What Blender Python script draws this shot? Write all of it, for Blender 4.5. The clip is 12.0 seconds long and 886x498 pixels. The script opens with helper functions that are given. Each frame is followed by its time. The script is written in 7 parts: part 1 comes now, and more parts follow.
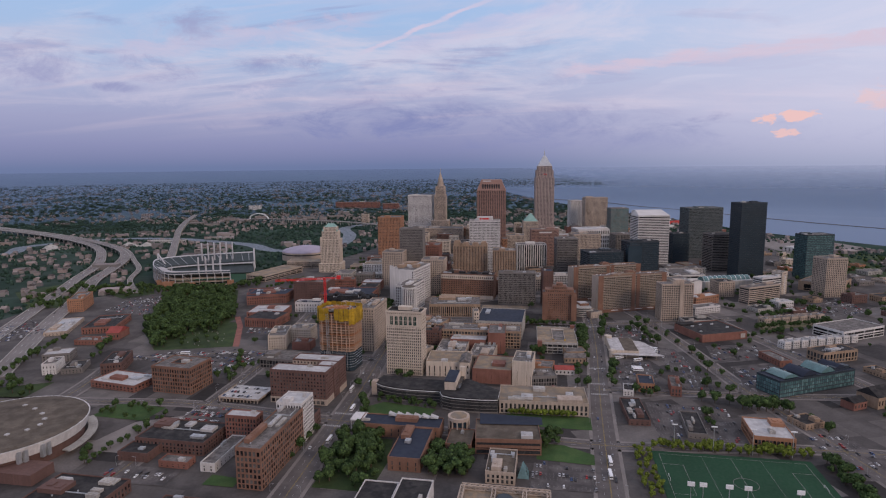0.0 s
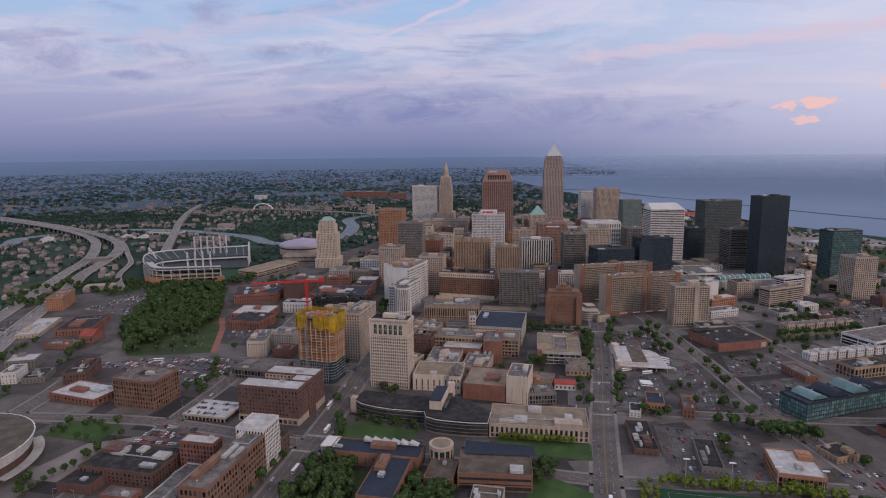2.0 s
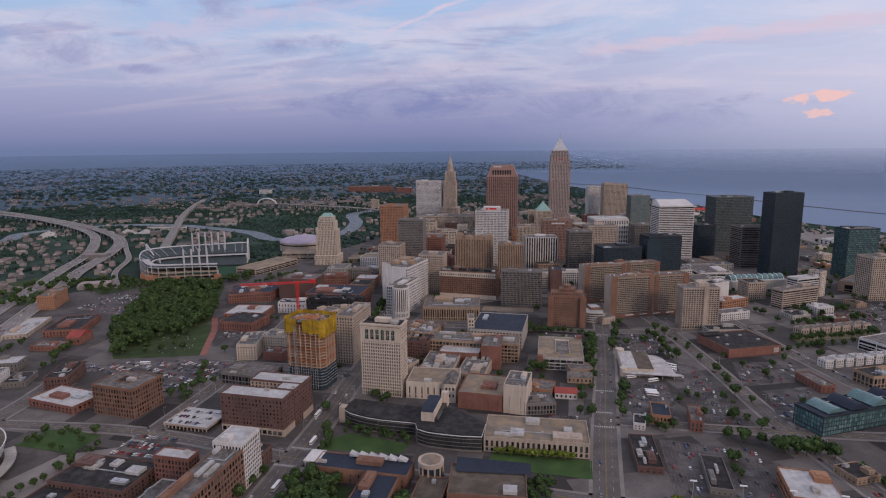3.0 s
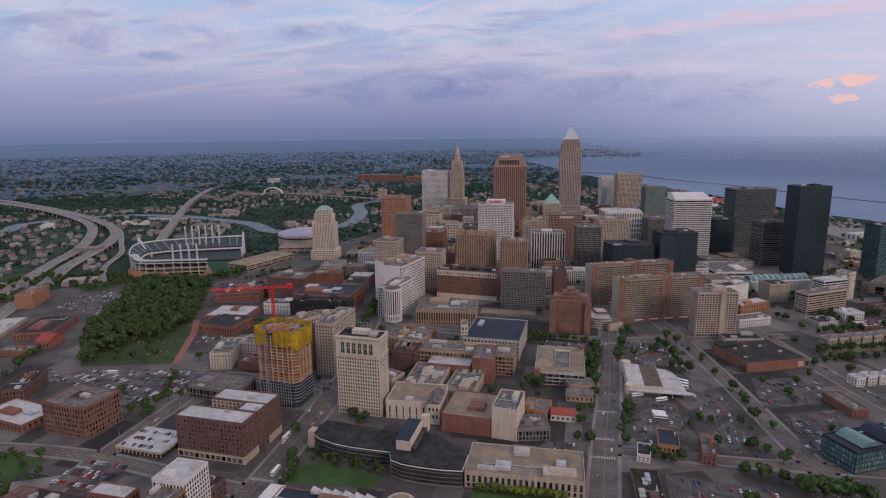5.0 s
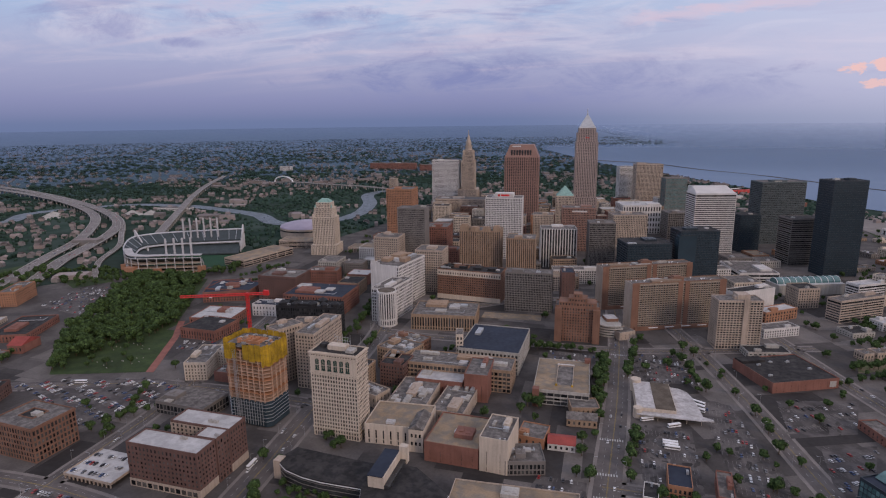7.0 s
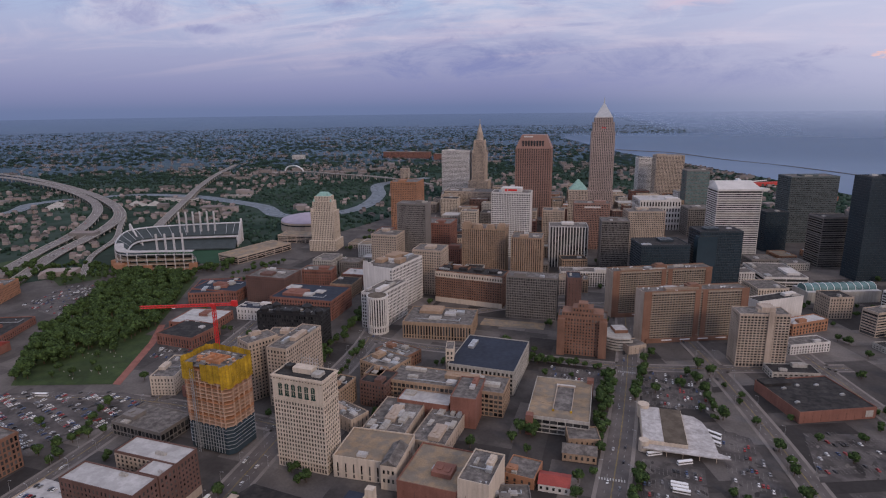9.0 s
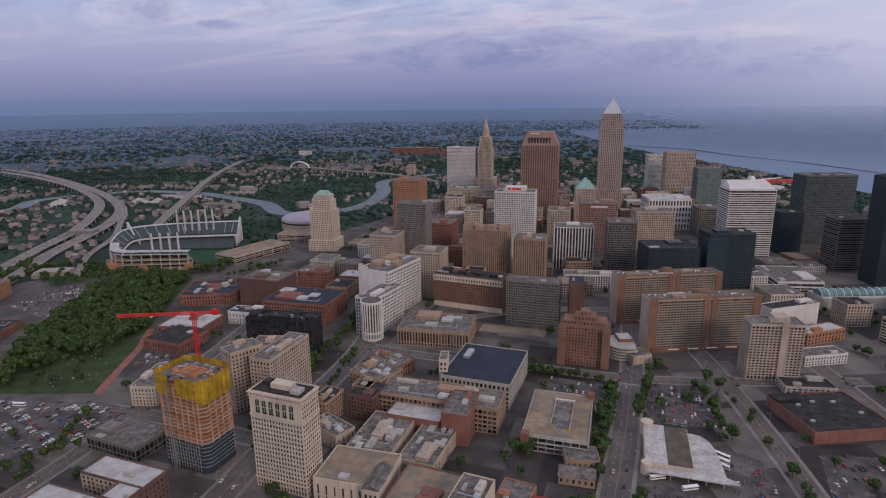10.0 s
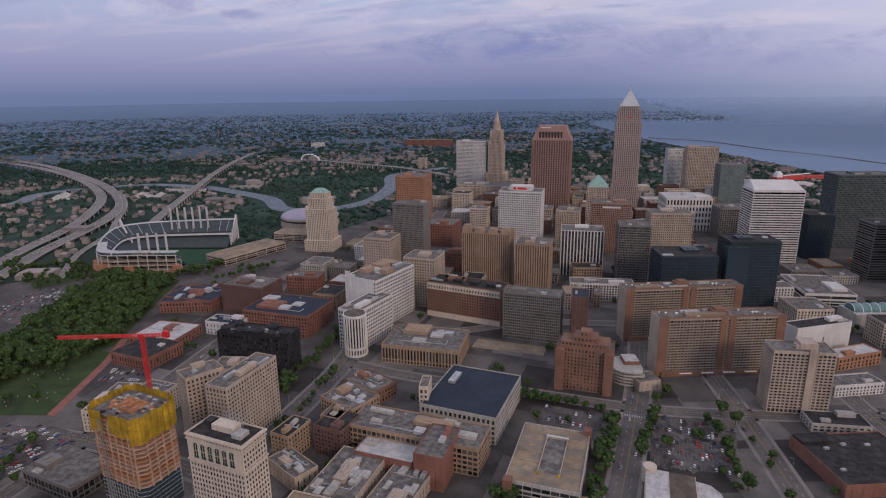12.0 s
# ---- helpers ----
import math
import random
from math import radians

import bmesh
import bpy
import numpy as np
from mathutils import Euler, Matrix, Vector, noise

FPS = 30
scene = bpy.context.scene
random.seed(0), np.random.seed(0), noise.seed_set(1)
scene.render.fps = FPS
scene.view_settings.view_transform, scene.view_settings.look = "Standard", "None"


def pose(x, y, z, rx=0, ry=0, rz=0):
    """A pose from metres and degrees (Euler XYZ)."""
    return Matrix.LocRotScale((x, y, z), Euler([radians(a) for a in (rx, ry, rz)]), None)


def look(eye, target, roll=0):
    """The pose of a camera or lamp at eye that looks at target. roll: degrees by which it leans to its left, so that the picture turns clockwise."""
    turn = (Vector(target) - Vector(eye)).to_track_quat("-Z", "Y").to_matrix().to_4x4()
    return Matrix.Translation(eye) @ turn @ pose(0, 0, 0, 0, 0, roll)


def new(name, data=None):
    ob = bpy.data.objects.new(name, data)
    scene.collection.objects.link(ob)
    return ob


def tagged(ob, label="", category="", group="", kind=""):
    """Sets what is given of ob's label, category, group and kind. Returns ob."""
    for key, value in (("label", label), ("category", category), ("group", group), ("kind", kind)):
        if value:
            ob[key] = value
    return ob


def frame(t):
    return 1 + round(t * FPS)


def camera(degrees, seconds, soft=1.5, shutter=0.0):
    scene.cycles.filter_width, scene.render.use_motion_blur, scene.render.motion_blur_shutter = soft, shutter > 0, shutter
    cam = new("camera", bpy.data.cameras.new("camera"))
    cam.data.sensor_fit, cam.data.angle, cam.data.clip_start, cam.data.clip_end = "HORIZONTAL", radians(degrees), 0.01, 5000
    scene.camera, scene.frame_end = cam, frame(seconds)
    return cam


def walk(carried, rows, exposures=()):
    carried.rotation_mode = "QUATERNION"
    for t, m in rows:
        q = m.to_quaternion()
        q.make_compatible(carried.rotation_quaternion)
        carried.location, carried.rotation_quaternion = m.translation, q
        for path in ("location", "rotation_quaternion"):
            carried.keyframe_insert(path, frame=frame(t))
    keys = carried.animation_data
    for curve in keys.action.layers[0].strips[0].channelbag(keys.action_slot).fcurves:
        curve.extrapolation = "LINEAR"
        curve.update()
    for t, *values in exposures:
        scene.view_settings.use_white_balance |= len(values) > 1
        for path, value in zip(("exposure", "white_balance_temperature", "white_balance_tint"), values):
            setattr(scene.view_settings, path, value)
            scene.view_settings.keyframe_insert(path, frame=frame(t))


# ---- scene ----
cam = camera(74.3, 12.0, soft=1.15)
METRES, EYE, TILT, LEAN, TURN = 414.0, 244.0, 0.0, 0.0, 10.2
ROWS = [
    (0.0, 0.0, 0.0, 0.0, -0.08, -8.1, 0.55),
    (0.5, 0.0167, 0.0416, 0.004, 0.2, -8.39, 0.55),
    (1.0, 0.0321, 0.0799, 0.0072, 0.52, -8.67, 0.55),
    (1.5, 0.0473, 0.1183, 0.0106, 0.85, -8.96, 0.56),
    (2.0, 0.0627, 0.1567, 0.0137, 1.22, -9.26, 0.55),
    (2.5, 0.0783, 0.1951, 0.0169, 1.63, -9.56, 0.56),
    (3.0, 0.0942, 0.2336, 0.0197, 2.05, -9.86, 0.55),
    (5.0, 0.1589, 0.3873, 0.0329, 3.6, -11.11, 0.61),
    (5.5, 0.173, 0.4223, 0.0362, 4.05, -11.41, 0.62),
    (6.0, 0.1879, 0.461, 0.0396, 4.54, -11.74, 0.6),
    (6.5, 0.2023, 0.4993, 0.0428, 5.03, -12.07, 0.62),
    (7.0, 0.2167, 0.5377, 0.0462, 5.54, -12.39, 0.62),
    (9.0, 0.2742, 0.6923, 0.058, 7.52, -13.6, 0.62),
    (9.5, 0.2881, 0.7312, 0.0614, 8.0, -13.85, 0.63),
    (10.0, 0.3022, 0.7706, 0.0639, 8.56, -14.07, 0.65),
    (10.5, 0.3168, 0.8126, 0.0679, 9.12, -14.33, 0.65),
    (11.0, 0.33, 0.8518, 0.071, 9.59, -14.56, 0.67),
    (11.5, 0.3443, 0.8906, 0.0743, 10.09, -14.79, 0.71),
    (12.0, 0.3581, 0.9302, 0.0771, 10.59, -15.01, 0.7),
]
walk(cam, [(t, pose(0, 0, EYE, TILT, LEAN, TURN) @ pose(METRES * x, METRES * y, METRES * z, 90 + pitch, roll, yaw)) for t, x, y, z, yaw, pitch, roll in ROWS])

# ---- world and light ----
def lin(r, g, b):
    return tuple((c / 255 / 12.92 if c <= 10 else ((c / 255 + 0.055) / 1.055) ** 2.4) for c in (r, g, b))


SUN_EL, SUN_AZ = radians(16), radians(125)
sun_data = bpy.data.lights.new("sun", "SUN")
sun_data.energy, sun_data.angle, sun_data.color = 1.15, radians(12), (1.0, 0.76, 0.6)
sun = new("sun", sun_data)
sun.matrix_world = look((600, -500, 350), (0, 0, 0))

world = bpy.data.worlds.new("dawn_sky")
scene.world = world
world.use_nodes = True
WT = world.node_tree
WT.nodes.clear()


def wn(kind, **inputs):
    n = WT.nodes.new(kind)
    for k, v in inputs.items():
        n.inputs[k].default_value = v
    return n


def wl(a, b):
    WT.links.new(a, b)


def wmath(op, a, b=None, c=None):
    n = WT.nodes.new("ShaderNodeMath")
    n.operation = op
    for i, v in enumerate((a, b, c)):
        if v is None:
            continue
        if hasattr(v, "links"):
            wl(v, n.inputs[i])
        else:
            n.inputs[i].default_value = v
    return n.outputs[0]


def wvec(op, a, b):
    n = WT.nodes.new("ShaderNodeVectorMath")
    n.operation = op
    for i, v in enumerate((a, b)):
        if hasattr(v, "links"):
            wl(v, n.inputs[i])
        else:
            n.inputs[i].default_value = v
    return n


def wramp(fac, stops):
    n = WT.nodes.new("ShaderNodeValToRGB")
    el = n.color_ramp.elements
    while len(el) < len(stops):
        el.new(0.5)
    for e, (p, c) in zip(el, stops):
        e.position, e.color = p, (*c, 1) if len(c) == 3 else c
    wl(fac, n.inputs[0])
    return n.outputs[0]


def wmix(fac, a, b):
    n = WT.nodes.new("ShaderNodeMix")
    n.data_type = "RGBA"
    for s, v in ((n.inputs["Factor"], fac), (n.inputs["A"], a), (n.inputs["B"], b)):
        if hasattr(v, "links"):
            wl(v, s)
        else:
            s.default_value = v if isinstance(v, float) else (*v, 1)
    return n.outputs["Result"]


def wstep(v, lo, hi):
    n = WT.nodes.new("ShaderNodeMapRange")
    n.interpolation_type = "SMOOTHSTEP"
    wl(v, n.inputs[0])
    n.inputs[1].default_value, n.inputs[2].default_value = lo, hi
    return n.outputs[0]


def sky_dir(az, el):
    """Direction from degrees left of +y and degrees above the horizon."""
    a, e = radians(az), radians(el)
    return Vector((-math.sin(a) * math.cos(e), math.cos(a) * math.cos(e), math.sin(e)))


direction = wn("ShaderNodeTexCoord").outputs["Generated"]
sep = WT.nodes.new("ShaderNodeSeparateXYZ")
wl(direction, sep.inputs[0])
up = sep.outputs[2]
elev = wmath("MULTIPLY_ADD", up, 2.0, 0.1)
base = wramp(elev, [(0.0, lin(98, 117, 160)), (0.075, lin(102, 119, 163)), (0.104, lin(106, 121, 165)), (0.13, lin(118, 127, 173)), (0.17, lin(132, 136, 183)), (0.25, lin(156, 157, 197)),
                    (0.34, lin(170, 175, 210)), (0.46, lin(168, 190, 226)), (0.62, lin(164, 194, 236)), (1.0, lin(208, 212, 234))])
nishita = WT.nodes.new("ShaderNodeTexSky")
nishita.sky_type, nishita.sun_disc = "NISHITA", False
nishita.sun_elevation, nishita.sun_rotation = SUN_EL, SUN_AZ
nish = wvec("SCALE", nishita.outputs[0], (0, 0, 0))
nish.inputs["Scale"].default_value = 0.1
base = wmix(0.08, base, nish.outputs[0])
# clouds lie on a flat layer seen in perspective
flat = wmath("ADD", wmath("MAXIMUM", up, 0.0), 0.11)
comb = WT.nodes.new("ShaderNodeCombineXYZ")
wl(wmath("DIVIDE", sep.outputs[0], flat), comb.inputs[0])
wl(wmath("DIVIDE", sep.outputs[1], flat), comb.inputs[1])


def cloud(scale, detail, rough, offset, stretch, lo, hi, distortion=0.6):
    m = wn("ShaderNodeMapping")
    wl(comb.outputs[0], m.inputs[0])
    m.inputs["Location"].default_value = offset
    m.inputs["Rotation"].default_value = (0, 0, radians(-24))
    m.inputs["Scale"].default_value = stretch
    n = wn("ShaderNodeTexNoise", Scale=scale, Detail=detail, Roughness=rough, Distortion=distortion)
    wl(m.outputs[0], n.inputs["Vector"])
    return wstep(n.outputs["Fac"], lo, hi)


high = wstep(up, 0.05, 0.16)
light_cloud = wmath("MULTIPLY", cloud(0.8, 11, 0.64, (3.1, 1.7, 0), (0.9, 1.25, 1), 0.44, 0.64, 0.9), high)
sky = wmix(wmath("MULTIPLY", light_cloud, 0.6), base, lin(220, 212, 228))
rose = wmath("MULTIPLY", cloud(0.9, 8, 0.55, (8.3, 4.2, 0), (0.5, 1.9, 1), 0.5, 0.72), wstep(up, 0.035, 0.1))
sky = wmix(wmath("MULTIPLY", rose, 0.5), sky, lin(214, 198, 214))
dark2 = wmath("MULTIPLY", cloud(1.3, 9, 0.6, (5.7, 2.9, 0), (0.7, 1.6, 1), 0.54, 0.66), high)
sky = wmix(wmath("MULTIPLY", dark2, 0.38), sky, lin(140, 140, 186))


def streak(az0, el0, az1, el1, width, soft, strength, tone, wobble):
    """A straight trail of cloud between two directions."""
    global sky
    a, b = sky_dir(az0, el0), sky_dir(az1, el1)
    normal = a.cross(b).normalized()
    along = (b - a).normalized()
    fuzz = cloud(5.0, 6, 0.6, (az0, el0, 0), (1, 1, 1), 0.3, 0.7)
    off = wmath("ABSOLUTE", wmath("ADD", wvec("DOT_PRODUCT", direction, normal).outputs["Value"], wmath("MULTIPLY", wmath("SUBTRACT", fuzz, 0.5), wobble)))
    across = wstep(off, width + soft, width)
    s = wvec("DOT_PRODUCT", direction, along).outputs["Value"]
    s0, s1 = a.dot(along), b.dot(along)
    ends = wmath("MULTIPLY", wstep(s, s0 - 0.02, s0 + 0.04), wstep(s, s1 + 0.05, s1 - 0.02))
    f = wmath("MULTIPLY", wmath("MULTIPLY", across, ends), wmath("MULTIPLY_ADD", fuzz, 0.5 * strength, 0.5 * strength))
    sky = wmix(f, sky, tone)


bright_side = wmath("MULTIPLY", wstep(sep.outputs[0], -0.25, 0.55), wstep(up, -0.12, 0.08))
sky = wmix(wmath("MULTIPLY", bright_side, 0.72), sky, lin(214, 214, 236))
STREAK_ROWS = [
    (17.66, 10.37, 6.08, 14.82, 0.0012, 0.0035, 0.9, lin(214, 200, 222), 0.004),
    (-0.61, 8.48, -27.08, 9.3, 0.004, 0.009, 0.8, lin(216, 196, 214), 0.01),
    (39.02, 9.16, 17.57, 13.28, 0.004, 0.014, 0.5, lin(205, 190, 214), 0.02),
    (15.03, 10.4, -1.78, 14.2, 0.004, 0.012, 0.45, lin(205, 195, 222), 0.016),
]
for s in STREAK_ROWS:
    streak(*s)
# single clouds: slope to the left of +y, slope above the horizon, half width, half height, softness, strength, tone
side = wmath("MULTIPLY", wmath("DIVIDE", sep.outputs[0], wmath("MAXIMUM", sep.outputs[1], 0.05)), -1.0)
height = wmath("DIVIDE", up, wmath("SQRT", wmath("MAXIMUM", wmath("SUBTRACT", 1.0, wmath("MULTIPLY", up, up)), 0.01)))
ahead = wstep(sep.outputs[1], 0.05, 0.25)
plane = WT.nodes.new("ShaderNodeCombineXYZ")
wl(side, plane.inputs[0])
wl(wmath("MULTIPLY", height, 2.6), plane.inputs[1])


def ragged(scale, detail, rough):
    n = wn("ShaderNodeTexNoise", Scale=scale, Detail=detail, Roughness=rough, Distortion=0.5)
    wl(plane.outputs[0], n.inputs["Vector"])
    return wmath("SUBTRACT", n.outputs["Fac"], 0.5)


EDGE, CURD = ragged(9.0, 11, 0.7), ragged(24.0, 8, 0.62)


def blob(u, v, a, b, soft, strength, tone, rough=5.6, edge=EDGE):
    global sky
    p, q = wmath("DIVIDE", wmath("SUBTRACT", side, u), a), wmath("DIVIDE", wmath("SUBTRACT", height, v), b)
    body_ = wmath("SUBTRACT", 1.0, wmath("ADD", wmath("MULTIPLY", p, p), wmath("MULTIPLY", q, q)))
    f = wstep(wmath("ADD", body_, wmath("MULTIPLY", edge, rough)), 0.0, soft)
    sky = wmix(wmath("MULTIPLY", wmath("MULTIPLY", f, ahead), strength), sky, tone)


VEIL, SLATE, SHADE, GLOW = lin(208, 200, 222), lin(130, 137, 184), lin(140, 145, 190), lin(240, 196, 192)
for row in [(0.30, 0.116, 0.36, 0.022, 2.2, 0.6, VEIL), (0.78, 0.125, 0.36, 0.036, 2.4, 0.45, VEIL), (0.56, 0.20, 0.24, 0.035, 2.2, 0.45, VEIL), (-0.30, 0.095, 0.30, 0.034, 2.4, 0.5, VEIL),
            (0.22, 0.082, 0.22, 0.042, 2.2, 0.9, SLATE), (0.34, 0.067, 0.26, 0.022, 2.0, 0.85, SLATE), (-0.04, 0.072, 0.22, 0.034, 2.4, 0.7, SLATE), (0.05, 0.045, 0.5, 0.03, 2.6, 0.6, SLATE),
            (0.10, 0.17, 0.18, 0.05, 2.6, 0.45, SHADE), (0.47, 0.162, 0.10, 0.02, 2.0, 0.8, SHADE), (0.72, 0.150, 0.13, 0.022, 2.0, 0.8, SHADE), (0.63, 0.215, 0.08, 0.03, 2.0, 0.6, SHADE),
            (0.98, 0.138, 0.2, 0.034, 2.2, 0.7, SHADE), (0.805, 0.119, 0.07, 0.008, 1.6, 0.7, SHADE)]:
    blob(*row)
for row in [(-0.327, 0.062, 0.020, 0.010, 0.5, 0.9, GLOW), (-0.386, 0.066, 0.030, 0.010, 0.5, 0.9, GLOW), (-0.358, 0.0435, 0.022, 0.007, 0.5, 0.8, GLOW), (-0.49, 0.085, 0.035, 0.024, 0.9, 0.5, GLOW)]:
    blob(*row, rough=5.5, edge=CURD)
background = wn("ShaderNodeBackground", Strength=1.0)
wl(sky, background.inputs[0])
wout = WT.nodes.new("ShaderNodeOutputWorld")
wl(background.outputs[0], wout.inputs[0])


# ---- materials ----
def material(name, colour, rough=0.8, vary=0.25, scale=0.05, fine=1.5, metal=0.0, bump=0.0, per="", spread=0.25, streaks=0.0, second=None, swing=0.1, spec=0.3):
    """Principled surface: colour varied at two scales, by object or by island, and with run-down streaks."""
    m = bpy.data.materials.new(name)
    m.use_nodes = True
    t = m.node_tree
    b = t.nodes["Principled BSDF"]
    b.inputs["Metallic"].default_value = metal
    b.inputs["Specular IOR Level"].default_value = spec
    geo = t.nodes.new("ShaderNodeNewGeometry")
    out = geo.outputs["Position"]

    def noise_node(sc, detail, vec=out):
        n = t.nodes.new("ShaderNodeTexNoise")
        n.inputs["Scale"].default_value, n.inputs["Detail"].default_value = sc, detail
        t.links.new(vec, n.inputs["Vector"])
        return n.outputs["Fac"]

    def mapr(v, lo, hi, a, c):
        n = t.nodes.new("ShaderNodeMapRange")
        t.links.new(v, n.inputs[0])
        for i, q in enumerate((lo, hi, a, c)):
            n.inputs[i + 1].default_value = q
        return n.outputs[0]

    def mul(a, c):
        n = t.nodes.new("ShaderNodeMath")
        n.operation = "MULTIPLY"
        t.links.new(a, n.inputs[0])
        t.links.new(c, n.inputs[1])
        return n.outputs[0]

    f = mul(mapr(noise_node(scale, 5), 0.3, 0.7, 1 - vary, 1 + vary), mapr(noise_node(fine, 4), 0.3, 0.7, 1 - vary * 0.6, 1 + vary * 0.6))
    if streaks:
        mp = t.nodes.new("ShaderNodeMapping")
        mp.inputs["Scale"].default_value = (1, 1, 0.06)
        t.links.new(out, mp.inputs[0])
        f = mul(f, mapr(noise_node(0.5, 4, mp.outputs[0]), 0.35, 0.7, 1, 1 - streaks))
    rnd = None
    if per == "object":
        rnd = t.nodes.new("ShaderNodeObjectInfo").outputs["Random"]
    elif per == "island":
        rnd = geo.outputs["Random Per Island"]
    src = t.nodes.new("ShaderNodeMix")
    src.data_type = "RGBA"
    src.inputs["A"].default_value = (*colour, 1)
    src.inputs["B"].default_value = (*(second or colour), 1)
    if rnd is not None:
        t.links.new(rnd, src.inputs["Factor"])
        f = mul(f, mapr(rnd, 0, 1, 1 - spread, 1 + spread))
    elif second:
        t.links.new(mapr(noise_node(scale * 2.3, 6), 0.42, 0.58, 0, 1), src.inputs["Factor"])
    vm = t.nodes.new("ShaderNodeVectorMath")
    vm.operation = "SCALE"
    t.links.new(src.outputs["Result"], vm.inputs[0])
    t.links.new(f, vm.inputs["Scale"])
    t.links.new(vm.outputs[0], b.inputs["Base Color"])
    t.links.new(mapr(noise_node(fine * 0.5, 3), 0.3, 0.7, max(rough - swing, 0.02), min(rough + swing, 1)), b.inputs["Roughness"])
    if bump:
        bn = t.nodes.new("ShaderNodeBump")
        bn.inputs["Strength"].default_value = bump
        bn.inputs["Distance"].default_value = 0.3
        t.links.new(noise_node(fine, 5), bn.inputs["Height"])
        t.links.new(bn.outputs[0], b.inputs["Normal"])
    return m


def ramp_material(name, colours, rough=0.4, spec=0.4, metal=0.0):
    """One of several colours for each object, by its random number."""
    m = bpy.data.materials.new(name)
    m.use_nodes = True
    t = m.node_tree
    b = t.nodes["Principled BSDF"]
    b.inputs["Roughness"].default_value, b.inputs["Specular IOR Level"].default_value, b.inputs["Metallic"].default_value = rough, spec, metal
    r = t.nodes.new("ShaderNodeValToRGB")
    r.color_ramp.interpolation = "CONSTANT"
    el = r.color_ramp.elements
    while len(el) < len(colours):
        el.new(0.5)
    for i, (e, c) in enumerate(zip(el, colours)):
        e.position, e.color = i / len(colours), (*c, 1)
    t.links.new(t.nodes.new("ShaderNodeObjectInfo").outputs["Random"], r.inputs[0])
    t.links.new(r.outputs[0], b.inputs["Base Color"])
    return m


def haze_fade(m, near, far, most):
    """Imitated haze: far surfaces turn see-through with distance from the city's edge."""
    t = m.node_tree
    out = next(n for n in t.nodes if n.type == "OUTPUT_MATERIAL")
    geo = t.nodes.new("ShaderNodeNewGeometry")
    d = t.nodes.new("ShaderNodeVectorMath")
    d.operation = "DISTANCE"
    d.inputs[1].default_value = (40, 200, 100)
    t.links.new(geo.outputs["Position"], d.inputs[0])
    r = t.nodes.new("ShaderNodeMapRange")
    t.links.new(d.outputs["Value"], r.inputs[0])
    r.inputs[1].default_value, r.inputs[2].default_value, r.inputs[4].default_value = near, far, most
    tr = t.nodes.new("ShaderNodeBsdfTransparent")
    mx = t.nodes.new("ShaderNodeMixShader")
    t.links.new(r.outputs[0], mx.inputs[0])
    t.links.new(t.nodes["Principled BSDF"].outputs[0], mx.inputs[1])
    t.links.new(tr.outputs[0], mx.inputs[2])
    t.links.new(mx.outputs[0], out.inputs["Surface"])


M = {}
M["cream"] = material("cream_terracotta", (0.56, 0.475, 0.39), 0.7, 0.1, 0.05, 0.8, streaks=0.22)
M["roof_worn"] = material("worn_white_roof", (0.47, 0.45, 0.445), 0.85, 0.18, 0.12, 0.9, second=(0.36, 0.34, 0.33))
M["white"] = material("white_stone", (0.60, 0.575, 0.555), 0.7, 0.1, 0.05, 0.8, streaks=0.2)
M["red_brick"] = material("red_brick", (0.225, 0.105, 0.08), 0.9, 0.18, 0.06, 1.2, streaks=0.15)
M["brown_brick"] = material("brown_brick", (0.135, 0.078, 0.066), 0.9, 0.16, 0.06, 1.2, streaks=0.15)
M["tan_brick"] = material("tan_brick", (0.33, 0.235, 0.165), 0.9, 0.16, 0.06, 1.2, streaks=0.2)
M["orange_brick"] = material("orange_brick", (0.34, 0.175, 0.105), 0.9, 0.16, 0.06, 1.2, streaks=0.12)
M["beige"] = material("beige_limestone", (0.43, 0.35, 0.285), 0.8, 0.14, 0.05, 0.9, streaks=0.25)
M["granite"] = material("rose_granite", (0.26, 0.155, 0.125), 0.6, 0.1, 0.03, 0.6)
M["key_stone"] = material("pale_granite", (0.345, 0.275, 0.25), 0.6, 0.1, 0.03, 0.6)
M["concrete"] = material("concrete", (0.40, 0.38, 0.35), 0.9, 0.16, 0.06, 1.0, streaks=0.25)
M["grey_panel"] = material("grey_panel", (0.17, 0.155, 0.145), 0.7, 0.12, 0.05, 0.8)
M["dark_panel"] = material("dark_bronze_panel", (0.028, 0.038, 0.048), 0.4, 0.08, 0.05, 0.8, spec=0.3)
M["black_stone"] = material("black_stone", (0.02, 0.02, 0.022), 0.6, 0.2, 0.06, 0.9)
M["glass"] = material("window_glass", (0.018, 0.02, 0.024), 0.2, 0.3, 0.1, 0.7, per="island", spread=0.6, second=(0.05, 0.05, 0.05), spec=0.3)
M["pane"] = material("window_pane_glass", (0.016, 0.018, 0.022), 0.2, 0.3, 0.1, 0.7, per="object", spread=0.6, second=(0.075, 0.07, 0.065), spec=0.3)
M["teal_glass"] = material("teal_glass", (0.08, 0.155, 0.16), 0.18, 0.25, 0.08, 0.7, per="island", spread=0.25, second=(0.11, 0.19, 0.19), spec=0.4)
M["roof_grey"] = material("grey_roof_gravel", (0.1, 0.09, 0.084), 0.95, 0.3, 0.11, 1.1, second=(0.165, 0.15, 0.14))
M["roof_white"] = material("white_roof_membrane", (0.45, 0.44, 0.435), 0.8, 0.12, 0.08, 0.6, second=(0.37, 0.36, 0.355))
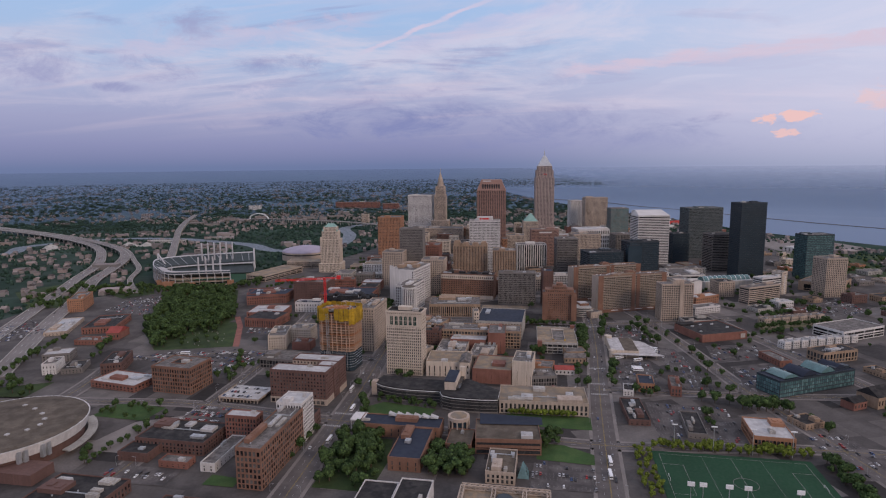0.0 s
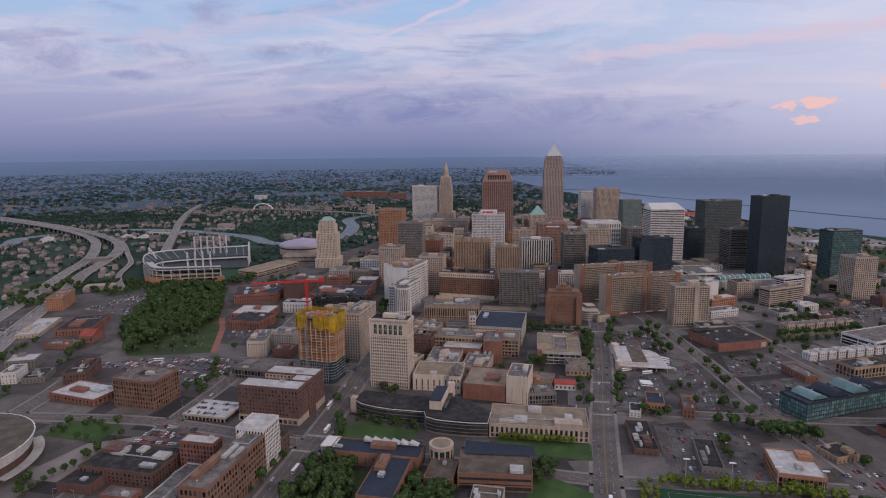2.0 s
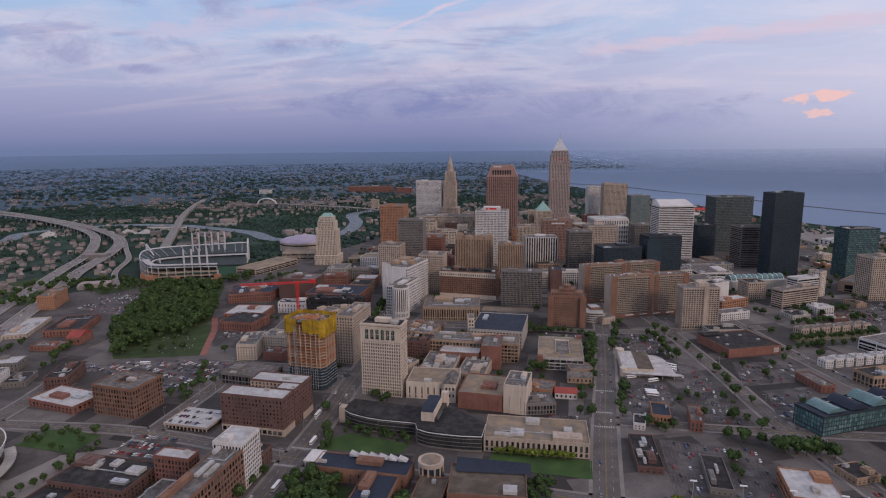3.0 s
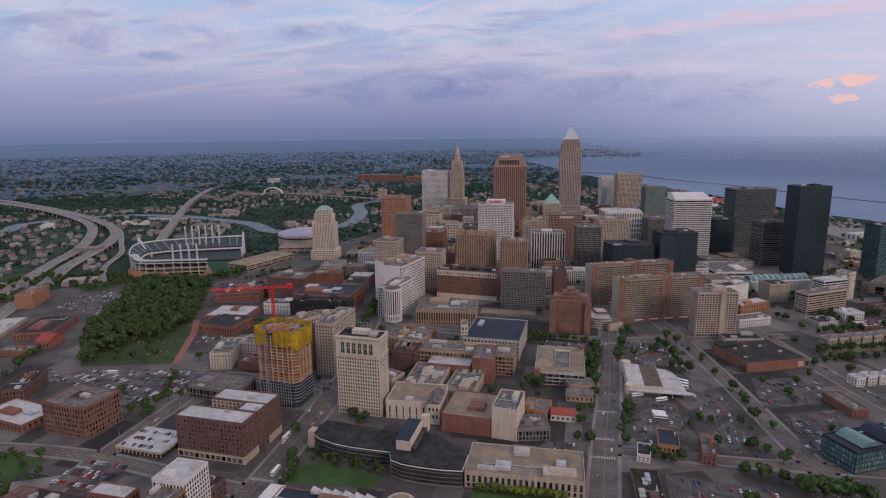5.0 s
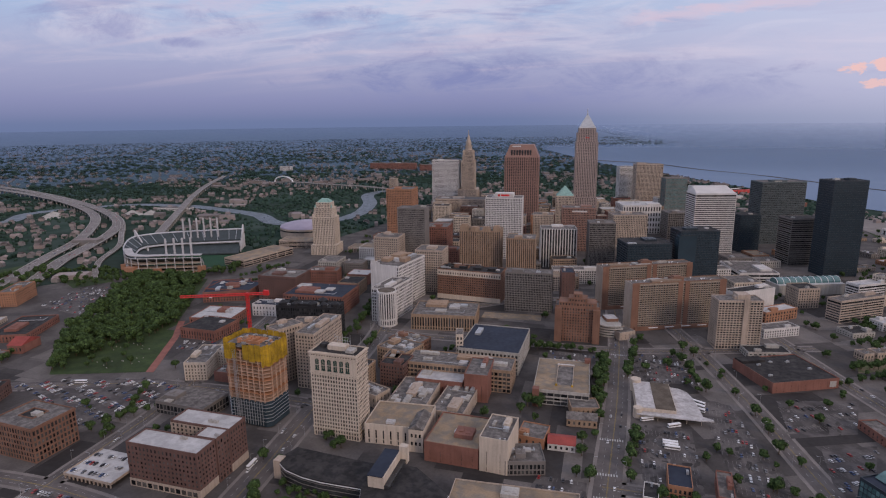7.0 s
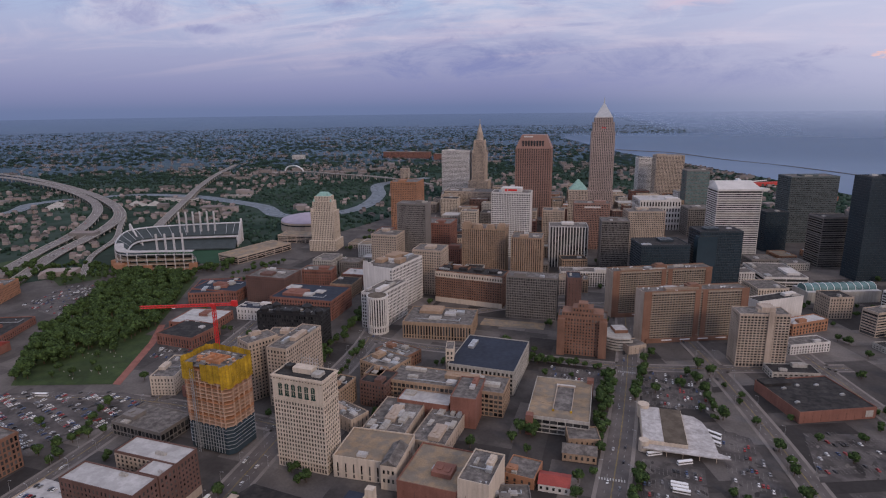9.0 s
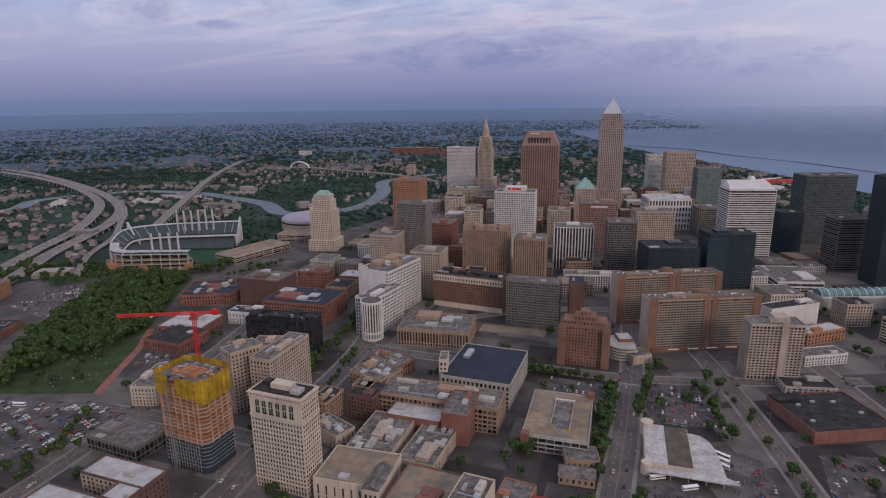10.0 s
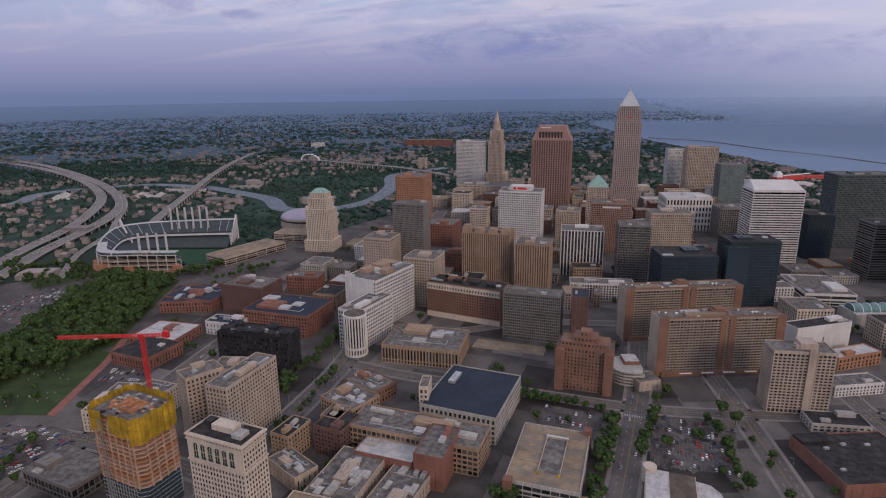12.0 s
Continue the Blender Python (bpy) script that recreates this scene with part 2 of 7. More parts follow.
M["roof_dark"] = material("dark_roof_bitumen", (0.02, 0.019, 0.02), 0.9, 0.3, 0.08, 0.8, second=(0.04, 0.037, 0.036))
M["roof_tan"] = material("tan_roof_deck", (0.27, 0.2, 0.132), 0.9, 0.2, 0.05, 0.8, second=(0.19, 0.16, 0.128))
M["roof_blue"] = material("slate_blue_roof_membrane", (0.027, 0.034, 0.052), 0.75, 0.15, 0.05, 0.5, spec=0.2)
M["roof_red"] = material("red_tile_roof", (0.28, 0.06, 0.05), 0.8, 0.2, 0.1, 1.5)
M["metal"] = material("galvanised_metal", (0.45, 0.46, 0.47), 0.45, 0.15, 0.2, 1.5, metal=0.6)
M["copper"] = material("green_copper", (0.22, 0.36, 0.32), 0.7, 0.2, 0.2, 1.0)
M["steel_white"] = material("white_painted_steel", (0.75, 0.75, 0.75), 0.5, 0.06, 0.2, 1.0)
M["crane_red"] = material("red_crane_paint", (0.55, 0.03, 0.03), 0.5, 0.1, 0.3, 1.5)
M["yellow"] = material("yellow_safety_net", (0.42, 0.26, 0.02), 0.85, 0.35, 0.12, 0.6, streaks=0.4)
M["rust"] = material("rusty_edge_boards", (0.40, 0.19, 0.10), 0.85, 0.25, 0.1, 1.0)
M["slab"] = material("raw_slab_edge", (0.43, 0.29, 0.21), 0.9, 0.2, 0.1, 1.0)
M["smooth_glass"] = material("smooth_dark_glass", (0.026, 0.043, 0.056), 0.16, 0.12, 0.05, 0.5, per="island", spread=0.3, spec=0.6)
M["teal_panel"] = material("dark_teal_panel", (0.085, 0.105, 0.11), 0.6, 0.1, 0.05, 0.8)
M["asphalt"] = material("asphalt", (0.062, 0.055, 0.053), 0.9, 0.25, 0.015, 0.4, second=(0.095, 0.085, 0.08))
M["road"] = material("road_asphalt", (0.10, 0.088, 0.084), 0.9, 0.18, 0.03, 0.5, second=(0.125, 0.11, 0.105))
M["lot"] = material("parking_asphalt", (0.062, 0.055, 0.054), 0.9, 0.3, 0.03, 0.35, second=(0.105, 0.094, 0.09))
M["paving"] = material("mixed_paving", (0.045, 0.04, 0.039), 0.9, 0.25, 0.04, 0.5, per="island", spread=0.3, second=(0.12, 0.107, 0.1))
M["worn_paint"] = material("worn_stall_paint", (0.22, 0.21, 0.2), 0.8, 0.4, 0.3, 1.5)
M["brick_mid"] = material("weathered_brown_brick", (0.21, 0.115, 0.08), 0.9, 0.18, 0.06, 1.2, streaks=0.15)
M["seats"] = material("dark_green_seats", (0.04, 0.052, 0.055), 0.7, 0.2, 0.1, 1.0)
M["pavement"] = material("concrete_pavement", (0.20, 0.178, 0.165), 0.9, 0.18, 0.05, 0.8)
M["highway"] = material("highway_concrete", (0.19, 0.17, 0.16), 0.9, 0.18, 0.03, 0.5)
M["grass"] = material("grass", (0.026, 0.045, 0.014), 0.95, 0.3, 0.03, 0.6, second=(0.038, 0.06, 0.018), bump=0.3)
M["lawn"] = material("mown_lawn", (0.035, 0.074, 0.02), 0.95, 0.25, 0.03, 0.8, second=(0.05, 0.09, 0.026))
M["turf"] = material("sports_turf", (0.014, 0.055, 0.026), 0.9, 0.12, 0.03, 0.8)
M["dirt"] = material("bare_earth", (0.2, 0.16, 0.11), 0.95, 0.3, 0.05, 0.6, second=(0.1, 0.11, 0.05))
M["paint"] = material("road_paint", (0.42, 0.42, 0.41), 0.7, 0.25, 0.2, 1.5)
M["yellow_paint"] = material("yellow_road_paint", (0.26, 0.19, 0.06), 0.7, 0.3, 0.2, 1.5)
M["leaf"] = material("leaves", (0.033, 0.06, 0.021), 0.8, 0.3, 0.15, 1.2, per="island", spread=0.45, second=(0.056, 0.09, 0.03), spec=0.12)
M["leaf_bright"] = material("bright_leaves", (0.10, 0.14, 0.022), 0.8, 0.3, 0.15, 1.2, per="island", spread=0.35, second=(0.14, 0.17, 0.03), spec=0.12)
M["bark"] = material("bark", (0.09, 0.065, 0.045), 0.95, 0.25, 0.5, 3.0)
# the bluish greens of woods and land carry part of the distance haze
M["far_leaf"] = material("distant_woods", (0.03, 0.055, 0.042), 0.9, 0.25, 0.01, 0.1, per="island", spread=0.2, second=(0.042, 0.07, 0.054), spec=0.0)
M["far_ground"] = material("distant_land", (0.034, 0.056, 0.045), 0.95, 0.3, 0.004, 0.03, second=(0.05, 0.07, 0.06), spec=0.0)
M["house_wall"] = material("house_walls", (0.34, 0.32, 0.31), 0.9, 0.1, 0.05, 0.6, per="island", spread=0.6, second=(0.17, 0.135, 0.125))
M["house_roof"] = material("house_roofs", (0.12, 0.10, 0.095), 0.9, 0.15, 0.05, 0.6, per="island", spread=0.5, second=(0.2, 0.165, 0.155))
M["water"] = material("lake_water", (0.09, 0.15, 0.255), 0.42, 0.02, 0.0006, 0.006, swing=0.0, spec=0.2)
M["river"] = material("river_water", (0.06, 0.07, 0.075), 0.35, 0.1, 0.01, 0.1, spec=0.25)
M["slab_wall"] = material("tan_concrete_frame", (0.27, 0.205, 0.155), 0.85, 0.14, 0.05, 0.9, streaks=0.2)
M["slab_band"] = material("balcony_fronts", (0.34, 0.29, 0.235), 0.85, 0.16, 0.06, 1.0, streaks=0.2)
M["green_glass"] = material("old_green_glass", (0.03, 0.06, 0.05), 0.25, 0.25, 0.2, 0.9, spec=0.4)
M["truss"] = material("pale_grey_steel", (0.5, 0.49, 0.5), 0.55, 0.1, 0.1, 1.0)
M["rubber"] = material("tyre_rubber", (0.02, 0.02, 0.02), 0.9, 0.1, 0.5, 3)
M["car"] = ramp_material("car_paint", [(0.55, 0.55, 0.56), (0.03, 0.03, 0.035), (0.25, 0.26, 0.28), (0.7, 0.7, 0.7), (0.08, 0.09, 0.11), (0.3, 0.03, 0.03), (0.04, 0.07, 0.16), (0.4, 0.4, 0.41), (0.02, 0.02, 0.02), (0.16, 0.16, 0.17)])
M["brick_pave"] = material("red_brick_paving", (0.24, 0.1, 0.08), 0.9, 0.2, 0.1, 1.0)
M["roof_brown"] = material("brown_gravel_roof", (0.085, 0.068, 0.052), 0.95, 0.25, 0.05, 0.8, second=(0.12, 0.098, 0.076))
M["purple_roof"] = material("lavender_roof", (0.33, 0.29, 0.36), 0.6, 0.1, 0.05, 0.5)
M["red_hull"] = material("red_hull_paint", (0.5, 0.06, 0.05), 0.6, 0.15, 0.05, 0.5)
# stand-in haze for far woods, houses, land and lake, as growing transparency
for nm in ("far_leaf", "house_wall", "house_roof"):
    haze_fade(M[nm], 2100, 4200, 0.93)
haze_fade(M["far_ground"], 2500, 4550, 0.8)
haze_fade(M["water"], 3200, 4550, 0.93)


# ---- mesh builders ----
class Solid:
    """Gathers boxes and prisms into one mesh."""

    def __init__(self):
        self.v, self.f, self.mi = [], [], []

    def add(self, verts, faces, mi=0):
        n = len(self.v)
        self.v += verts
        self.f += [tuple(i + n for i in q) for q in faces]
        self.mi += [mi] * len(faces)
        return self

    def box(self, x0, x1, y0, y1, z0, z1, mi=0):
        return self.add([(x0, y0, z0), (x1, y0, z0), (x1, y1, z0), (x0, y1, z0), (x0, y0, z1), (x1, y0, z1), (x1, y1, z1), (x0, y1, z1)],
                        [(0, 3, 2, 1), (4, 5, 6, 7), (0, 1, 5, 4), (1, 2, 6, 5), (2, 3, 7, 6), (3, 0, 4, 7)], mi)

    def prism(self, poly, z0, z1, mi=0, top=None):
        """An upright prism over a polygon given anticlockwise; top: another polygon for its upper end."""
        n = len(poly)
        top = top or poly
        v = [(x, y, z0) for x, y in poly] + [(x, y, z1) for x, y in top]
        return self.add(v, [tuple(reversed(range(n))), tuple(range(n, 2 * n))] + [(i, (i + 1) % n, n + (i + 1) % n, n + i) for i in range(n)], mi)

    def beam(self, a, b, r, mi=0):
        """A square bar from a to b."""
        a, b = Vector(a), Vector(b)
        d = (b - a).normalized()
        s = d.cross(Vector((0, 0, 1)) if abs(d.z) < 0.9 else Vector((1, 0, 0))).normalized() * r
        u = d.cross(s).normalized() * r
        v = [tuple(p + q) for p in (a, b) for q in (s + u, s - u, -s - u, u - s)]
        return self.add(v, [(3, 2, 1, 0), (4, 5, 6, 7)] + [(i, (i + 1) % 4, 4 + (i + 1) % 4, 4 + i) for i in range(4)], mi)

    def mesh(self, name, mats):
        me = bpy.data.meshes.new(name)
        me.from_pydata(self.v, [], self.f)
        for m in mats:
            me.materials.append(m)
        if len(mats) > 1:
            me.polygons.foreach_set("material_index", self.mi)
        me.update()
        return me


def circle(n, r, cx=0.0, cy=0.0, a0=0.0, a1=360.0):
    full = a1 - a0 >= 360
    return [(cx + r * math.cos(radians(a0 + (a1 - a0) * i / (n if full else n - 1))), cy + r * math.sin(radians(a0 + (a1 - a0) * i / (n if full else n - 1)))) for i in range(n)]


def empty(name, x, y, z=0.0, rot=0.0):
    ob = new(name)
    ob.matrix_world = pose(x, y, z, 0, 0, rot)
    return ob


def part(name, solid, mats, parent=None, label="", kind=""):
    """One mesh object under a thing or under a part."""
    mats = mats if isinstance(mats, (list, tuple)) else [mats]
    ob = new(name, solid.mesh(name, [M[m] if isinstance(m, str) else m for m in mats]))
    if parent:
        ob.parent = parent
    if label or kind:
        tagged(ob, label=label, kind=kind)
    return ob


def put(name, mesh, parent, m):
    ob = bpy.data.objects.new(name, mesh)
    scene.collection.objects.link(ob)
    ob.parent = parent
    ob.matrix_local = m
    return ob


# ---- ground, lake and far land ----
HUB = Vector((40.0, 200.0, 260.0))
NEAR, RIM, RISE = 3000.0, 4550.0, 222.0


def ter(x, y, z=0.0):
    """Far country is folded up towards the horizon: place and scale of a point of the plain."""
    dx, dy = x - HUB.x, y - HUB.y
    r = math.hypot(dx, dy)
    if r <= NEAR:
        return x, y, z, 1.0
    lo, hi = NEAR, RIM
    for _ in range(26):
        mid = (lo + hi) / 2
        if far_of(mid) < r:
            lo = mid
        else:
            hi = mid
    k = lo / r
    return HUB.x + dx * k, HUB.y + dy * k, lift(lo) + z * k, k


def lift(rr):
    return RISE * max(0.0, (rr - NEAR) / (RIM - NEAR)) ** 1.5


def far_of(rr):
    return rr / (1 - lift(rr) / HUB.z)


g = Solid()
RINGS = [0, 150, 300, 500, 800, 1200, 1700, 2300, 3000] + [NEAR + (RIM - NEAR) * i / 50 for i in range(1, 51)]
SEG = 240
g.v = [(HUB.x + r * math.cos(2 * math.pi * i / SEG), HUB.y + r * math.sin(2 * math.pi * i / SEG), lift(r) - 0.6) for r in RINGS[1:] for i in range(SEG)]
g.f = [tuple(range(SEG))] + [(k * SEG + i, (k + 1) * SEG + i, (k + 1) * SEG + (i + 1) % SEG, k * SEG + (i + 1) % SEG) for k in range(len(RINGS) - 2) for i in range(SEG)]
g.mi = [0] * len(g.f)
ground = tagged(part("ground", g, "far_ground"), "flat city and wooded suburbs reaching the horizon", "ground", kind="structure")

city = Solid()
city.v = [(-700, -300, -0.3), (700, -300, -0.3), (760, 1900, -0.3), (-420, 2150, -0.3), (-560, 1400, -0.3), (-900, 900, -0.3)]
city.f, city.mi = [tuple(range(6))], [0]
tagged(part("city_ground", city, "asphalt"), "grey asphalt and paved city blocks", "ground", kind="structure")
pave = Solid()
prng = random.Random(4)
for i in range(420):
    px, py = prng.uniform(-560, 560), prng.uniform(360, 1350)
    pw, pd = prng.uniform(12, 48), prng.uniform(12, 48)
    tilt = radians(0 if px < 60 else 22)
    c, sn = math.cos(tilt), math.sin(tilt)
    zz = -0.28 + 0.0006 * i
    pave.add([(px + u * c - v * sn, py + u * sn + v * c, zz) for u, v in ((-pw, -pd), (pw, -pd), (pw, pd), (-pw, pd))], [(0, 1, 2, 3)])
tagged(part("block_paving", pave, "paving"), "patched asphalt and concrete yards between buildings", "ground", kind="structure")


def shore(y):
    pts = [(700, 1750), (1010, 1750), (1180, 1400), (1500, 1100), (1900, 860), (2035, 800), (2500, 640), (2930, 474), (3400, 240), (3920, 13), (4700, -220), (5723, -520), (6450, -560), (6600, -250), (6720, 200), (6850, 660), (7700, 700), (8200, 480), (9500, 250), (12000, 0), (60000, -4000)]
    for (y0, x0), (y1, x1) in zip(pts, pts[1:]):
        if y0 <= y <= y1:
            return x0 + (x1 - x0) * (y - y0) / (y1 - y0)
    return pts[0][1]


lake = Solid()
LAKE_RINGS = [760, 900, 1050, 1250, 1500, 1800, 2150, 2550] + [NEAR + (RIM - NEAR) * i / 50 for i in range(51)]
LX = 160
for r in LAKE_RINGS:
    R = far_of(r)
    az = -88.0
    while az < 40 and HUB.x - R * math.sin(radians(az)) > shore(min(max(HUB.y + R * math.cos(radians(az)), 700), 60000)):
        az += 0.1
    for i in range(LX + 1):
        a = radians(-88.0 + (az + 88.0) * i / LX)
        lake.v.append((HUB.x - r * math.sin(a), HUB.y + r * math.cos(a), lift(r) + 0.4))
W1 = LX + 1
lake.f = [(j * W1 + i, (j + 1) * W1 + i, (j + 1) * W1 + i + 1, j * W1 + i + 1) for j in range(len(LAKE_RINGS) - 1) for i in range(LX)]
lake.mi = [0] * len(lake.f)
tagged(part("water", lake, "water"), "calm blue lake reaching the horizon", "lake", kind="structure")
# the bed under the open lake takes the water's colour and its imitated haze
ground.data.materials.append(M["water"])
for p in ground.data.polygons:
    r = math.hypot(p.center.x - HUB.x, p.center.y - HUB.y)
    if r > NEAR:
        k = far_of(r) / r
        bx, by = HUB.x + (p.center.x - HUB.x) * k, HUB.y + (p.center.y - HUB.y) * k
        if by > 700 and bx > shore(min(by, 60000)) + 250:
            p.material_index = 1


def ribbon(name, pts, width, mat, z=0.0, label="", category="", kind="structure", thick=0.0):
    """A strip along a line of (x, y) or (x, y, z) points."""
    s = Solid()
    n = len(pts)
    L = []
    for i, p in enumerate(pts):
        a, b = pts[max(i - 1, 0)], pts[min(i + 1, n - 1)]
        d = Vector((b[0] - a[0], b[1] - a[1])).normalized()
        q = Vector((-d.y, d.x)) * width / 2
        pz = p[2] if len(p) > 2 else z
        L.append(((p[0] + q.x, p[1] + q.y, pz), (p[0] - q.x, p[1] - q.y, pz)))
    if not thick:
        s.v = [c for pair in L for c in pair]
        s.f = [(2 * i + 1, 2 * i + 3, 2 * i + 2, 2 * i) for i in range(n - 1)]
        s.mi = [0] * len(s.f)
    else:
        for a, b in L:
            s.v += [a, b, (b[0], b[1], b[2] - thick), (a[0], a[1], a[2] - thick)]
        s.f = [(4 * i + k, 4 * i + (k + 1) % 4, 4 * i + 4 + (k + 1) % 4, 4 * i + 4 + k) for i in range(n - 1) for k in range(4)] + [(3, 2, 1, 0), tuple(4 * n - 4 + k for k in range(4))]
        s.mi = [0] * len(s.f)
    return tagged(part(name, s, mat), label, category, kind=kind) if label else part(name, s, mat, kind=kind)


def smooth(pts, n=8):
    """Catmull-Rom curve through points."""
    out = []
    P = [Vector(p) for p in pts]
    P = [2 * P[0] - P[1]] + P + [2 * P[-1] - P[-2]]
    for i in range(1, len(P) - 2):
        for k in range(n):
            t = k / n
            a, b, c, d = P[i - 1:i + 3]
            out.append(tuple(0.5 * (2 * b + (c - a) * t + (2 * a - 5 * b + 4 * c - d) * t * t + (3 * b - a - 3 * c + d) * t ** 3)))
    out.append(tuple(P[-2]))
    return out


def patch(name, poly, mat, z, label, category="ground"):
    s = Solid()
    s.v, s.f, s.mi = [(x, y, z) for x, y in poly], [tuple(range(len(poly)))], [0]
    return tagged(part(name, s, mat), label, category, kind="structure")


# streets: (name, line, width)
STREETS = [
    ("road_chester", [(42, 150), (50, 420), (57, 600), (66, 760), (70, 900), (68, 1000), (60, 1150)], 20),
    ("road_euclid", [(-185, 150), (-190, 380), (-198, 560), (-204, 640), (-214, 760), (-226, 900), (-262, 1030), (-330, 1300), (-420, 1700)], 21),
    ("road_prospect", [(-335, 150), (-340, 400), (-346, 560), (-350, 650), (-372, 800), (-410, 1000), (-450, 1100)], 14),
    ("road_carnegie", [(-520, 150), (-500, 400), (-514, 540), (-545, 650)], 18),
    ("road_superior", [(300, 150), (280, 380), (250, 530), (215, 650), (186, 800), (150, 950), (110, 1080), (60, 1250), (10, 1500)], 17),
    ("road_payne", [(470, 420), (380, 600), (330, 740), (290, 860), (250, 1000), (215, 1120), (170, 1300)], 16),
    ("road_e_twentyfirst", [(-600, 500), (-450, 520), (-345, 527), (-200, 512), (-60, 505), (50, 500), (110, 505), (260, 520), (480, 500)], 13),
    ("road_e_eighteenth", [(55, 632), (150, 634), (225, 640), (340, 655), (520, 720)], 12),
    ("road_e_seventeenth", [(-560, 640), (-470, 672), (-395, 694), (-300, 700), (-205, 694)], 15),
    ("road_e_fourteenth", [(-230, 900), (-150, 893), (-40, 900), (70, 905), (160, 925), (290, 965)], 13),
    ("road_e_thirteenth", [(-262, 1030), (-160, 1010), (-60, 1075), (60, 1110)], 12),
]
for nm, line, wd in STREETS:
    pts = smooth([(x, y, 0.0) for x, y in line])
    ribbon(nm.replace("road_", "pavement_"), [(x, y) for x, y, _ in pts], wd + 6, "pavement", 0.02, "concrete pavement along the street", "pavement")
for i, (nm, line, wd) in enumerate(STREETS):
    pts = smooth([(x, y, 0.0) for x, y in line])
    rd = ribbon(nm, [(x, y) for x, y, _ in pts], wd, "road", 0.12 + 0.006 * i, "grey asphalt city street with lane markings", "road")
    s = Solid()
    dist = 0.0
    for (x0, y0, _), (x1, y1, _) in zip(pts, pts[1:]):
        d = Vector((x1 - x0, y1 - y0))
        q = Vector((-d.y, d.x)).normalized()
        for off, w in ((-0.25, 0.12), (0.25, 0.12)):
            a, b = Vector((x0, y0)) + q * off, Vector((x1, y1)) + q * off
            s.add([(*(a + q * w), 0.2), (*(a - q * w), 0.2), (*(b - q * w), 0.2), (*(b + q * w), 0.2)], [(0, 1, 2, 3)], 0)
        k = 0.0
        while k < d.length:
            for off in (-wd / 4, wd / 4):
                a = Vector((x0, y0)) + d.normalized() * k + q * off
                b = a + d.normalized() * 3
                s.add([(*(a + q * 0.1), 0.2), (*(a - q * 0.1), 0.2), (*(b - q * 0.1), 0.2), (*(b + q * 0.1), 0.2)], [(0, 1, 2, 3)], 1)
            k += 10
    part("lane_marking", s, ["yellow_paint", "paint"], rd, kind="stuff")

# crosswalks over the main crossings
for cx, cy, rot, n in [(62, 700, 3, 10), (58, 618, 3, 9), (58, 648, 3, 9), (-196, 528, 0, 10), (-198, 500, 0, 10), (70, 890, 3, 9), (-345, 512, 0, 7)]:
    s = Solid()
    for i in range(n):
        s.box(-n + 2 * i, -n + 2 * i + 0.9, -1.6, 1.6, 0.2, 0.215)
    o = part("crosswalk", s, "paint")
    o.matrix_world = pose(cx, cy, 0.0, 0, 0, rot)
    tagged(o, "white striped crosswalk painted on asphalt", "crosswalk", kind="structure")


# ---- buildings ----
PANES = {}


def pane_mesh(w, h):
    key = (round(w, 1), round(h, 1))
    if key not in PANES:
        PANES[key] = Solid().box(-key[0] / 2, key[0] / 2, -0.03, 0.03, -key[1] / 2, key[1] / 2).mesh("pane", [M["pane"]])
    return PANES[key]


PLACED = []


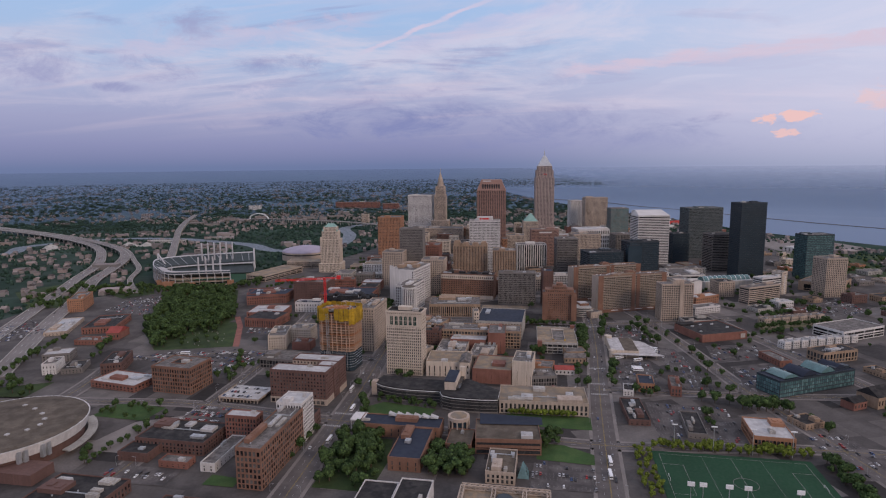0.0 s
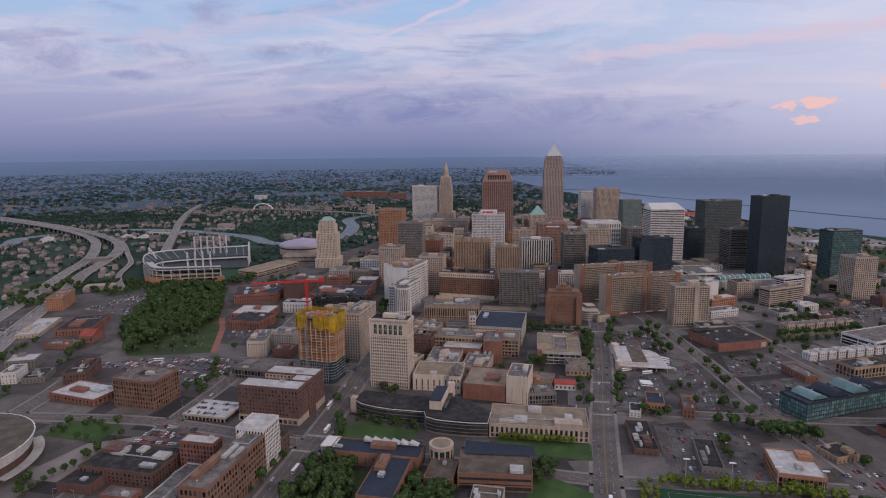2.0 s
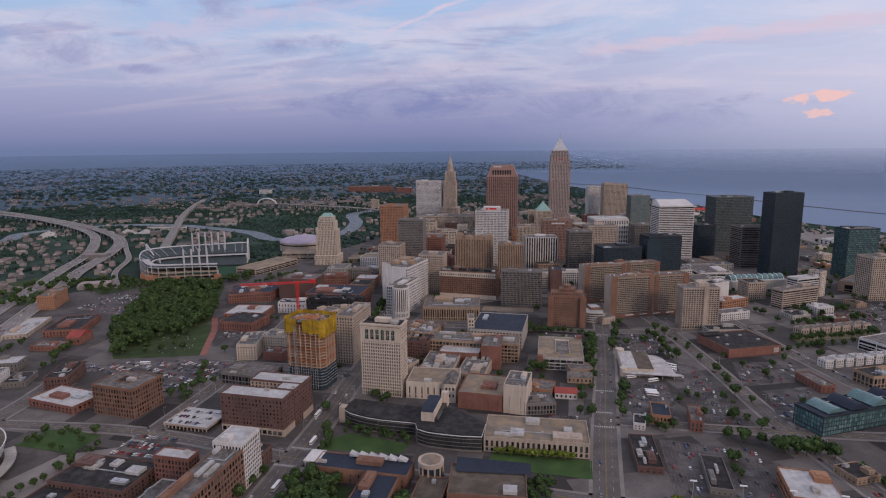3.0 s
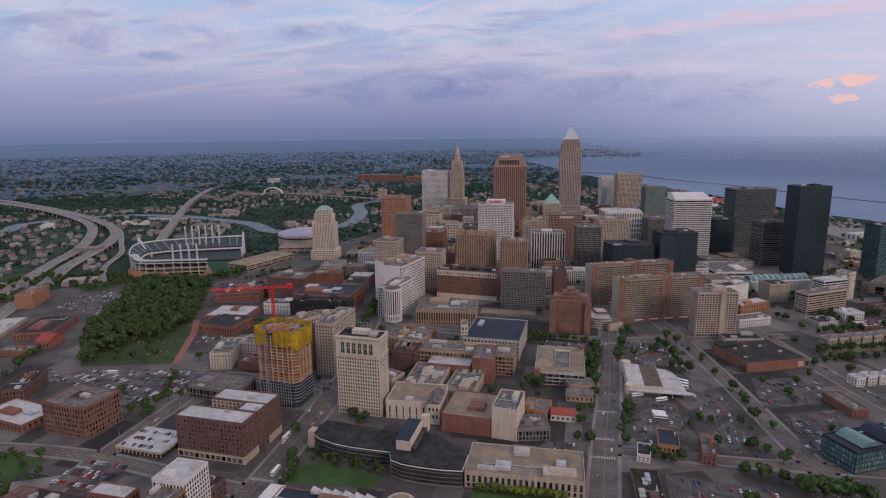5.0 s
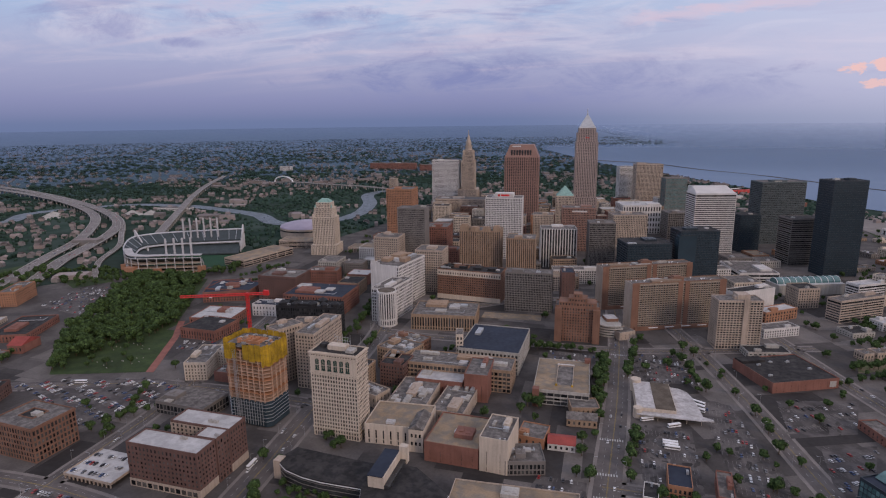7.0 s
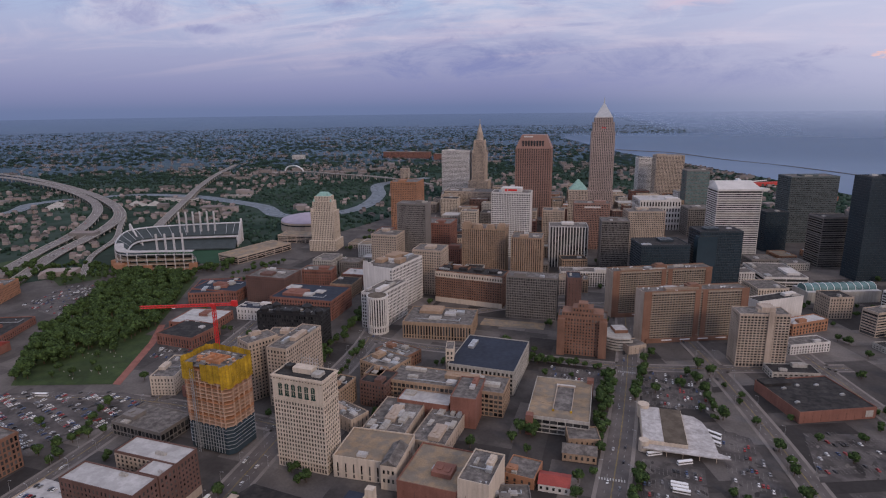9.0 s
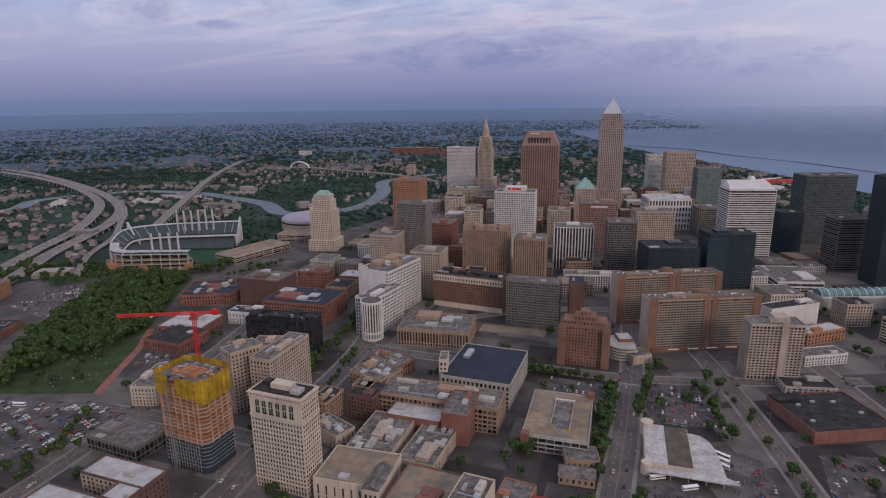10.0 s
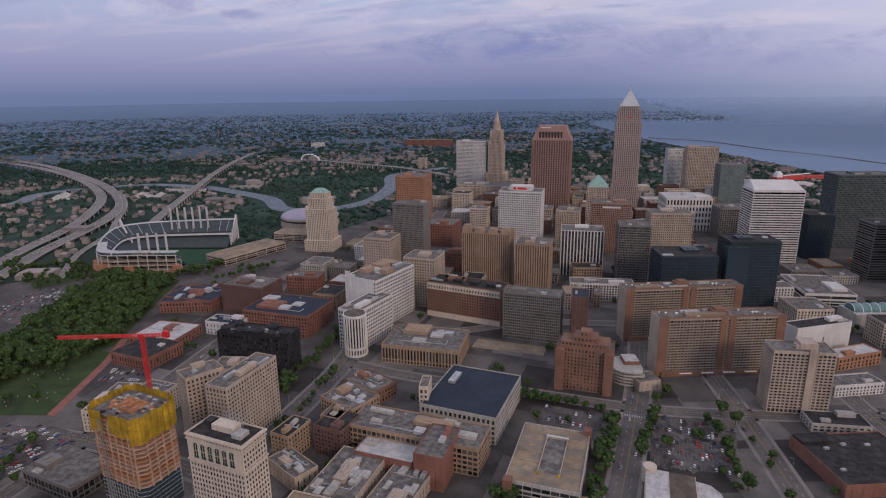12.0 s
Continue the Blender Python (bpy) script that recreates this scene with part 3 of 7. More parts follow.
def building(name, label, x, y, w, d, h, rot=0.0, wall="beige", roof="roof_grey", bay=3.6, floor=3.6, pier=0.45, spandrel=0.42, ground=5.0, glass="glass",
             deep=0.3, z=0.0, units=3, parapet=1.0, single=False, cornice=0.0, category="building", group="", band="", seed=None):
    """A block with a grid of piers and spandrels before recessed windows, a roof, a parapet and roof units.
    pier, spandrel: their share of a bay and of a storey. band: another material for the spandrels."""
    if wall == "dark_panel" and glass == "glass":
        glass = "smooth_glass"
    rnd = random.Random(seed if seed is not None else int(abs(x) * 7 + abs(y) * 13))
    top = empty(name, x, y, z, rot)
    tagged(top, label, category, group)
    PLACED.append((x, y, math.hypot(w, d) / 2, w, d, rot))
    e = deep
    W = Solid()
    index = {}

    def vert(p):
        key = (round(p[0], 3), round(p[1], 3), round(p[2], 3))
        if key not in index:
            index[key] = len(W.v)
            W.v.append(key)
        return index[key]

    glassy = Solid()
    nf = max(1, round((h - ground - 1.2) / floor))
    fh = (h - ground - 1.2) / nf
    sp = fh * spandrel
    spans = [(0.9, ground - 1.0)] + [(ground + k * fh, ground + (k + 1) * fh - sp if k < nf - 1 else h - 1.2 - sp * 0.5) for k in range(nf)]
    zs = [0.0] + [q for p in spans for q in p] + [h]
    for turn, side in enumerate("senw"):
        L, D = (w, d) if turn % 2 == 0 else (d, w)
        f = -D / 2
        n = max(1, round((L - 1.0) / bay))
        bw = (L - 1.0) / n
        pw = bw * pier

        def at(px, py, pz):
            for _ in range(turn):
                px, py = -py, px
            return (px, py, pz)

        xs = [-L / 2] + [q for i in range(n) for q in (-L / 2 + 0.5 + i * bw + pw / 2, -L / 2 + 0.5 + (i + 1) * bw - pw / 2)] + [L / 2]
        for j in range(len(zs) - 1):
            z0, z1 = zs[j], zs[j + 1]
            for i in range(len(xs) - 1):
                x0, x1 = xs[i], xs[i + 1]
                o = [vert(at(x0, f, z0)), vert(at(x1, f, z0)), vert(at(x1, f, z1)), vert(at(x0, f, z1))]
                if i % 2 == 0 or j % 2 == 0:
                    W.f.append(tuple(o))
                    W.mi.append(1 if i % 2 else 0)
                    continue
                q = [vert(at(x0, f + e, z0)), vert(at(x1, f + e, z0)), vert(at(x1, f + e, z1)), vert(at(x0, f + e, z1))]
                for k in range(4):
                    W.f.append((o[k], o[(k + 1) % 4], q[(k + 1) % 4], q[k]))
                    W.mi.append(0)
                cx, ww, hh = (x0 + x1) / 2, x1 - x0, z1 - z0
                if single and side in single:
                    px, py, _ = at(cx, f + e - 0.1, 0)
                    put("window", pane_mesh(ww, hh), top, pose(px, py, (z0 + z1) / 2, 0, 0, 90 * turn))
                else:
                    glassy.add([at(x0, f + e - 0.06, z0), at(x1, f + e - 0.06, z0), at(x1, f + e - 0.06, z1), at(x0, f + e - 0.06, z1)], [(0, 1, 2, 3)])
    C = Solid()
    if cornice:
        for k, (o, zz) in enumerate(((cornice, h - 0.5), (cornice * 0.6, h - 1.3))):
            t = 0.6
            C.box(-w / 2 - o, w / 2 + o, -d / 2 - o, -d / 2 + 0.1, zz, zz + t)
            C.box(-w / 2 - o, w / 2 + o, d / 2 - 0.1, d / 2 + o, zz, zz + t)
            C.box(-w / 2 - o, -w / 2 + 0.1, -d / 2 + 0.1, d / 2 - 0.1, zz, zz + t)
            C.box(w / 2 - 0.1, w / 2 + o, -d / 2 + 0.1, d / 2 - 0.1, zz, zz + t)
    if cornice:
        part("cornice", C, wall, top)
    part("wall", W, [wall, band or wall], top)
    if glassy.f:
        part("window_panes", glassy, glass, top, kind="stuff")
    part("roof", Solid().box(-w / 2 + 0.4, w / 2 - 0.4, -d / 2 + 0.4, d / 2 - 0.4, h - 0.3, h + 0.05), roof, top)
    if parapet:
        p = Solid()
        q = 0.5
        p.box(-w / 2, w / 2, -d / 2, -d / 2 + q, h, h + parapet)
        p.box(-w / 2, w / 2, d / 2 - q, d / 2, h, h + parapet)
        p.box(-w / 2, -w / 2 + q, -d / 2 + q, d / 2 - q, h, h + parapet)
        p.box(w / 2 - q, w / 2, -d / 2 + q, d / 2 - q, h, h + parapet)
        part("parapet", p, wall, top)
    for i in range(units):
        uw, ud, uh = rnd.uniform(0.08, 0.2) * w, rnd.uniform(0.1, 0.25) * d, rnd.uniform(1.2, 3.0)
        if i == 0 and units > 1:
            uw, ud, uh = w * rnd.uniform(0.2, 0.35), d * rnd.uniform(0.25, 0.4), 3.5
        ux, uy = rnd.uniform(-0.5, 0.5) * (w - uw - 2), rnd.uniform(-0.5, 0.5) * (d - ud - 2)
        u = Solid().box(ux - uw / 2, ux + uw / 2, uy - ud / 2, uy + ud / 2, h, h + uh)
        u.box(ux - uw * 0.3, ux - uw * 0.05, uy - ud * 0.2, uy + ud * 0.2, h + uh, h + uh + 0.7)
        u.box(ux + uw * 0.1, ux + uw * 0.35, uy - ud * 0.3, uy + ud * 0.1, h + uh, h + uh + 0.5)
        part("penthouse" if i == 0 and units > 1 else "roof_unit", u, wall if i == 0 and units > 1 else rnd.choice(["metal", "roof_white", "concrete"]), top)
    if units > 2 and y < 1000:
        for i in range(2):
            vx, vy = rnd.uniform(-0.45, 0.45) * w, rnd.uniform(-0.45, 0.45) * d
            part("roof_vent", Solid().prism(circle(8, 0.5, vx, vy), h, h + 1.0).prism(circle(8, 0.75, vx, vy), h + 1.0, h + 1.4, 0, circle(8, 0.2, vx, vy)), "metal", top)
        ry = rnd.uniform(-0.3, 0.3) * d
        part("roof_duct", Solid().beam((-0.35 * w, ry, h + 0.5), (0.3 * w, ry, h + 0.5), 0.35).beam((0.3 * w, ry, h + 0.5), (0.3 * w, ry + 0.15 * d, h + 0.5), 0.35), "metal", top)
    return top


def block(name, label, solid, mats, x, y, rot=0.0, z=0.0, category="building"):
    o = empty(name, x, y, z, rot)
    tagged(o, label, category)
    part("body", solid, mats, o)
    return o


B = building
# ---- the blocks near the university ----
B("student_housing", "brown brick student housing wing with pale roof", -252, 554.5, 62, 20, 35, -1, "brown_brick", "roof_white", 3.4, 3.4, 0.55, 0.5, single="s", units=1)
B("student_housing", "brown brick student housing back wing with pale roof", -246.5, 590, 54, 20, 35, -1, "brown_brick", "roof_white", 3.4, 3.4, 0.55, 0.5, units=1)
B("student_housing", "brown brick student housing side wing with pale roof", -229.6, 572.3, 19, 15, 35.1, -1, "brown_brick", "roof_white", 3.4, 3.4, 0.55, 0.5, single="e", units=1)
SH = [o for o in bpy.data.objects if o.name.startswith("student_housing")]
for o, w in zip(SH, (62, 54)):
    part("stone_base", Solid().box(-w / 2 - 0.3, w / 2 + 0.3, -10.3, -10.02, 0, 6.5).box(w / 2 + 0.02, w / 2 + 0.3, -10, 10, 0, 6.5), "beige", o, "pale stone shop storey")
    for i in range(int(w / 5)):
        part("shop_window", Solid().box(-w / 2 + 1 + i * 5, -w / 2 + 4.6 + i * 5, -10.4, -10.25, 1, 4.6), "pane", o)
part("court_wall", Solid().box(-27, 17, -10.35, -10.02, 7, 34), "beige", SH[1], "pale courtyard wall")
for k in range(8):
    for i in range(11):
        part("window", Solid().box(-25 + i * 3.9, -23.4 + i * 3.9, -10.45, -10.3, 8.2 + k * 3.3, 10.2 + k * 3.3), "pane", SH[1])
B("courtyard_block", "brown brick office block round a small courtyard", -401, 569, 48, 38, 29, -4, "brick_mid", "roof_grey", 3.2, 4.2, 0.4, 0.35, single="se", units=0, cornice=0.6)
CB = bpy.data.objects["courtyard_block"]
# no opening is cut: a flat dark sheet paints the courtyard's shade
part("light_well", Solid().box(-9, 7, -5, 8, 29.06, 29.1), "roof_dark", CB, "dark roof sheet standing for the shaded courtyard opening")
for x0, x1, y0, y1 in ((-9.5, -9, -5.5, 8.5), (7, 7.5, -5.5, 8.5), (-9, 7, 8, 8.5), (-9, 7, -5.5, -5)):
    part("well_rim", Solid().box(x0, x1, y0, y1, 29.05, 30), "brick_mid", CB)
part("lift_house", Solid().box(1, 9, -2, 3, 29.12, 32), "concrete", CB)
B("loft_block", "red brick loft block with pale side windows", -221, 423, 21, 78, 33, 0, "brick_mid", "roof_grey", 3.6, 4.2, 0.35, 0.35, single="se", units=4)
B("row_block", "low brick terrace block with dark roof", -319, 447, 66, 40, 11, -1, "brown_brick", "roof_dark", 3.6, 3.4, 0.5, 0.45, ground=4, units=6)
B("low_store", "low red store with white roof", -473, 567, 62, 36, 7, -8, "red_brick", "roof_white", 5, 4, 0.5, 0.4, ground=3, units=4)
B("cream_tower", "tall cream terracotta office tower with arched top windows", -163, 655, 43, 21, 76, -2, "cream", "roof_dark", 2.5, 3.55, 0.46, 0.38, single="se", units=0, cornice=1.0)
B("studio_block", "white block with a large blue roof", -65, 846, 66, 78, 24, -1, "concrete", "roof_blue", 4, 4, 0.45, 0.45, units=1)
B("parking_garage", "tan concrete parking garage with open roof deck", 14, 788, 52, 76, 14, 2, "concrete", "roof_tan", 6, 3.4, 0.08, 0.4, units=0)
GAR = bpy.data.objects["parking_garage"]
# the deck is not cut: a darker flat sheet stands for the ramp hole's shade
part("ramp_pit", Solid().box(-5, 10, -22, 22, 14.06, 14.1), "roof_grey", GAR, "sunken car ramp in the roof deck")
for x0, x1, y0, y1 in ((-5.6, -5, -23, 23), (10, 10.6, -23, 23), (-5, 10, 22.4, 23)):
    part("ramp_wall", Solid().box(x0, x1, y0, y1, 14, 15.2), "beige", GAR)
part("ramp_lintel", Solid().box(-6, 11, 22.9, 24.4, 14.4, 15.8), "white", GAR)
for y0 in (-12, 0, 12, 26):
    part("deck_joint", Solid().box(-25, -6, y0, y0 + 0.25, 14.06, 14.09).box(11, 25, y0, y0 + 0.25, 14.06, 14.09), "roof_brown", GAR)
for x0, y0 in ((-26, -44), (21, 34)):
    part("stair_tower", Solid().box(x0, x0 + 6, y0, y0 + 6.5, 0, 18), "red_brick", GAR, "red stair tower")
for x0 in (-5, 10):
    part("deck_lamp", Solid().box(x0 - 0.15, x0 + 0.15, -24, -23.7, 14, 20), "metal", GAR)
    part("bollard", Solid().box(x0 - 0.9, x0 + 0.9, -25, -23.2, 14.06, 15.6), "yellow", GAR)
HOTEL = B("brick_hotel", "stepped red brick hotel tower", 20, 932, 52, 24, 44, 2, "brick_mid", "roof_grey", 3.2, 3.3, 0.6, 0.5, single="s", units=1)
for x0, x1, y0, y1, z1 in ((-22, 22, -11, 9, 49), (-11, 11, -10, 7, 54), (-5, 5, -9, 3, 59)):
    step = part("upper_step", Solid().box(x0, x1, y0, y1, 44.1, z1), "brick_mid", HOTEL)
    for i in range(int((x1 - x0) / 3.4)):
        part("window", Solid().box(x0 + 1.2 + i * 3.4, x0 + 2.6 + i * 3.4, y0 - 0.05, y0 + 0.1, z1 - 3.6, z1 - 1.6), "pane", step)
for x0, x1 in ((-26.4, -18), (18, 26.4)):
    part("front_wing", Solid().box(x0, x1, -16, -11.9, 0, 42), "brick_mid", HOTEL)
B("apartment_slab", "long brown apartment slab with balconies", 137.6, 1010, 126, 22, 60, 23.3, "slab_wall", "roof_grey", 3.4, 2.9, 0.2, 0.42, units=4, band="slab_band", deep=0.9)
B("apartment_slab", "long brown apartment slab behind another", 104, 1092, 135, 22, 60, 25, "slab_wall", "roof_grey", 3.4, 2.9, 0.2, 0.42, units=4, band="slab_band", deep=0.9)
B("apartment_tower", "beige concrete apartment tower", 199, 953, 50, 24, 58, 12, "beige", "roof_grey", 3.4, 2.9, 0.25, 0.42, units=2, deep=0.8)
B("hall", "long beige hall with a flat roof", -2, 577, 87, 42, 12.5, 3, "beige", "roof_tan", 4.4, 9, 0.5, 0.3, units=5)
B("brick_office", "tan brick office with white roof", 195, 533, 33, 40, 11, -3, "orange_brick", "roof_white", 3, 3.6, 0.2, 0.5, units=2)
B("glass_hall", "teal glass university hall", 281, 674, 108, 30, 18, 29, "dark_panel", "roof_blue", 3, 4.4, 0.1, 0.15, glass="teal_glass", units=3)
B("store", "low dark-roofed brick store", 87, 572, 20, 53, 5, 3, "brown_brick", "roof_dark", 5, 4, 0.6, 0.5, ground=3, units=6)
B("warehouse", "long red warehouse with a black roof", 232, 870, 72, 62, 10, 24, "red_brick", "roof_dark", 8, 8, 0.95, 0.9, units=0)
WH = bpy.data.objects["warehouse"]
for px, py in ((-20, 12), (-4, 16), (14, 14), (24, -6), (-26, -14)):
    part("roof_unit", Solid().box(px - 2, px + 2, py - 1, py + 1, 10.05, 11.4).box(px - 1, px + 1, py - 0.6, py + 0.6, 11.4, 11.9), "metal", WH)
part("upper_roof", Solid().box(-35, -8, 18, 30, 10.05, 12.6), "roof_dark", WH)
part("pale_panel", Solid().box(26, 33, -31.3, -31.02, 2, 8), "concrete", WH, "patched pale wall panel")
B("office_block", "tan office block with tall dark windows", -150, 946, 83, 57, 20, 7, "tan_brick", "roof_grey", 3.4, 14, 0.45, 0.3, units=5)
B("department_store", "white terracotta department store", -246, 1030, 46, 80, 62, -10, "white", "roof_grey", 3.6, 4.2, 0.4, 0.4, units=4)
B("grey_office", "grey ribbed office slab", -52, 1030, 65, 24, 56, 2, "grey_panel", "roof_grey", 2.2, 3.4, 0.35, 0.3, units=2)
B("brick_hotel", "long red brick block with a pale upper storey", -143, 1067, 98, 34, 45, -5, "brick_mid", "roof_dark", 3.4, 3.6, 0.5, 0.45, units=4)
for slab, half in zip([o for o in bpy.data.objects if o.name.startswith("apartment_slab")], (63, 67.5)):
    for x0, w in ((-half, 9), (-2, 6), (7, 6), (half - 9, 9)):
        part("brick_pier", Solid().box(x0, x0 + w, -11.6, -10.9, 0, 61.3), "brick_mid", slab)
    for sx in (-1, 1):
        part("end_wall", Solid().box(min(sx * half, sx * (half + 0.4)), max(sx * half, sx * (half + 0.4)), -10.9, 11, 0, 61.2), "beige" if sx < 0 else "brick_mid", slab, "blank end wall")
    part("shop_front", Solid().box(-half + 5, half - 10, -13.5, -11.7, 0, 5), "brick_mid", slab)
    for i in range(4):
        part("awning", Solid().box(-40 + i * 22, -28 + i * 22, -15, -13.6, 3.2, 3.9), "steel_white", slab)
    part("coping", Solid().box(-half, half, -11.5, -10.7, 61.3, 62.2).box(-half, half, 10.6, 11.2, 61.05, 61.7), "brick_mid", slab)
    part("plant_room", Solid().box(-8, 8, -5, 6, 60.1, 65).box(-5, 5, -4, 5, 65, 66.5), "brick_mid", slab)
    drng = random.Random(3)
    for i in range(14):
        x0, y0, r0 = drng.uniform(-half + 4, half - 6), drng.uniform(-9, 8), drng.uniform(0.5, 1.4)
        if abs(x0) > 10:
            part("roof_vent", Solid().prism(circle(8, r0 * 0.4, x0, y0), 60.05, 61.2).prism(circle(8, r0, x0, y0), 61.2, 62.0, 0, circle(8, r0 * 1.3, x0, y0 - 0.4)), "steel_white", slab)
o = bpy.data.objects["apartment_tower"]
part("centre_shaft", Solid().box(3, 9, -13, -11.9, 0, 62), "beige", o)
part("lift_house", Solid().box(-2, 12, -6, 8, 58.05, 64), "beige", o)
o = bpy.data.objects["department_store"]
part("blank_wall", Solid().box(-23.02, 20, -40.5, -40.02, 0, 63).box(-23.5, -23.02, -40.5, 40, 0, 63), "white", o, "blank white painted wall")
for x0, x1, y0, y1, z1 in ((-18, -6, -20, -4, 67), (-14, 2, 0, 18, 68.5), (8, 18, -12, 4, 67.5), (-20, 4, 22, 36, 66)):
    part("penthouse", Solid().box(x0, x1, y0, y1, 62.05, z1).box(x0 + 1, x1 - 1, y0 - 0.2, y0, 63.5, z1 - 1.5), "tan_brick", o, "tan brick penthouse")
part("stepped_wall", Solid().box(-23.3, -8, -39.9, -39.2, 63, 66).box(-23.3, -16, -39.9, -39.2, 66, 69), "white", o)
o = bpy.data.objects["brick_hotel.001"] if "brick_hotel.001" in bpy.data.objects else None
if o:
    part("pale_storey", Solid().box(-49.3, 49.3, -17.35, -17.02, 36.5, 44.6).box(-49.3, 49.3, -17.35, -17.02, 0, 7), "cream", o, "cream terracotta upper storey")
    for i in range(26):
        part("window", Solid().box(-47 + i * 3.75, -45.4 + i * 3.75, -17.45, -17.3, 38.5, 41.5), "pane", o)
    for i in range(4):
        part("roof_shed", Solid().box(-40 + i * 22, -28 + i * 22, -6, 8, 45.05, 48.5), "roof_dark", o)
B("store_wing", "white terracotta store wing behind the round tower", -231, 962, 28, 66, 46, -8, "white", "roof_grey", 3.4, 4.2, 0.4, 0.4, units=3)
# ---- downtown ----
B("dark_box_tower", "black glass office block", 108, 1200, 70, 50, 72, 18, "dark_panel", "roof_dark", 2.5, 3.8, 0.15, 0.3, units=2)
B("black_tower", "black glass office tower", 185, 1225, 62, 40, 90, 18, "dark_panel", "roof_dark", 2.5, 3.8, 0.12, 0.25, units=2)
B("brown_office", "brown brick art deco office", -158, 1207, 70, 40, 80, 4, "tan_brick", "roof_grey", 3.2, 3.6, 0.55, 0.25, units=3, band="brick_mid")
B("brown_office", "tan brick office with vertical piers", -86, 1190, 47, 44, 73, 4, "tan_brick", "roof_grey", 3.2, 3.6, 0.55, 0.25, units=3, band="brick_mid")
for x0, x1, z1 in ((-34, -20, 88), (-16, -2, 84), (4, 18, 84), (22, 35, 86)):
    part("front_bay", Solid().box(x0, x1, -21, -8, 79, z1).box(x0 + 2, x1 - 2, -20, -10, z1, z1 + 3), "tan_brick", bpy.data.objects["brown_office"])
part("lower_shaft", Solid().box(-36, -8, -25, -12, 0, 84), "smooth_glass", bpy.data.objects["black_tower"], "lower dark glass shaft")
B("slim_slab", "slim grey office slab with dark end", -286, 1220, 50, 30, 112, 2, "grey_panel", "roof_grey", 2.0, 3.4, 0.4, 0.4, units=2)
part("blank_side", Solid().box(25.02, 25.4, -15, 15, 0, 113).box(-25.4, -25.02, -15, 15, 0, 113), "grey_panel", bpy.data.objects["slim_slab"], "dark blank end wall")
B("white_pier_office", "office with white vertical piers", -36, 1305, 64, 40, 70, 10, "white", "roof_grey", 5.0, 3.6, 0.35, 0.1, units=2, band="dark_panel")
B("bank_office", "white gridded bank office tower", -143, 1350, 70, 40, 118, 4, "white", "roof_grey", 3.0, 3.6, 0.4, 0.45, units=2)
B("red_granite_tower", "rust brown office tower", -8, 1450, 66, 40, 88, 8, "granite", "roof_grey", 3, 3.6, 0.4, 0.4, units=2)
B("limestone_office", "pale limestone office with setbacks", 88, 1430, 66, 40, 80, 16, "beige", "roof_grey", 3.2, 3.8, 0.5, 0.4, units=2)
B("striped_tower", "white office tower with dark window bands", 235, 1423, 74, 46, 126, 14, "white", "roof_white", 80, 3.8, 0.01, 0.5, units=1)
B("federal_tower", "grey federal office tower", 395, 1620, 94, 46, 130, 18, "teal_panel", "roof_grey", 2.0, 3.8, 0.3, 0.3, units=2)
B("dark_tower", "tall black slab tower", 423, 1345, 58, 38, 160, 18, "dark_panel", "roof_dark", 1.8, 3.8, 0.3, 0.2, units=2)
B("white_office", "white stone office tower", -431, 1975, 84, 40, 145, 4, "white", "roof_grey", 3, 3.8, 0.45, 0.4, units=2)
B("justice_tower", "pink concrete justice tower", 158, 2060, 76, 40, 132, 14, "beige", "roof_grey", 4, 3.8, 0.45, 0.4, units=2)

# ---- further blocks ----
B('orange_hotel', 'orange brick hotel slab beside the highway ramp', -812.7, 884.4, 23.9, 61.9, 22.0, 26.3, 'orange_brick', 'roof_grey', 3.2, 3.2, 0.55, 0.5, ground=4)
B('store', 'low store with a white roof and many vents', -735.2, 764.3, 30.5, 87.2, 5.0, 26.5, 'beige', 'roof_white', 5, 4, 0.6, 0.5, ground=3, units=7)
B('brick_shed', 'dark brick workshop with a stepped roof', -673.7, 780.8, 46.8, 76.0, 9.0, 21.9, 'red_brick', 'roof_dark', 4, 4, 0.6, 0.5, ground=4)
B('brick_store', 'low red brick store beside the street', -633.1, 702.1, 39.0, 20.0, 6.0, 6.9, 'red_brick', 'roof_grey', 5, 4, 0.7, 0.5, ground=3)
B('brick_house', 'brown brick flats with white window frames', -521.6, 614.7, 23.2, 48.4, 13.0, 23.1, 'brown_brick', 'roof_dark', 3.2, 3.2, 0.55, 0.5, ground=4)
B('grey_shed', 'low grey workshop with a dark roof', -568.6, 601.5, 23.1, 31.5, 6.0, 25.3, 'grey_panel', 'roof_dark', 4, 4, 0.7, 0.5, ground=3)
B('white_warehouse', 'white painted brick warehouse', -591.5, 592.6, 15.4, 27.9, 13.0, 22.9, 'white', 'roof_grey', 4, 4, 0.75, 0.6, ground=4)
B('cream_flats', 'cream brick flats with a flat roof', -363.8, 736.0, 23.6, 50.6, 19.0, 15.9, 'cream', 'roof_grey', 3.2, 3.2, 0.6, 0.5, ground=4, single='s')
B('cream_flats', 'cream brick flats behind others', -338.3, 757.1, 30.9, 26.0, 21.0, 1.5, 'cream', 'roof_grey', 3.2, 3.2, 0.6, 0.5, ground=4)
B('brick_garage', 'red brick garage with blank walls', -324.7, 725.7, 25.4, 20.6, 10.0, 1.0, 'red_brick', 'roof_grey', 6, 6, 0.95, 0.8, ground=4)
B('workshop_hall', 'grey hall with a wide pale roof', -317.6, 657.5, 54.9, 34.3, 12.0, -3.9, 'grey_panel', 'roof_grey', 4, 6, 0.15, 0.3, units=2)
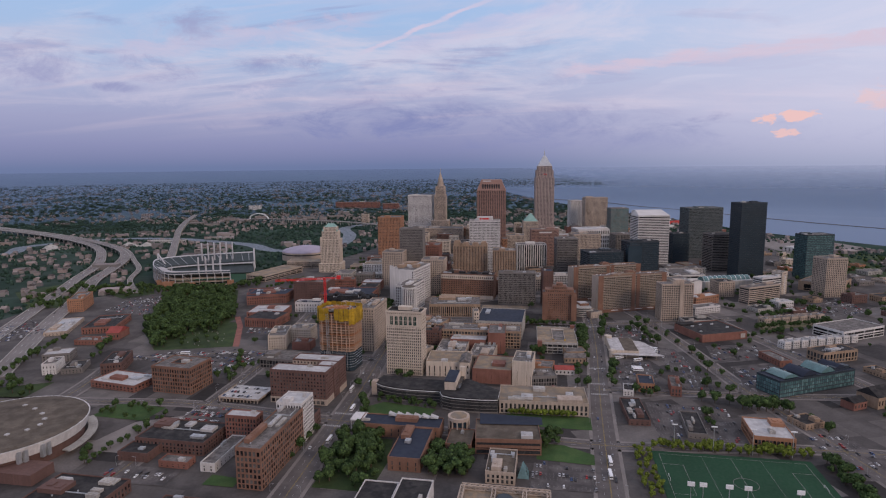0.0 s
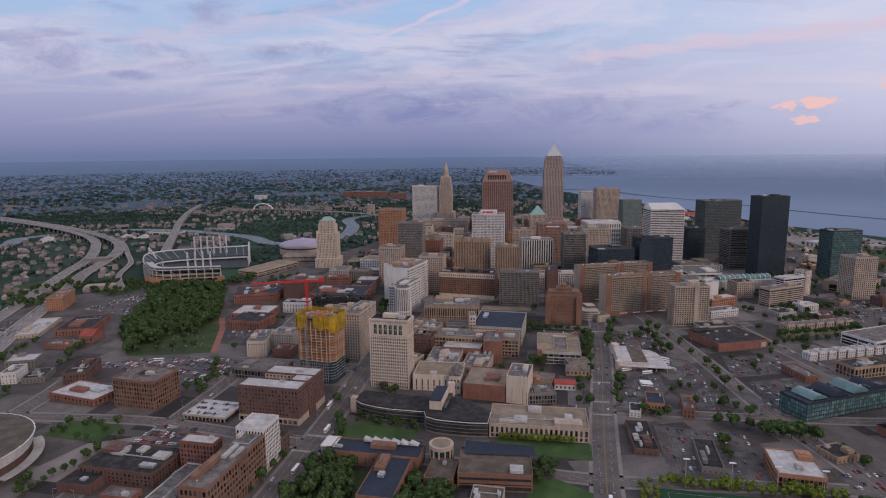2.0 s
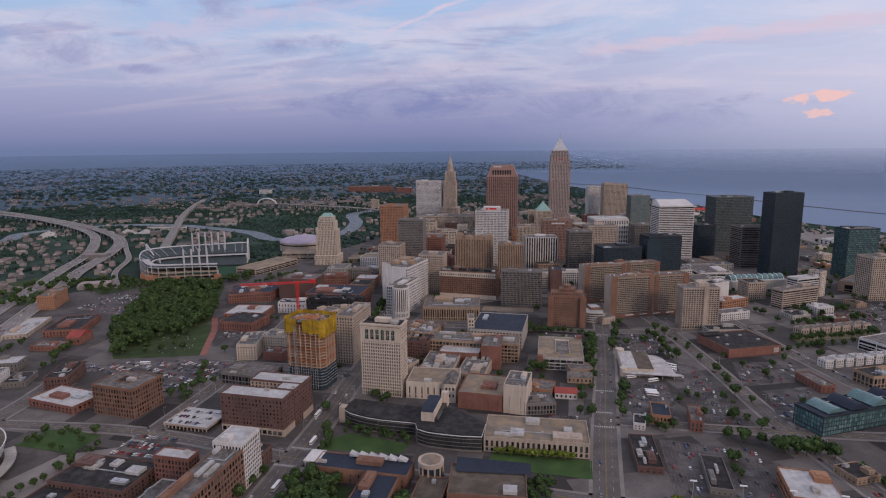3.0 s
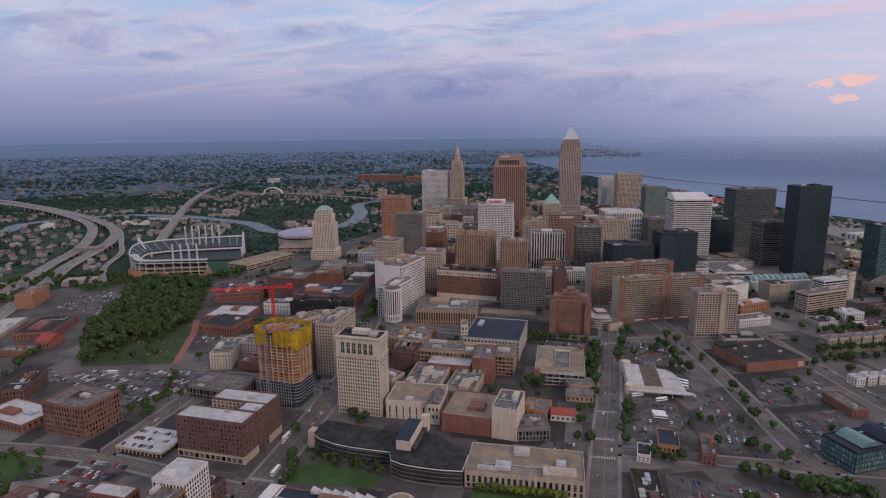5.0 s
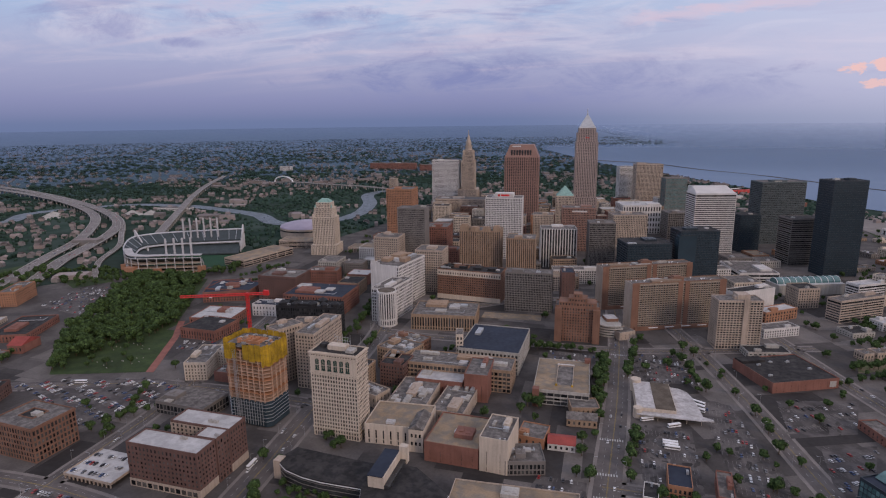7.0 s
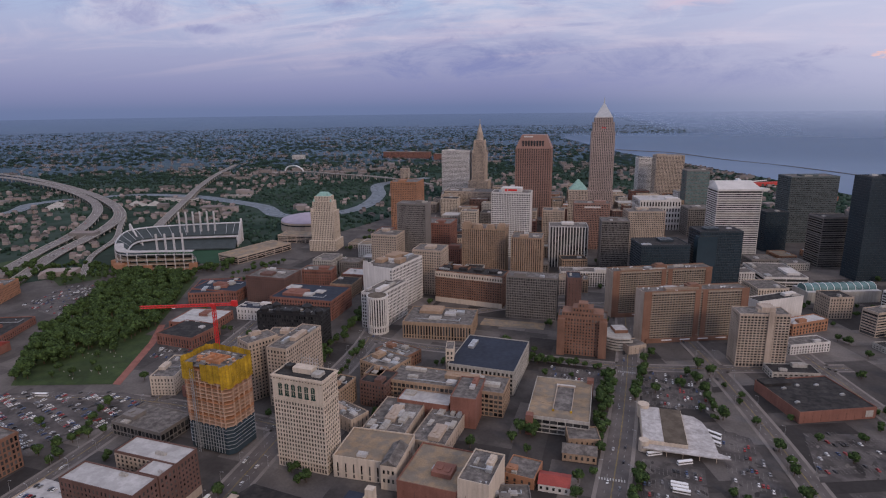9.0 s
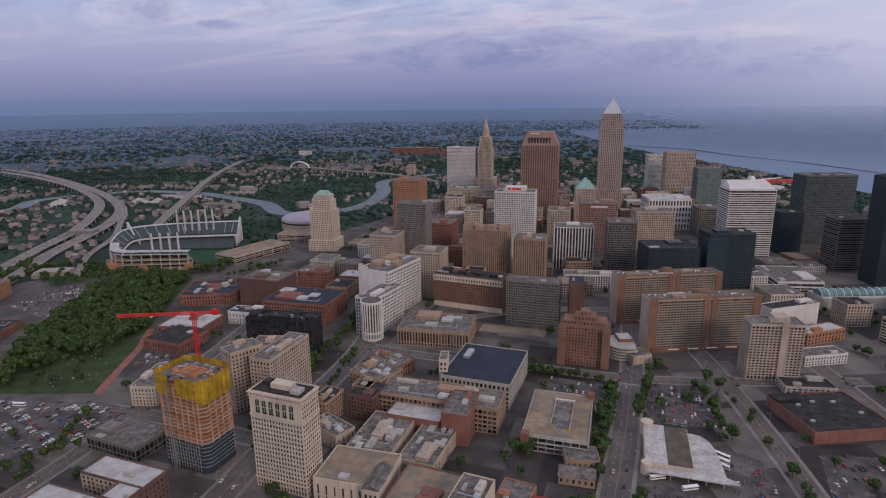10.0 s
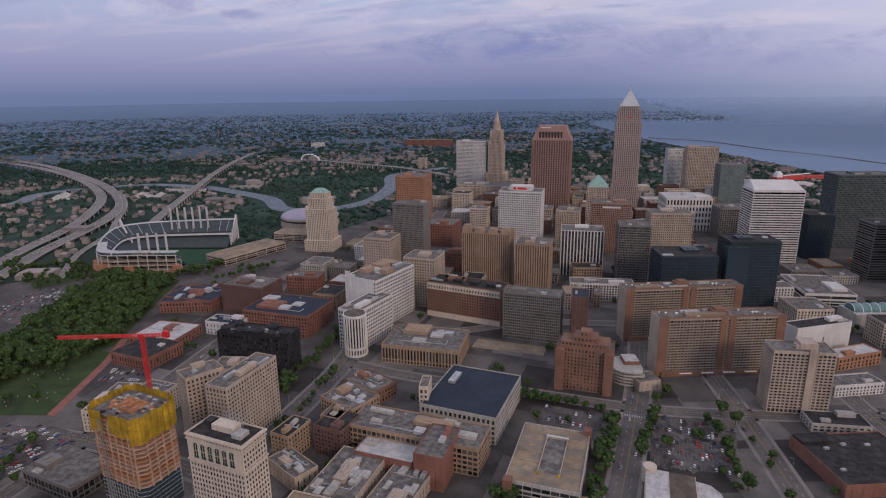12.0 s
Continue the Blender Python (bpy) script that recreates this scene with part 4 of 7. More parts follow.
B('brick_church_hall', 'dark red brick hall with a dark pitched roof', -433.0, 836.4, 51.9, 47.5, 13.0, -2.4, 'red_brick', 'roof_dark', 4, 5, 0.6, 0.5, units=1)
B('store', 'brick store with a long white roof', -452.7, 882.4, 58.0, 51.2, 11.0, 6.8, 'red_brick', 'roof_white', 5, 4, 0.6, 0.5, units=4)
B('brick_store', 'red brick store with a blue-grey roof', -515.2, 990.2, 61.1, 70.8, 15.0, 25.0, 'red_brick', 'roof_blue', 4, 4.5, 0.55, 0.5, units=4)
B('brick_flats', 'dark brick flats with bay windows', -218.3, 493.9, 10.9, 25.7, 13.0, -0.2, 'brown_brick', 'roof_dark', 3, 3.2, 0.5, 0.45, ground=4)
B('theatre', 'cream stone theatre with a plain side wall', -112.9, 666.4, 51.6, 41.1, 17.0, 3.7, 'cream', 'roof_tan', 6, 12, 0.8, 0.6, units=1)
B('theatre', 'brick theatre house with a broad tan roof', -58.4, 656.0, 44.0, 50.1, 16.0, -1.9, 'red_brick', 'roof_tan', 9, 12, 0.97, 0.9, units=2)
B('fly_tower', 'cream stage tower with a vented roof', -24.0, 647.3, 22.1, 37.6, 28.0, -4.0, 'cream', 'roof_grey', 14, 24, 0.97, 0.9, units=5)
B('annex', 'low grey annex with dark windows', -4.8, 643.9, 30.7, 25.1, 11.0, 15.5, 'grey_panel', 'roof_grey', 3, 3.6, 0.3, 0.4, units=5)
B('white_roof_hall', 'red brick hall with a bright white roof', -101.1, 757.9, 47.7, 34.5, 16.0, 0.6, 'red_brick', 'roof_white', 8, 10, 0.95, 0.85, units=1)
B('brick_stage_tower', 'plain red brick stage tower', -64.1, 758.6, 22.5, 41.2, 27.0, 2.2, 'red_brick', 'roof_grey', 10, 20, 0.97, 0.9, units=2)
B('industrial_block', 'tan brick block with long rows of windows', -88.1, 778.8, 108.3, 33.1, 23.0, 1.0, 'tan_brick', 'roof_grey', 4.2, 4.2, 0.22, 0.4, units=8, single='s')
B('stair_tower', 'small cream tower with open arches', -100.8, 824.3, 8.1, 20.0, 36.0, 13.3, 'cream', 'roof_grey', 3, 4, 0.5, 0.5, units=0)
B('annex', 'low theatre annex with roof plant', -77.6, 717.1, 29.8, 56.1, 12.0, -2.2, 'beige', 'roof_grey', 5, 8, 0.8, 0.6, units=9)
B('annex', 'low annex with tangled roof ducts', -117.4, 716.0, 37.1, 60.8, 14.0, 0.9, 'beige', 'roof_grey', 5, 8, 0.8, 0.6, units=9)
B('brick_flats', 'brown brick flats beside the theatre', -151.8, 762.6, 25.4, 28.0, 24.0, -4.4, 'brown_brick', 'roof_dark', 3.2, 3.4, 0.5, 0.5, units=2)
B('annex', 'low brick shop with grey roof', -1.8, 684.6, 23.0, 24.5, 8.0, -6.5, 'orange_brick', 'roof_grey', 5, 4, 0.7, 0.5, ground=3, units=2)
B('corner_shop', 'yellow brick shop with blue-grey roof', 108.7, 645.4, 16.4, 27.7, 9.0, -3.0, 'orange_brick', 'roof_blue', 3, 3.6, 0.5, 0.45, ground=4, units=1)
B('brick_shop', 'narrow red brick shop', 138.3, 641.0, 10.7, 33.5, 10.0, -5.3, 'red_brick', 'roof_grey', 3, 3.4, 0.5, 0.45, ground=4, units=2)
B('cottage', 'small white house with a dark roof', 88.3, 627.0, 10.4, 18.8, 6.0, -5.8, 'white', 'roof_dark', 3, 3, 0.6, 0.5, ground=3, units=1)
B('workshop', 'low workshop with a blue-grey roof', 136.5, 549.7, 16.5, 48.7, 4.5, -2.9, 'grey_panel', 'roof_dark', 4, 4, 0.7, 0.5, ground=3, units=2)
B('low_office', 'low tan brick office wing', 241.5, 572.1, 22.0, 20.5, 5.0, 26.0, 'tan_brick', 'roof_dark', 4, 4, 0.5, 0.4, ground=3, units=2)
B('loft_building', 'brick loft with white columns and big windows', 352.5, 779.1, 52.6, 24.2, 13.0, 24.8, 'tan_brick', 'roof_dark', 4.5, 5, 0.3, 0.3, units=4)
B('parking_deck', 'white concrete parking deck', 423.5, 895.8, 83.5, 44.3, 14.0, 31.3, 'white', 'roof_grey', 20, 3.4, 0.05, 0.45, units=0)
B('midrise', 'beige ribbon-window office block', 371.2, 1095.3, 76.7, 20.0, 30.0, 33.3, 'beige', 'roof_grey', 40, 3.4, 0.02, 0.5, units=3)
B('midrise', 'tall narrow beige office wing', 430.5, 1174.7, 17.4, 20.0, 42.0, 41.8, 'cream', 'roof_grey', 4, 3.4, 0.6, 0.5, units=1)
B('low_brown_office', 'broad low brown concrete building', 533.7, 1231.6, 93.2, 62.7, 17.0, 50.7, 'tan_brick', 'roof_grey', 30, 8, 0.6, 0.6, units=3)
B('ribbon_office', 'white office with dark ribbon windows', 408.6, 1161.4, 59.2, 20.0, 34.0, 31.3, 'white', 'roof_white', 40, 3.6, 0.02, 0.5, units=2)
B('white_flats', 'white three-storey building with square windows', 256.3, 1004.9, 49.8, 20.0, 11.0, 27.9, 'white', 'roof_grey', 3.4, 3.4, 0.5, 0.45, ground=4, units=1)
B('brick_store', 'orange brick store with a pale roof', 270.9, 1069.9, 55.7, 20.0, 14.0, 36.4, 'orange_brick', 'roof_white', 5, 4.5, 0.5, 0.5, units=2)
B('white_box_hall', 'white blank hall with stepped roofs', 243.2, 1096.1, 70.8, 20.0, 32.0, 35.3, 'white', 'roof_dark', 60, 30, 0.98, 0.9, units=2)
B('brick_store', 'long low red brick store', 279.3, 757.5, 16.0, 39.2, 7.0, 17.8, 'red_brick', 'roof_grey', 5, 4, 0.7, 0.5, ground=3, units=1)
PLACED.append((58.5, 963.8, 22, 30, 40, 0))
t = tagged(empty("car_ramp", 58, 962, 0, 20), "curved concrete car ramp building", "parking ramp")
for k in range(5):
    sweep = circle(16, 19, 0, 0, 100, 265)
    part("ramp_level", Solid().prism(sweep + [(8, -19), (12, -10), (12, 12), (6, 19)], 0.4 + 3.2 * k, 2.0 + 3.2 * k), "concrete", t)
# dark filling puts the shade between the open ramp levels into colour
part("core", Solid().prism(circle(16, 17, 0, 0, 100, 265) + [(8, -17), (11, -10), (11, 12), (6, 17)], 0, 13), "dark_panel", t)
part("roof_house", Solid().box(-4, 11, -2, 15, 14.8, 18.5), "brick_mid", t)
part("roof_house_top", Solid().box(-3.6, 10.6, -1.6, 14.6, 18.5, 18.7), "roof_white", t)
B('tan_office', 'tan low office with dark roof', 74.2, 950.5, 22.4, 20.0, 9.0, 34.7, 'beige', 'roof_grey', 5, 5, 0.9, 0.7, units=1)
B('shop_row', 'white shop front under the tower', 228, 930, 46, 22, 7.0, 12, 'concrete', 'roof_dark', 5, 4, 0.4, 0.4, ground=4, units=2)
B('stone_church', 'stone church house with a grey roof', 36.6, 744.6, 25.6, 20.0, 8.0, 13.4, 'tan_brick', 'roof_grey', 4, 4, 0.7, 0.6, ground=4, units=0)
B('brown_hotel', 'long brown brick hotel block', -421.9, 1001.1, 62.3, 46.1, 38.0, 1.9, 'brown_brick', 'roof_grey', 3.2, 3.3, 0.55, 0.5, units=4)
B('red_store', 'red brick store with pale upper floor', -398.1, 1088.6, 47.9, 26.9, 24.0, 10.8, 'red_brick', 'roof_grey', 4, 4, 0.5, 0.45, units=3)
B('black_office', 'black stone office with turrets', -301.3, 859.5, 78.3, 27.9, 42.0, 6.7, 'black_stone', 'roof_dark', 3, 3.8, 0.35, 0.35, units=3)
B('white_store', 'small white store with blue roof', -400.1, 924.7, 43.7, 23.0, 16.0, 5.6, 'white', 'roof_blue', 5, 5, 0.7, 0.6, units=3)
B('red_store', 'red brick block with white end wall', -343.0, 969.7, 89.0, 63.5, 26.0, 2.6, 'red_brick', 'roof_blue', 4, 4, 0.5, 0.45, units=4)
B('brick_store', 'red brick row with grey roof', -503.2, 990.9, 73.2, 49.3, 16.0, 4.9, 'red_brick', 'roof_blue', 4, 4, 0.55, 0.5, units=4)
B('apartment_block', 'tan stone office wing with a brick end wall', -267.4, 743.7, 19.9, 31.3, 58.0, -25.8, 'beige', 'roof_grey', 3.2, 3.5, 0.5, 0.5, units=2, single='s')
B('apartment_block', 'tan stone office wing with many square windows', -234.1, 754.8, 21.0, 61.5, 58.0, -0.6, 'beige', 'roof_grey', 3.2, 3.5, 0.5, 0.5, units=4, single='e')
B('tan_flats', 'tan brick flats with a grey roof', -159.6, 773.8, 17.1, 20.0, 24.0, -1.3, 'tan_brick', 'roof_grey', 3.2, 3.4, 0.5, 0.5, units=2, single='s')
B('tan_flats', 'tan brick flats with a dark roof', -183.5, 745.4, 17.4, 27.9, 22.0, -5.3, 'tan_brick', 'roof_dark', 3.2, 3.4, 0.5, 0.5, units=3)
B('annex', 'low grey annex beside the cream tower', -164.0, 717.7, 36.7, 20.0, 12.0, -22.2, 'beige', 'roof_grey', 5, 8, 0.8, 0.6, units=7)
B('theatre_offices', 'tan brick block round a light court', -161.4, 800.5, 39.1, 32.8, 24.0, -17.9, 'tan_brick', 'roof_grey', 3.4, 3.6, 0.5, 0.45, units=7)
B('brown_shop', 'brown brick shop with roof plant', -167.3, 848.1, 41.3, 28.2, 14.0, -18.5, 'brick_mid', 'roof_grey', 4, 4, 0.5, 0.5, units=6)
B('dark_office', 'dark bronze office tower', 317.8, 1518.0, 42.3, 36.0, 73.9, 18.0, 'dark_panel', 'roof_dark', 2.2, 3.7, 0.3, 0.3, units=1)
B('striped_office', 'dark office with pale storey bands', 386.3, 1420.0, 53.4, 40.0, 84.9, 18.0, 'grey_panel', 'roof_dark', 60, 3.7, 0.01, 0.35, units=1)
B('teal_tower', 'teal glass office tower', 557.1, 1348.0, 62.8, 36.0, 93.4, 18.0, 'dark_panel', 'roof_grey', 2.5, 3.6, 0.15, 0.3, glass='teal_glass', units=2)
B('concrete_tower', 'pale concrete tower with narrow windows', 511.8, 1167.0, 41.4, 34.0, 70.9, 18.0, 'beige', 'roof_grey', 3.6, 3.4, 0.45, 0.35, units=2)
B('glass_tower', 'grey green glass tower', 218.3, 1920.0, 56.3, 40.0, 106.5, 14.0, 'grey_panel', 'roof_grey', 2.5, 3.6, 0.15, 0.3, glass='teal_glass', units=1)
B('glass_office', 'grey glass office with a flat roof', 39.9, 1288.0, 44.4, 36.0, 86.4, 10.0, 'grey_panel', 'roof_grey', 2.2, 3.6, 0.2, 0.3, units=2)
B('public_hall', 'broad white stone hall', 118.0, 1685.0, 87.9, 70.0, 66.0, 14.0, 'white', 'roof_white', 6, 12, 0.5, 0.4, units=3)
B('court_house', 'dark glass low block', 199.3, 1625.0, 53.8, 50.0, 58.7, 14.0, 'grey_panel', 'roof_grey', 4, 4, 0.3, 0.3, units=2)
B('copper_roof_tower', 'stone tower under a green copper pyramid', -45.2, 1580.0, 41.0, 40.0, 95.0, 6.0, 'beige', 'roof_grey', 3, 3.6, 0.5, 0.4, units=0)
B('stone_office', 'tan stone office block', -75.1, 1418.0, 40.1, 36.0, 76.7, 4.0, 'beige', 'roof_grey', 3, 3.6, 0.5, 0.4, units=2)
B('white_long_office', 'long low office with white piers', 7.1, 1193.0, 84.5, 26.0, 23.3, 12.0, 'white', 'roof_grey', 3.6, 3.6, 0.35, 0.3, units=3)
B('white_ribbon_office', 'white low office with ribbon windows', 282.8, 1295.1, 62.3, 84.1, 16.0, 11.9, 'white', 'roof_grey', 40, 4, 0.02, 0.5, units=3)
B('plain_tower', 'pale concrete tower beside another', 97.1, 2170.0, 43.2, 40.0, 115.8, 14.0, 'white', 'roof_grey', 3, 3.6, 0.4, 0.4, units=1)
B('stone_hotel', 'tan stone hotel in front of the spire', -341.3, 1830.0, 153.4, 60.0, 49.0, 4.0, 'beige', 'roof_grey', 3.4, 3.6, 0.5, 0.45, units=4)
B('brick_office', 'orange brick office by the river', -417.3, 1530.0, 60.6, 60.0, 109.0, 4.0, 'orange_brick', 'roof_grey', 4, 4, 0.5, 0.5, units=2)
B('brick_office', 'red brick warehouse office', -264.2, 1295.0, 50.9, 50.0, 67.7, 2.0, 'red_brick', 'roof_grey', 4, 4, 0.5, 0.5, units=2)
B('stone_office', 'pale stone office with arched windows', -313.4, 1170.0, 43.3, 40.0, 69.2, 2.0, 'beige', 'roof_grey', 4, 4, 0.5, 0.45, units=2)
B('stone_office', 'tan stone corner office', -215.5, 1100.0, 44.0, 40.0, 66.3, 2.0, 'beige', 'roof_grey', 3.6, 3.8, 0.5, 0.45, units=2)
B('brown_wall_tower', 'dark blank tower wing', 0.6, 1024.0, 17.2, 28.0, 61.5, 10.0, 'brown_brick', 'roof_blue', 4, 4, 0.9, 0.4, units=1)
B('brick_block', 'red brick office with pale trim', -243.1, 1260.0, 63.6, 40.0, 30.9, 4.0, 'red_brick', 'roof_grey', 3.4, 3.6, 0.5, 0.45, units=2)
B('brick_annex', 'red brick wing of the hotel', 5.6, 1165.0, 8.8, 30.0, 19.1, 4.0, 'tan_brick', 'roof_grey', 3.4, 3.6, 0.5, 0.45, units=1)

o = bpy.data.objects["black_office"]
for px, py, r in ((-32, -8, 5), (-14, -11, 4), (6, -8, 6), (22, -11, 4), (34, -6, 5), (-24, 6, 5), (14, 7, 6)):
    part("turret", Solid().prism(circle(8, r, px, py), 42.05, 46).prism(circle(8, r * 1.08, px, py), 46, 49.5, 0, circle(8, 0.4, px, py)), "black_stone", o, "black pointed turret")

# ---- landmark towers ----
def tower_parts(top, tiers, wall, bay=3.0, floor=3.8, pier=0.45):
    """Stacked shafts (w, d, z0, z1), each a core with ribs and storey bands."""
    for w, d, z0, z1 in tiers:
        s = Solid().box(-w / 2 + 0.4, w / 2 - 0.4, -d / 2 + 0.4, d / 2 - 0.4, z0, z1)
        part("shaft_glass", s, "glass", top)
        r = Solid()
        for L, D, turn in ((w, d, 0), (d, w, 1), (w, d, 2), (d, w, 3)):
            n = max(2, round(L / bay))
            for i in range(n + 1):
                cx = -L / 2 + L * i / n
                hw = L / n * pier / 2 * (1.8 if i in (0, n) else 1)
                c = []
                for px, py in ((max(cx - hw, -L / 2), -D / 2), (min(cx + hw, L / 2), -D / 2), (min(cx + hw, L / 2), -D / 2 + 0.6), (max(cx - hw, -L / 2), -D / 2 + 0.6)):
                    for _ in range(turn):
                        px, py = -py, px
                    c.append((px, py))
                r.prism(c, z0, z1)
        part("rib_grid", r, wall, top, kind="stuff")
        b = Solid()
        n = max(1, round((z1 - z0) / floor))
        for i in range(n + 1):
            zz = z0 + (z1 - z0) * i / n
            b.box(-w / 2 + 0.25, w / 2 - 0.25, -d / 2 + 0.25, d / 2 - 0.25, zz - 0.6, min(zz + 0.6, z1 + 0.2))
        part("banding", b, wall, top, kind="stuff")


def pyramid(w, d, z0, z1, w1=0.3, d1=0.3):
    return Solid().prism([(-w / 2, -d / 2), (w / 2, -d / 2), (w / 2, d / 2), (-w / 2, d / 2)], z0, z1, 0, [(-w1 / 2, -d1 / 2), (w1 / 2, -d1 / 2), (w1 / 2, d1 / 2), (-w1 / 2, d1 / 2)])


t = tagged(empty("pyramid_skyscraper", -12, 1840, 0, 6), "tall pale granite skyscraper with a silver pyramid crown", "skyscraper")
tower_parts(t, [(62, 52, 0, 60), (57, 47, 60, 205), (52, 42, 205, 228), (44, 36, 228, 240)], "key_stone", 4.4, 3.9, 0.55)
part("crown", pyramid(43, 35, 240, 273, 5, 5), "metal", t, "silver metal pyramid roof")
part("spire", pyramid(4, 4, 273, 291), "metal", t)
part("crown_base", Solid().box(-20, 20, -17, 17, 239, 242), "white", t)
logo = Solid().box(-4, -1.5, -21.6, -21.1, 214, 218).box(-1.5, 5, -21.6, -21.1, 215.4, 216.6).box(3, 5, -21.6, -21.1, 213.6, 216)
part("sign", logo, "crane_red", t)

t = tagged(empty("spire_tower", -361, 1970, 0, 4), "slender old stone tower tapering to a spire", "skyscraper")
tower_parts(t, [(58, 56, 0, 60), (40, 38, 60, 140), (33, 33, 140, 160), (26, 26, 160, 176)], "beige", 3.4, 3.8, 0.55)
part("drum", Solid().prism(circle(12, 10.5), 176, 188).prism(circle(12, 11.4), 187, 188.5).prism(circle(12, 8.5), 188, 199), "beige", t)
part("spire", Solid().prism(circle(10, 7.5), 199, 222, 0, circle(10, 1.2)).prism(circle(6, 0.7), 222, 235), "beige", t)
for sx in (-1, 1):
    for sy in (-1, 1):
        part("corner_turret", Solid().prism(circle(6, 2.6, 13.5 * sx, 13.5 * sy), 160, 170).prism(circle(6, 2.7, 13.5 * sx, 13.5 * sy), 170, 178, 0, circle(6, 0.1, 13.5 * sx, 13.5 * sy)), "beige", t)
        part("corner_pier", Solid().box(16.5 * sx - 2.6, 16.5 * sx + 2.6, 16.5 * sy - 2.6, 16.5 * sy + 2.6, 140, 147), "beige", t)

t = tagged(empty("rose_skyscraper", -163, 1720, 0, 4), "broad rose granite skyscraper with a sloped crown", "skyscraper")
tower_parts(t, [(84, 58, 0, 172)], "granite", 5.2, 3.9, 0.5)
part("crown", pyramid(84, 58, 172, 203, 58, 40), "granite", t)
for i in range(8):
    part("crown_opening", Solid().box(-26 + i * 6.6, -22.5 + i * 6.6, -27.5, -23, 176, 190), "glass", t)
part("sign", Solid().box(-24, -2, -21.6, -21.0, 197, 200.5), "white", t)

t = tagged(empty("setback_tower", -502, 1302, 0, 10), "art deco limestone tower with setbacks and green crown", "skyscraper")
tower_parts(t, [(54, 46, 0, 20), (46, 36, 20, 76), (38, 30, 76, 95), (31, 24, 95, 105)], "cream", 3.2, 3.7, 0.55)
part("crown", pyramid(28, 21, 105, 112, 14, 10), "copper", t, "green copper crown")
for sx in (-1, 1):
    part("corner_pier", Solid().prism(circle(6, 2.4, 16.5 * sx, -12.5), 94, 101, 0, circle(6, 0.5, 16.5 * sx, -12.5)), "copper", t)
    part("corner_pier", Solid().box(20 * sx - 2.5, 20 * sx + 2.5, -17.8, -13, 76, 82), "cream", t)

o = bpy.data.objects["copper_roof_tower"]
part("pyramid_roof", pyramid(38, 36, 95, 116, 3, 3), "copper", o, "green copper pyramid roof")
o = bpy.data.objects["striped_tower"]
part("sloped_top", Solid().prism([(-36, -22), (36, -22), (36, 22), (-36, 22)], 127.1, 137, 0, [(-30, 14), (30, 14), (36, 22), (-36, 22)]), "white", o, "white sloping roof screen")
o = bpy.data.objects["bank_office"]
part("sign_box", Solid().box(-18, 18, -12, 10, 118.5, 126), "white", o)
part("sign", Solid().box(-6, 10, -12.3, -12.1, 120.5, 124).box(-12, -8, -12.3, -12.1, 120, 124.5), "crane_red", o)
o = bpy.data.objects["red_granite_tower"]
part("sign", Solid().box(-14, 16, -20.4, -20.1, 80, 83), "white", o)

# ---- cream tower: arcade below the cornice and roof screens ----
o = bpy.data.objects["cream_tower"]
part("frieze_panel", Solid().box(-20.5, 20.5, -10.86, -10.45, 59.2, 72.4), "cream", o)
for i in range(6):
    cx = -14.5 + i * 5.6
    a = Solid()
    a.prism([(cx - 1.9, -11.02), (cx + 1.9, -11.02), (cx + 1.7, -10.7), (cx - 1.7, -10.7)], 60.5, 69)
    arch = [(cx + 1.9 * math.cos(math.pi * k / 8), 69 + 1.9 * math.sin(math.pi * k / 8)) for k in range(9)]
    a.add([(x, -11.02, z) for x, z in arch] + [(x, -10.7, z) for x, z in arch], [tuple(range(8, -1, -1)), tuple(range(9, 18))])
    w = part("arched_window", a, "green_glass", o)
    m = Solid().box(cx - 0.12, cx + 0.12, -11.12, -11.0, 62, 70.4).box(cx - 1.7, cx + 1.7, -11.12, -11.0, 65.5, 65.9).box(cx - 2.0, cx - 1.7, -11.2, -10.86, 62, 69.2).box(cx + 1.7, cx + 2.0, -11.2, -10.86, 62, 69.2)
    part("mullion", m, "cream", w)
for zz in (8, 58, 72.5):
    part("belt_course", Solid().box(-22.1, 22.1, -11.3, -10.4, zz, zz + 0.9).box(21.4, 22.1, -10.4, 11, zz, zz + 0.9), "cream", o)
part("roof_shed", Solid().box(-9, 7, -2, 6, 76.05, 80), "cream", o)
part("roof_shed", Solid().box(9, 16, -5, 3, 76.05, 78.6), "concrete", o)
part("roof_shed", Solid().box(-18, -12, 1, 7, 76.05, 79), "roof_dark", o)
mast = Solid()
for i in range(7):
    mast.beam((-6 + i * 2.4, 6, 76), (-6 + i * 2.4, 6, 88 - (i % 3) * 2), 0.12)
for zz in (79, 82, 85):
    mast.beam((-6, 6, zz), (8.4, 6, zz), 0.1)
part("sign_frame", mast, "metal", o)

# ---- round corner tower of the department store ----
t = tagged(empty("round_tower", -224.3, 923.4, 0, 0), "round white ribbed corner tower", "building")
part("drum", Solid().prism(circle(28, 12), 0, 46), "glass", t)
for a in range(0, 360, 15):
    part("rib", Solid().prism(circle(4, 1.0, 12.1 * math.cos(radians(a)), 12.1 * math.sin(radians(a))), 0, 46), "white", t)
for zz in (0, 8, 44.5):
    part("ring", Solid().prism(circle(28, 12.8), zz, zz + 2.5), "white", t)
part("roof", Solid().prism(circle(28, 11.5), 47, 47.3), "roof_brown", t)

